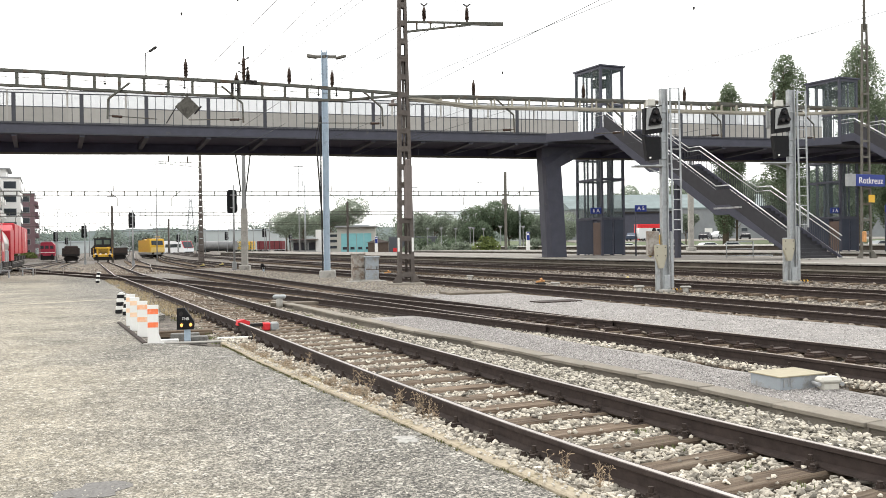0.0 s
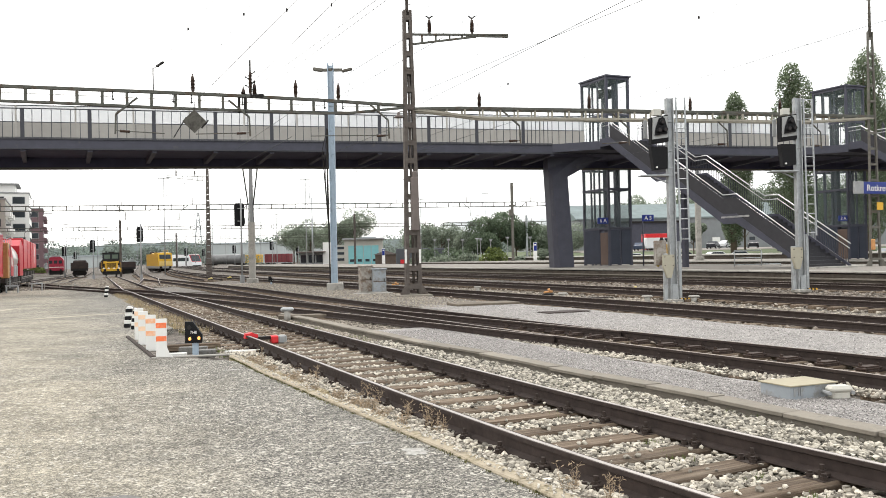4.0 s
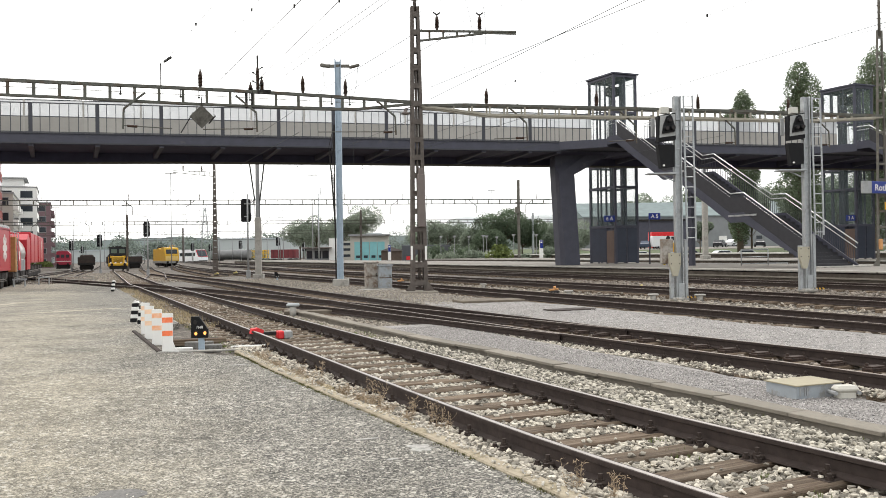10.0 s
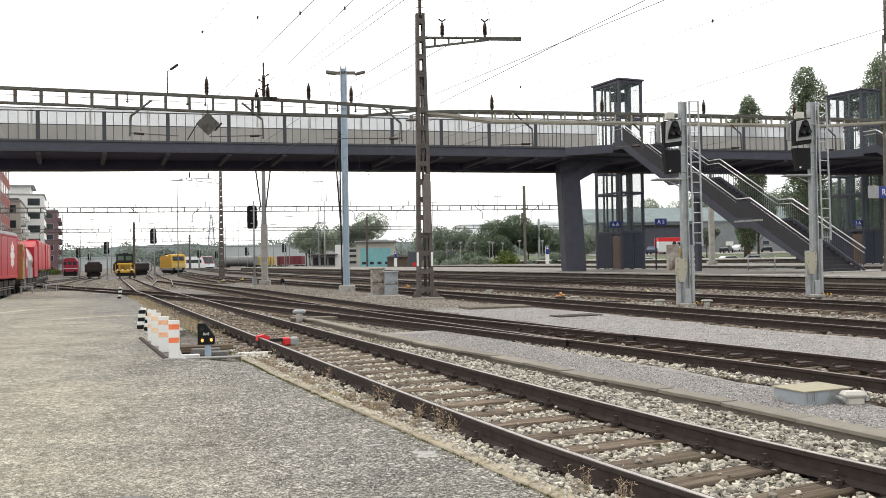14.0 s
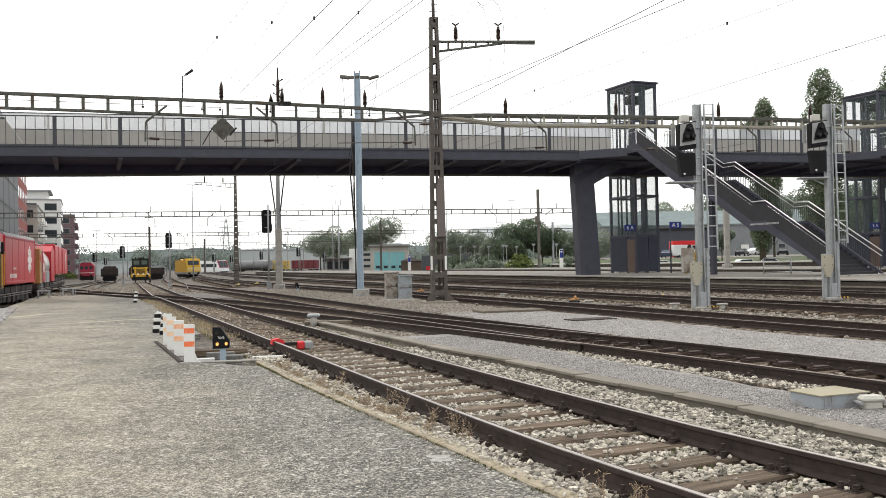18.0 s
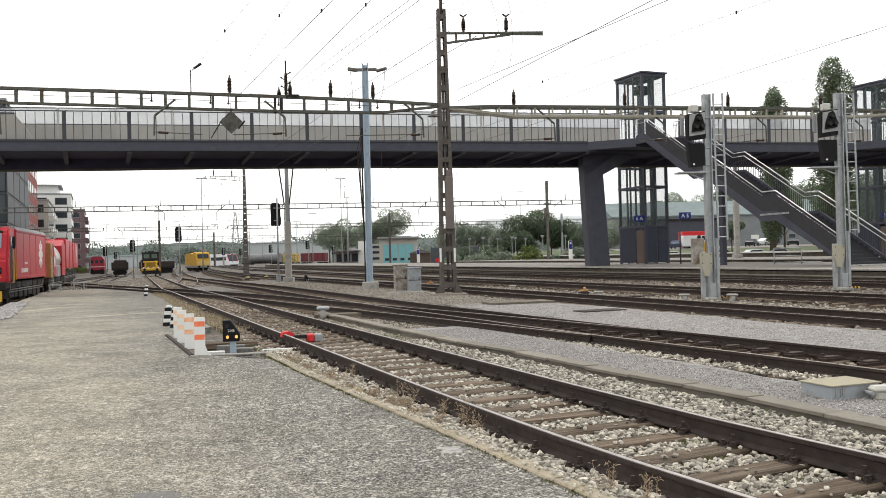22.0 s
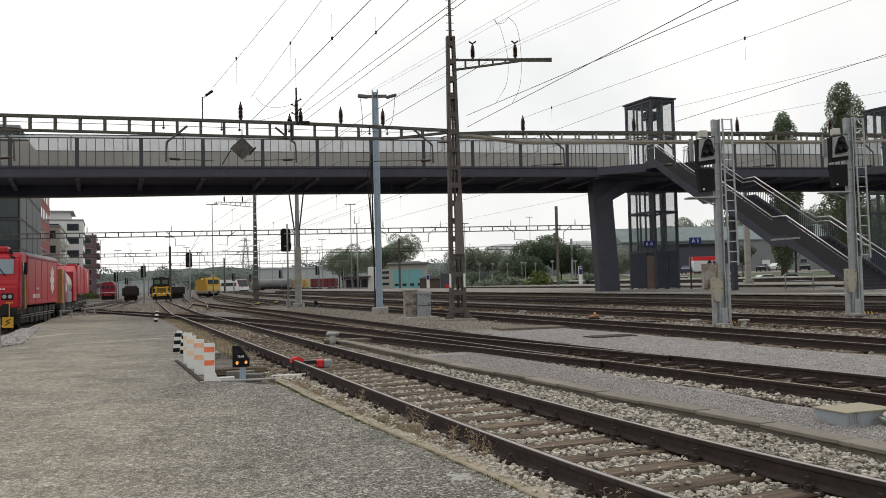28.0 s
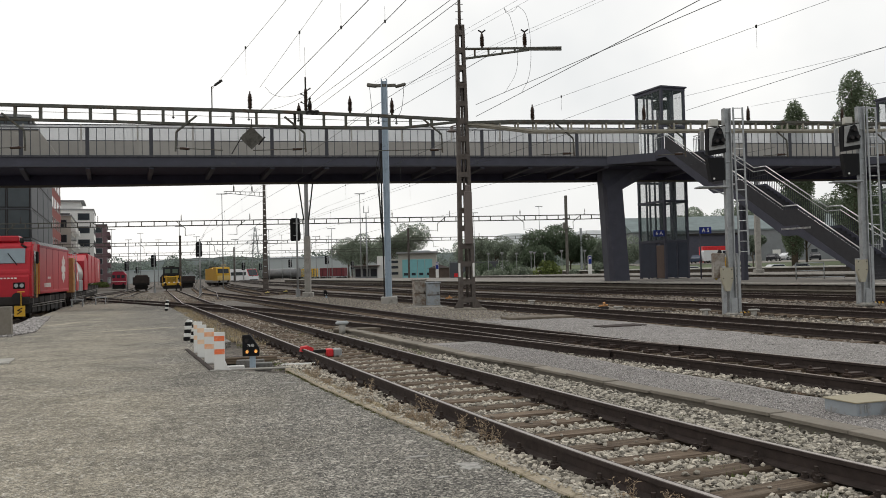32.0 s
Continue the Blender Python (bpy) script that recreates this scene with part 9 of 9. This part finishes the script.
# ---- signs, lamps and platform furniture ----
def build_sign(at, w, h, text, yaw, label, size, post=0.0):
    top = thing("platform_sign", at, label, "sign", group="blue platform signs", yaw=yaw)
    bm = B()
    box(bm, (0, 0, 0), (w, 0.08, h), bevel=0.012)
    part("panel", bm, M_BLUE, top)
    lettering(top, text, 0, -0.046, -0.01, size, M_MARK)
    if post:
        for x in (-w * 0.42,):
            bm = B()
            rod(bm, (x, 0.06, -post), (x, 0.06, h / 2), 0.05, 8)
            part("post", bm, M_STEEL, top)
    return top


build_sign(LIFT1 + Vector((-0.38, 0.05, 3.05)), 0.78, 0.42, "6 A", radians(5), "blue platform sign on the lift tower", 0.34)
build_sign(LIFT1 + Vector((1.72, -3.2, 3.05)), 0.78, 0.42, "A 5", radians(5), "blue platform sign on a dark post", 0.34, post=3.2)
build_sign(LIFT2 + Vector((-0.42, 0.05, 3.05)), 0.78, 0.42, "3 A", radians(12), "blue platform sign on the lift tower", 0.34)
build_sign(LIFT2 + Vector((2.0, -3.0, 3.05)), 0.9, 0.5, "A 2", radians(12), "blue platform sign on a dark post", 0.42, post=3.2)


def build_station_sign():
    a = Vector((MAST_R.x, MAST_R.y, 4.28))
    top = thing("station_sign", a + Vector((-0.15, -0.5, 0)), "blue station name board with white letters", "sign", yaw=radians(20))
    bm = B()
    box(bm, (0, 0, 0), (1.9, 0.12, 0.55), bevel=0.015)
    part("panel", bm, M_BLUE, top)
    bm = B()
    box(bm, (-1.25, 0, 0), (0.55, 0.14, 0.56), bevel=0.015)
    part("end_box", bm, M_GREY, top)
    lettering(top, "Rotkreuz", 0, -0.066, -0.02, 0.42, M_MARK)
    small = thing("track_board", a + Vector((0.05, -0.3, -0.83)), "small yellow information board on the mast", "sign", yaw=radians(20))
    bm = B()
    box(bm, (0, 0, 0), (0.4, 0.03, 0.35), bevel=0.005)
    part("panel", bm, M_YELLOW, small)
    ext = thing("red_box", a + Vector((-0.35, -0.35, -2.6)), "orange-red box on the mast", "box")
    bm = B()
    box(bm, (0, 0, 0), (0.16, 0.14, 0.5), bevel=0.03)
    part("case", bm, M_LEVER2, ext)


build_station_sign()


def build_info_pillar(at, label, k=1.0):
    top = thing("info_pillar", at, label, "information pillar", group="information pillars")
    bm = B()
    box(bm, (0, 0, 1.4 * k), (0.55 * k, 0.3, 2.8 * k), bevel=0.04)
    part("body", bm, M_WHITE, top)
    bm = B()
    box(bm, (0, -0.16, 2.15 * k), (0.48 * k, 0.03, 1.2 * k), bevel=0.01)
    part("display", bm, M_BLUE, top)
    bm = B()
    box(bm, (0, -0.18, 2.45 * k), (0.28 * k, 0.01, 0.2 * k))
    part("notice_bars", bm, M_MARK, top)


build_info_pillar(Vector((-1.0, 120, 0.6)), "white and blue information pillar on the platform", 0.78)
build_info_pillar(Vector((19.8, 116, 0.6)), "white and blue information pillar on the platform", 0.9)
for a, y in ((0.052, 130), (0.068, 128), (0.085, 134), (0.102, 126), (0.106, 130), (0.138, 122), (0.165, 124), (0.192, 118), (0.118, 140), (0.035, 138)):
    lp = thing("path_lamp", (a * y, y, 0.0), "slim path lamp with conical head", "lamp post", group="path lamps")
    bm = B()
    rod(bm, (0, 0, 0), (0, 0, 3.7), 0.05, 6)
    part("post", bm, M_GREY, lp)
    bm = B()
    rod(bm, (0, 0, 3.7), (0, 0, 4.1), 0.1, 10, r2=0.3)
    part("head", bm, M_GREY, lp)


def build_tube_fence():
    top = thing("tube_railing", (18.2, 44.2, 0.67), "bent galvanised tube railing on the platform", "railing", yaw=radians(4))
    bm = B()
    for x in (0, 1.5):
        rod(bm, (x, 0, 0), (x, 0, 0.85), 0.028, 8)
    rod(bm, (0, 0, 0.85), (1.5, 0, 0.85), 0.028, 8)
    rod(bm, (0, 0, 0.45), (1.5, 0, 0.45), 0.02, 8)
    rod(bm, (0, 0, 0.1), (2.6, 0, 0.1), 0.025, 8)
    rod(bm, (2.6, 0, 0.1), (2.6, 0, 0), 0.025, 8)
    part("tube_frame", bm, M_GALV, top)


build_tube_fence()

def build_pylon(at, h, label):
    top = thing("power_pylon", at, label, "pylon", group="power pylons", yaw=radians(20))
    w = h * 0.09
    for a in (-1, 1):
        for b in (-1, 1):
            bm = B()
            bar(bm, (a * w, b * w, 0), (a * 0.35, b * 0.35, h), 0.2, 0.2)
            part("leg", bm, M_GALV, top)
    n = 9
    for k in range(n):
        z0, z1 = h * k / n, h * (k + 1) / n
        r0, r1 = w + (0.35 - w) * k / n, w + (0.35 - w) * (k + 1) / n
        for b in (-1, 1):
            for e in (-1, 1):
                bm = B()
                bar(bm, (-e * r0, b * r0, z0), (e * r1, b * r1, z1), 0.1, 0.1)
                part("brace", bm, M_GALV, top)
    for z, L in ((0.72, 4.2), (0.84, 3.4), (0.95, 2.4)):
        bm = B()
        bar(bm, (-L, 0, h * z), (L, 0, h * z), 0.25, 0.2)
        for e in (-1, 1):
            bar(bm, (e * L, 0, h * z), (0, 0, h * z + 1.2), 0.1, 0.1)
        part("crossarm", bm, M_GALV, top)


build_pylon((-0.221 * 400, 400, -1), 25.0, "slender lattice power pylon beyond the yard")
# ---- stones, gravel and weeds ----
ICO = bmesh.new()
bmesh.ops.create_icosphere(ICO, subdivisions=1, radius=1.0)
IV = np.array([tuple(v.co) for v in ICO.verts])
IF = np.array([[v.index for v in f.verts] for f in ICO.faces])
ICO.free()


def stones(name, s, o, z, r, material, label, seed, category="ballast", flat=0.65):
    """Angular stones at the given places of the track frame."""
    rng = np.random.default_rng(seed)
    n = len(s)
    D2, N2 = np.array(D), np.array(N)
    at = s[:, None] * D2 + o[:, None] * N2
    at[:, 2] = z + np.array([fall(a, b) for a, b in zip(s, o)])
    shape = IV[None] * rng.uniform(0.55, 1.25, (n, len(IV), 1)) * (rng.uniform(0.65, 1.35, (n, 1, 3)) * np.array([1, 1, flat]))
    a = rng.uniform(0, 6.283, n)
    t = rng.normal(0, 0.35, n)
    c, d = np.cos(a)[:, None], np.sin(a)[:, None]
    x, y, zz = shape[..., 0], shape[..., 1], shape[..., 2]
    y, zz = y * np.cos(t)[:, None] - zz * np.sin(t)[:, None], y * np.sin(t)[:, None] + zz * np.cos(t)[:, None]
    v = np.stack([x * c - y * d, x * d + y * c, zz], -1) * r[:, None, None] + at[:, None, :]
    f = IF[None] + (np.arange(n) * len(IV))[:, None, None]
    soup(name, v.reshape(-1, 3), f.reshape(-1, 3), material, label, category)


def scatter(s0, s1, o0, o1, per, seed):
    rng = np.random.default_rng(seed)
    n = int((s1 - s0) * (o1 - o0) * per)
    return rng.uniform(s0, s1, n), rng.uniform(o0, o1, n), rng


def bed(name, centre, s0, s1, o0, o1, per, size, material, label, seed, sleeper_from=0.0, bare=1.27):
    s, o, rng = scatter(s0, s1, o0, o1, per, seed)
    if centre == 4.1:
        # the bed follows the bend of the siding and stops at the kerb
        bend = np.array([between(T1, a) for a in s]) - 4.1
        kerb = np.array([between(EDGE, a) for a in s]) + 0.17
        out = o + bend
        inside = (out > kerb) | (s > 14.2)
        s, o, bend = s[inside], o[inside], bend[inside]
    else:
        bend = np.zeros(len(s))
    k = (s - sleeper_from + 0.31) % 0.62 - 0.31
    on = (np.abs(k) < (0.135 if bare == 0.72 else 0.15)) & (np.abs(o - centre) < bare)
    rail = np.abs(np.abs(o - centre) - 0.753) < 0.085
    past = o + bend > np.interp(s, [a for a, b in DUCT], [b for a, b in DUCT]) - 0.165
    keep = ~(past & (centre < 5)) & (~on | (rng.random(len(s)) < 0.015)) & ~rail
    s, o, on, bend = s[keep], o[keep], on[keep], bend[keep]
    r = size * rng.uniform(0.6, 1.3, len(s))
    z = np.where(on, -0.042 + r * 0.4, -0.118 + r * 0.2 + rng.uniform(0, 0.042, len(s)) + (0.03 if o1 == 3.32 else 0.01 if bare == 0.72 else 0.0))
    z = z + np.where(np.abs(o - centre) > 0.85, 0.022 if bare < 1 else 0.0, 0.0)
    stones(name, s, o + bend, z, r, material, label, seed)


M_STONE_M = mat("mixed_ballast_stone", (0.275, 0.242, 0.2), 0.9, var=0.35, scale=14, bump=0.4, bscale=70, island=0.5)
M_STONE_S = mat("grey_brown_shoulder_stone", (0.305, 0.28, 0.235), 0.9, var=0.45, scale=14, bump=0.4, bscale=70, island=0.75)
bed("ballast", 4.1, 2.0, 11.5, 2.4, 5.15, 1650, 0.0255, M_STONE, "pale angular ballast stones round oak sleepers", 1, bare=0.72)
bed("ballast", 4.1, 2.0, 11.5, 5.15, 6.3, 1500, 0.0265, M_STONE_S, "grey-brown ballast stones on the siding's shoulder", 21, bare=0.72)
bed("ballast", 4.1, 2.5, 11.5, 2.4, 3.32, 1300, 0.027, M_STONE, "pale ballast stones against the kerb", 13, bare=0.0)
bed("ballast", 4.1, -8.0, 2.0, 2.66, 6.4, 420, 0.036, M_STONE, "pale angular ballast stones behind the viewpoint", 10, bare=0.72)
bed("ballast", 4.1, 11.5, 15.5, 2.70, 5.0, 900, 0.03, M_STONE, "pale angular ballast stones in the siding", 2, bare=0.72)
bed("ballast", 4.1, 11.5, 15.5, 5.0, 6.1, 900, 0.03, M_STONE_S, "grey-brown ballast stones on the siding's shoulder", 22, bare=0.72)
bed("ballast", 4.1, 15.5, 26.0, 2.70, 6.1, 520, 0.036, M_STONE_M, "dirty ballast stones in the siding", 8)
bed("ballast", 4.1, 26.0, 48.0, 2.4, 5.9, 150, 0.05, M_STONE_M, "dirty ballast stones in the siding", 3)
bed("ballast", 6.7, 16.8, 24.0, 5.9, 7.4, 260, 0.034, M_STONE_M, "dirty ballast between siding and yard track", 15, bare=0.0)
bed("ballast", 8.65, 4.0, 30.0, 7.5, 10.0, 150, 0.045, M_STONE_B, "rust-brown ballast in the yard track", 4, 6.0)
s, o, rng = scatter(4.0, 20.0, -1.3, -0.84, 520, 18)
r = rng.uniform(0.014, 0.034, len(s))
stones("ballast", s, o + np.array([between(T2, a) for a in s]), -0.06 + r * 0.4 + rng.uniform(0, 0.03, len(s)), r, M_STONE, "pale ballast stones along the yard track", 18)
bed("ballast", 14.85, 10.0, 40.0, 13.2, 16.4, 90, 0.055, M_STONE_B, "rust-brown ballast in the running track", 5, 8.0)
bed("ballast", 17.3, 12.0, 40.0, 16.4, 18.4, 110, 0.05, M_STONE_M, "mixed ballast shoulder between running tracks", 6)
bed("ballast", 19.6, 12.0, 40.0, 18.4, 27.0, 45, 0.06, M_STONE_B, "rust-brown ballast beside the platform", 7, 8.0)

bed("ballast", -6.0, 33.5, 52.0, -9.0, -4.0, 45, 0.06, M_STONE_M, "loose ballast beside the red train", 9)
for args in ((2.0, 17, 6.2, 7.5, 1500, 11), (3, 24, 10.3, 13.1, 420, 12)):
    s, o, rng = scatter(*args)
    keep = o > np.interp(s, [a for a, b in DUCT], [b for a, b in DUCT]) + 0.13
    s, o = s[keep], o[keep]
    r = rng.uniform(0.005, 0.0115, len(s)) * (1.0 if args[1] == 17 else 1.4)
    stones("gravel", s, o, -0.004 + r * 0.3, r, M_PEBBLE, "loose grey gravel", args[5], "gravel")
s, o, rng = scatter(24, 60, 10.2, 13.3, 95, 16)
r = rng.uniform(0.012, 0.034, len(s))
stones("gravel", s, o, -0.012 + r * 0.3, r, M_STONE_M, "coarse stones trodden into the gravel", 16, "gravel")
s, o, rng = scatter(60, 130, -3.2, 7.8, 12, 17)
r = rng.uniform(0.03, 0.07, len(s))
stones("gravel", s, o, -0.07 + r * 0.3, r, M_STONE_M, "coarse stones on the far yard", 17, "gravel")
M_CHIP = mat("pale_stone_chip", (0.42, 0.39, 0.34), 0.9, var=0.2, scale=14, island=0.4)
s, o, rng = scatter(3.0, 9.5, -3.5, 2.5, 260, 14)
r = rng.uniform(0.003, 0.010, len(s))
stones("grit", s, o, r * 0.3, r, M_CHIP, "loose grit on the asphalt", 14, "grit")


M_MOSS = mat("dark_olive_moss", (0.105, 0.10, 0.042), 0.95, var=0.4, scale=9, island=0.5)


def tufts(name, places, blades, height, spread, material, label, seed):
    rng = np.random.default_rng(seed)
    vs = []
    for x, y, z in places:
        n = blades
        a = rng.uniform(0, 6.283, n)
        root = np.stack([x + rng.normal(0, spread, n), y + rng.normal(0, spread, n), np.full(n, z)], 1)
        h = height * rng.uniform(0.35, 1.15, n)
        lean = rng.uniform(0.05, 0.55, n) * h
        tip = root + np.stack([np.cos(a) * lean, np.sin(a) * lean, h], 1)
        side = np.stack([-np.sin(a), np.cos(a), np.zeros(n)], 1) * 0.006
        vs.append(np.stack([root - side, root + side, tip], 1))
    v = np.concatenate(vs).reshape(-1, 3)
    f = np.arange(len(v)).reshape(-1, 3)
    soup(name, v, f, material, label, "grass")


rng = np.random.default_rng(31)
edge = [tuple(P(s, between(EDGE, s) + 0.17 + rng.normal(0, 0.07), -0.06)) for s in np.concatenate([rng.uniform(6.5, 14, 50), rng.uniform(9, 14, 90)])]
tufts("dry_grass", edge, 26, 0.055, 0.05, M_DRY, "dry straw-coloured grass along the asphalt edge", 32)
moss = [tuple(P(s, between(EDGE, s) - 0.008 + rng.normal(0, 0.008), -0.004)) for s in np.concatenate([rng.uniform(2.5, 14, 110), rng.uniform(9, 14, 120)])]
tufts("moss", moss, 14, 0.022, 0.022, M_MOSS, "dark moss and grass at the foot of the kerb", 37)
far_edge = [tuple(P(s, rng.uniform(2.55, 3.2), -0.08)) for s in rng.uniform(20, 46, 170)]
tufts("dry_grass", far_edge, 26, 0.15, 0.1, M_DRY, "dry weeds beside the siding", 33)
M_SOIL = mat("mossy_edge_soil", (0.30, 0.248, 0.165), 0.95, var=0.6, scale=30, bump=0.9, bscale=60, dirt=(0.165, 0.135, 0.07), dirt_at=0.53, dirt_scale=11)


def soil_strip(name, s0, s1, o0, o1, label, seed):
    """Washed-up soil and moss with a ragged outline, lying over an edge."""
    r2 = np.random.default_rng(seed)
    rows, cols = int((s1 - s0) / 0.035), 9
    wave = lambda k: np.convolve(r2.normal(0, 1, rows + 40), np.hanning(k), "same")[20:20 + rows] / math.sqrt(k * 0.375)
    line = np.array([between(EDGE, s0 + i * 0.035) for i in range(rows)])
    near, far = line + o0 + 0.022 * wave(18) + 0.012 * r2.normal(0, 1, rows), line + o1 * (0.55 + 0.45 * np.array([smooth(8, 10, s0 + i * 0.035) for i in range(rows)])) + 0.05 * wave(30) + 0.02 * r2.normal(0, 1, rows)
    swell = 0.012 + 0.014 * wave(24)
    v = []
    for i in range(rows):
        for j in range(cols):
            f = j / (cols - 1)
            z = -0.03 - 0.02 * (1 - smooth(8, 10, s0 + i * 0.035)) - 0.075 * max(f - 0.25, 0) + math.sin(math.pi * min(f * 1.15, 1)) * (0.028 + 1.2 * swell[i]) * (0.25 + 0.75 * smooth(7, 10, s0 + i * 0.035)) + r2.normal(0, 0.007)
            v.append(tuple(P(s0 + i * 0.035 + r2.uniform(-0.01, 0.01), near[i] + (far[i] - near[i]) * f, z)))
    f = [(a, a + 1, a + cols + 1, a + cols) for i in range(rows - 1) for a in range(i * cols, i * cols + cols - 1)]
    f = [t for q in f for t in ((q[0], q[1], q[2]), (q[0], q[2], q[3]))]
    soup(name, np.array(v), np.array(f), M_SOIL, label, "soil")


s, o, rng = scatter(2.5, 14.0, 0.02, 0.27, 600, 42)
r = rng.uniform(0.004, 0.017, len(s))
stones("grit", s, o + np.array([between(EDGE, a) for a in s]), np.where(o < 0.12, 0.032, -0.02), r, M_CHIP, "stone chips strewn along the kerb", 42, "grit")
s, o, rng = scatter(26.8, 40.0, -4.2, -2.3, 330, 43)
keep = (o < np.interp(s, [26.8, 28.8, 40.0], [-2.95, -2.4, -2.75])) & (s > 27.0) & (o > np.interp(s, [26, 32, 34], [-4.2, -4.2, -3.4]))
s, o = s[keep], o[keep]
r = rng.uniform(0.02, 0.055, len(s))
stones("gravel", s, o, 0.004 + r * 0.3, r, M_PEBBLE, "pale grey gravel heaped beside the red train", 43, "gravel")
soil_strip("edge_soil", 8.2, 14.1, 0.09, 0.3, "dry soil and moss washed over the kerb", 41)


M_STALK = mat("dead_brown_stalk", (0.33, 0.255, 0.175), 0.9, var=0.3, scale=6, island=0.4)


def dead_weeds(name, places, height, label, seed):
    """Dry stalks with side twigs and small curled leaves."""
    r2 = np.random.default_rng(seed)
    tri = []

    def blade(a, b, w):
        side = (b - a).cross(Vector((r2.normal(), r2.normal(), 0.3)))
        side = side.normalized() * w if side.length > 1e-6 else Vector((w, 0, 0))
        tri.extend([a - side, a + side, b + side * 0.4, a - side, b + side * 0.4, b - side * 0.4])

    for x, y, z in places:
        for k in range(5):
            low = Vector((x + r2.normal(0, 0.035), y + r2.normal(0, 0.035), z))
            h = height * r2.uniform(0.5, 1.1)
            top = low + Vector((r2.normal(0, 0.16) * h, r2.normal(0, 0.16) * h, h))
            blade(low, top, 0.0022)
            for i in range(13):
                a = low.lerp(top, r2.uniform(0.25, 1.0))
                b = a + Vector((r2.normal(0, 0.028), r2.normal(0, 0.028), r2.uniform(0.005, 0.05)))
                blade(a, b, 0.0014)
                for j in range(2):
                    c = a.lerp(b, r2.uniform(0.4, 1.0))
                    blade(c, c + Vector((r2.normal(0, 0.012), r2.normal(0, 0.012), r2.normal(0.004, 0.01))), 0.0035)
    soup(name, np.array([tuple(p) for p in tri]), np.arange(len(tri)).reshape(-1, 3), M_STALK, label, "weed")


tall = [tuple(P(s, between(EDGE, s) + 0.3 + rng.normal(0, 0.06), -0.08)) for s in (7.1, 7.4, 7.8, 8.6, 8.9, 10.6, 10.9, 13.2, 4.6, 4.9)]
dead_weeds("dead_weed", tall, 0.27, "tall dead weeds beside the rail", 34)
low = [tuple(P(s, between(EDGE, s) + 0.2 + rng.normal(0, 0.07), -0.06)) for s in rng.uniform(7.5, 14, 26)]
dead_weeds("dead_weed", low, 0.10, "low dry weeds along the asphalt edge", 36)
green = [tuple(P(s, o, -0.08)) for s, o in zip(rng.uniform(3, 24, 120), rng.choice([2.72, 5.6, 6.15, 3.6, 4.6], 120) + rng.normal(0, 0.06, 120))]
tufts("green_weed", green, 22, 0.06, 0.05, M_WEED, "small green weeds between stones", 35)
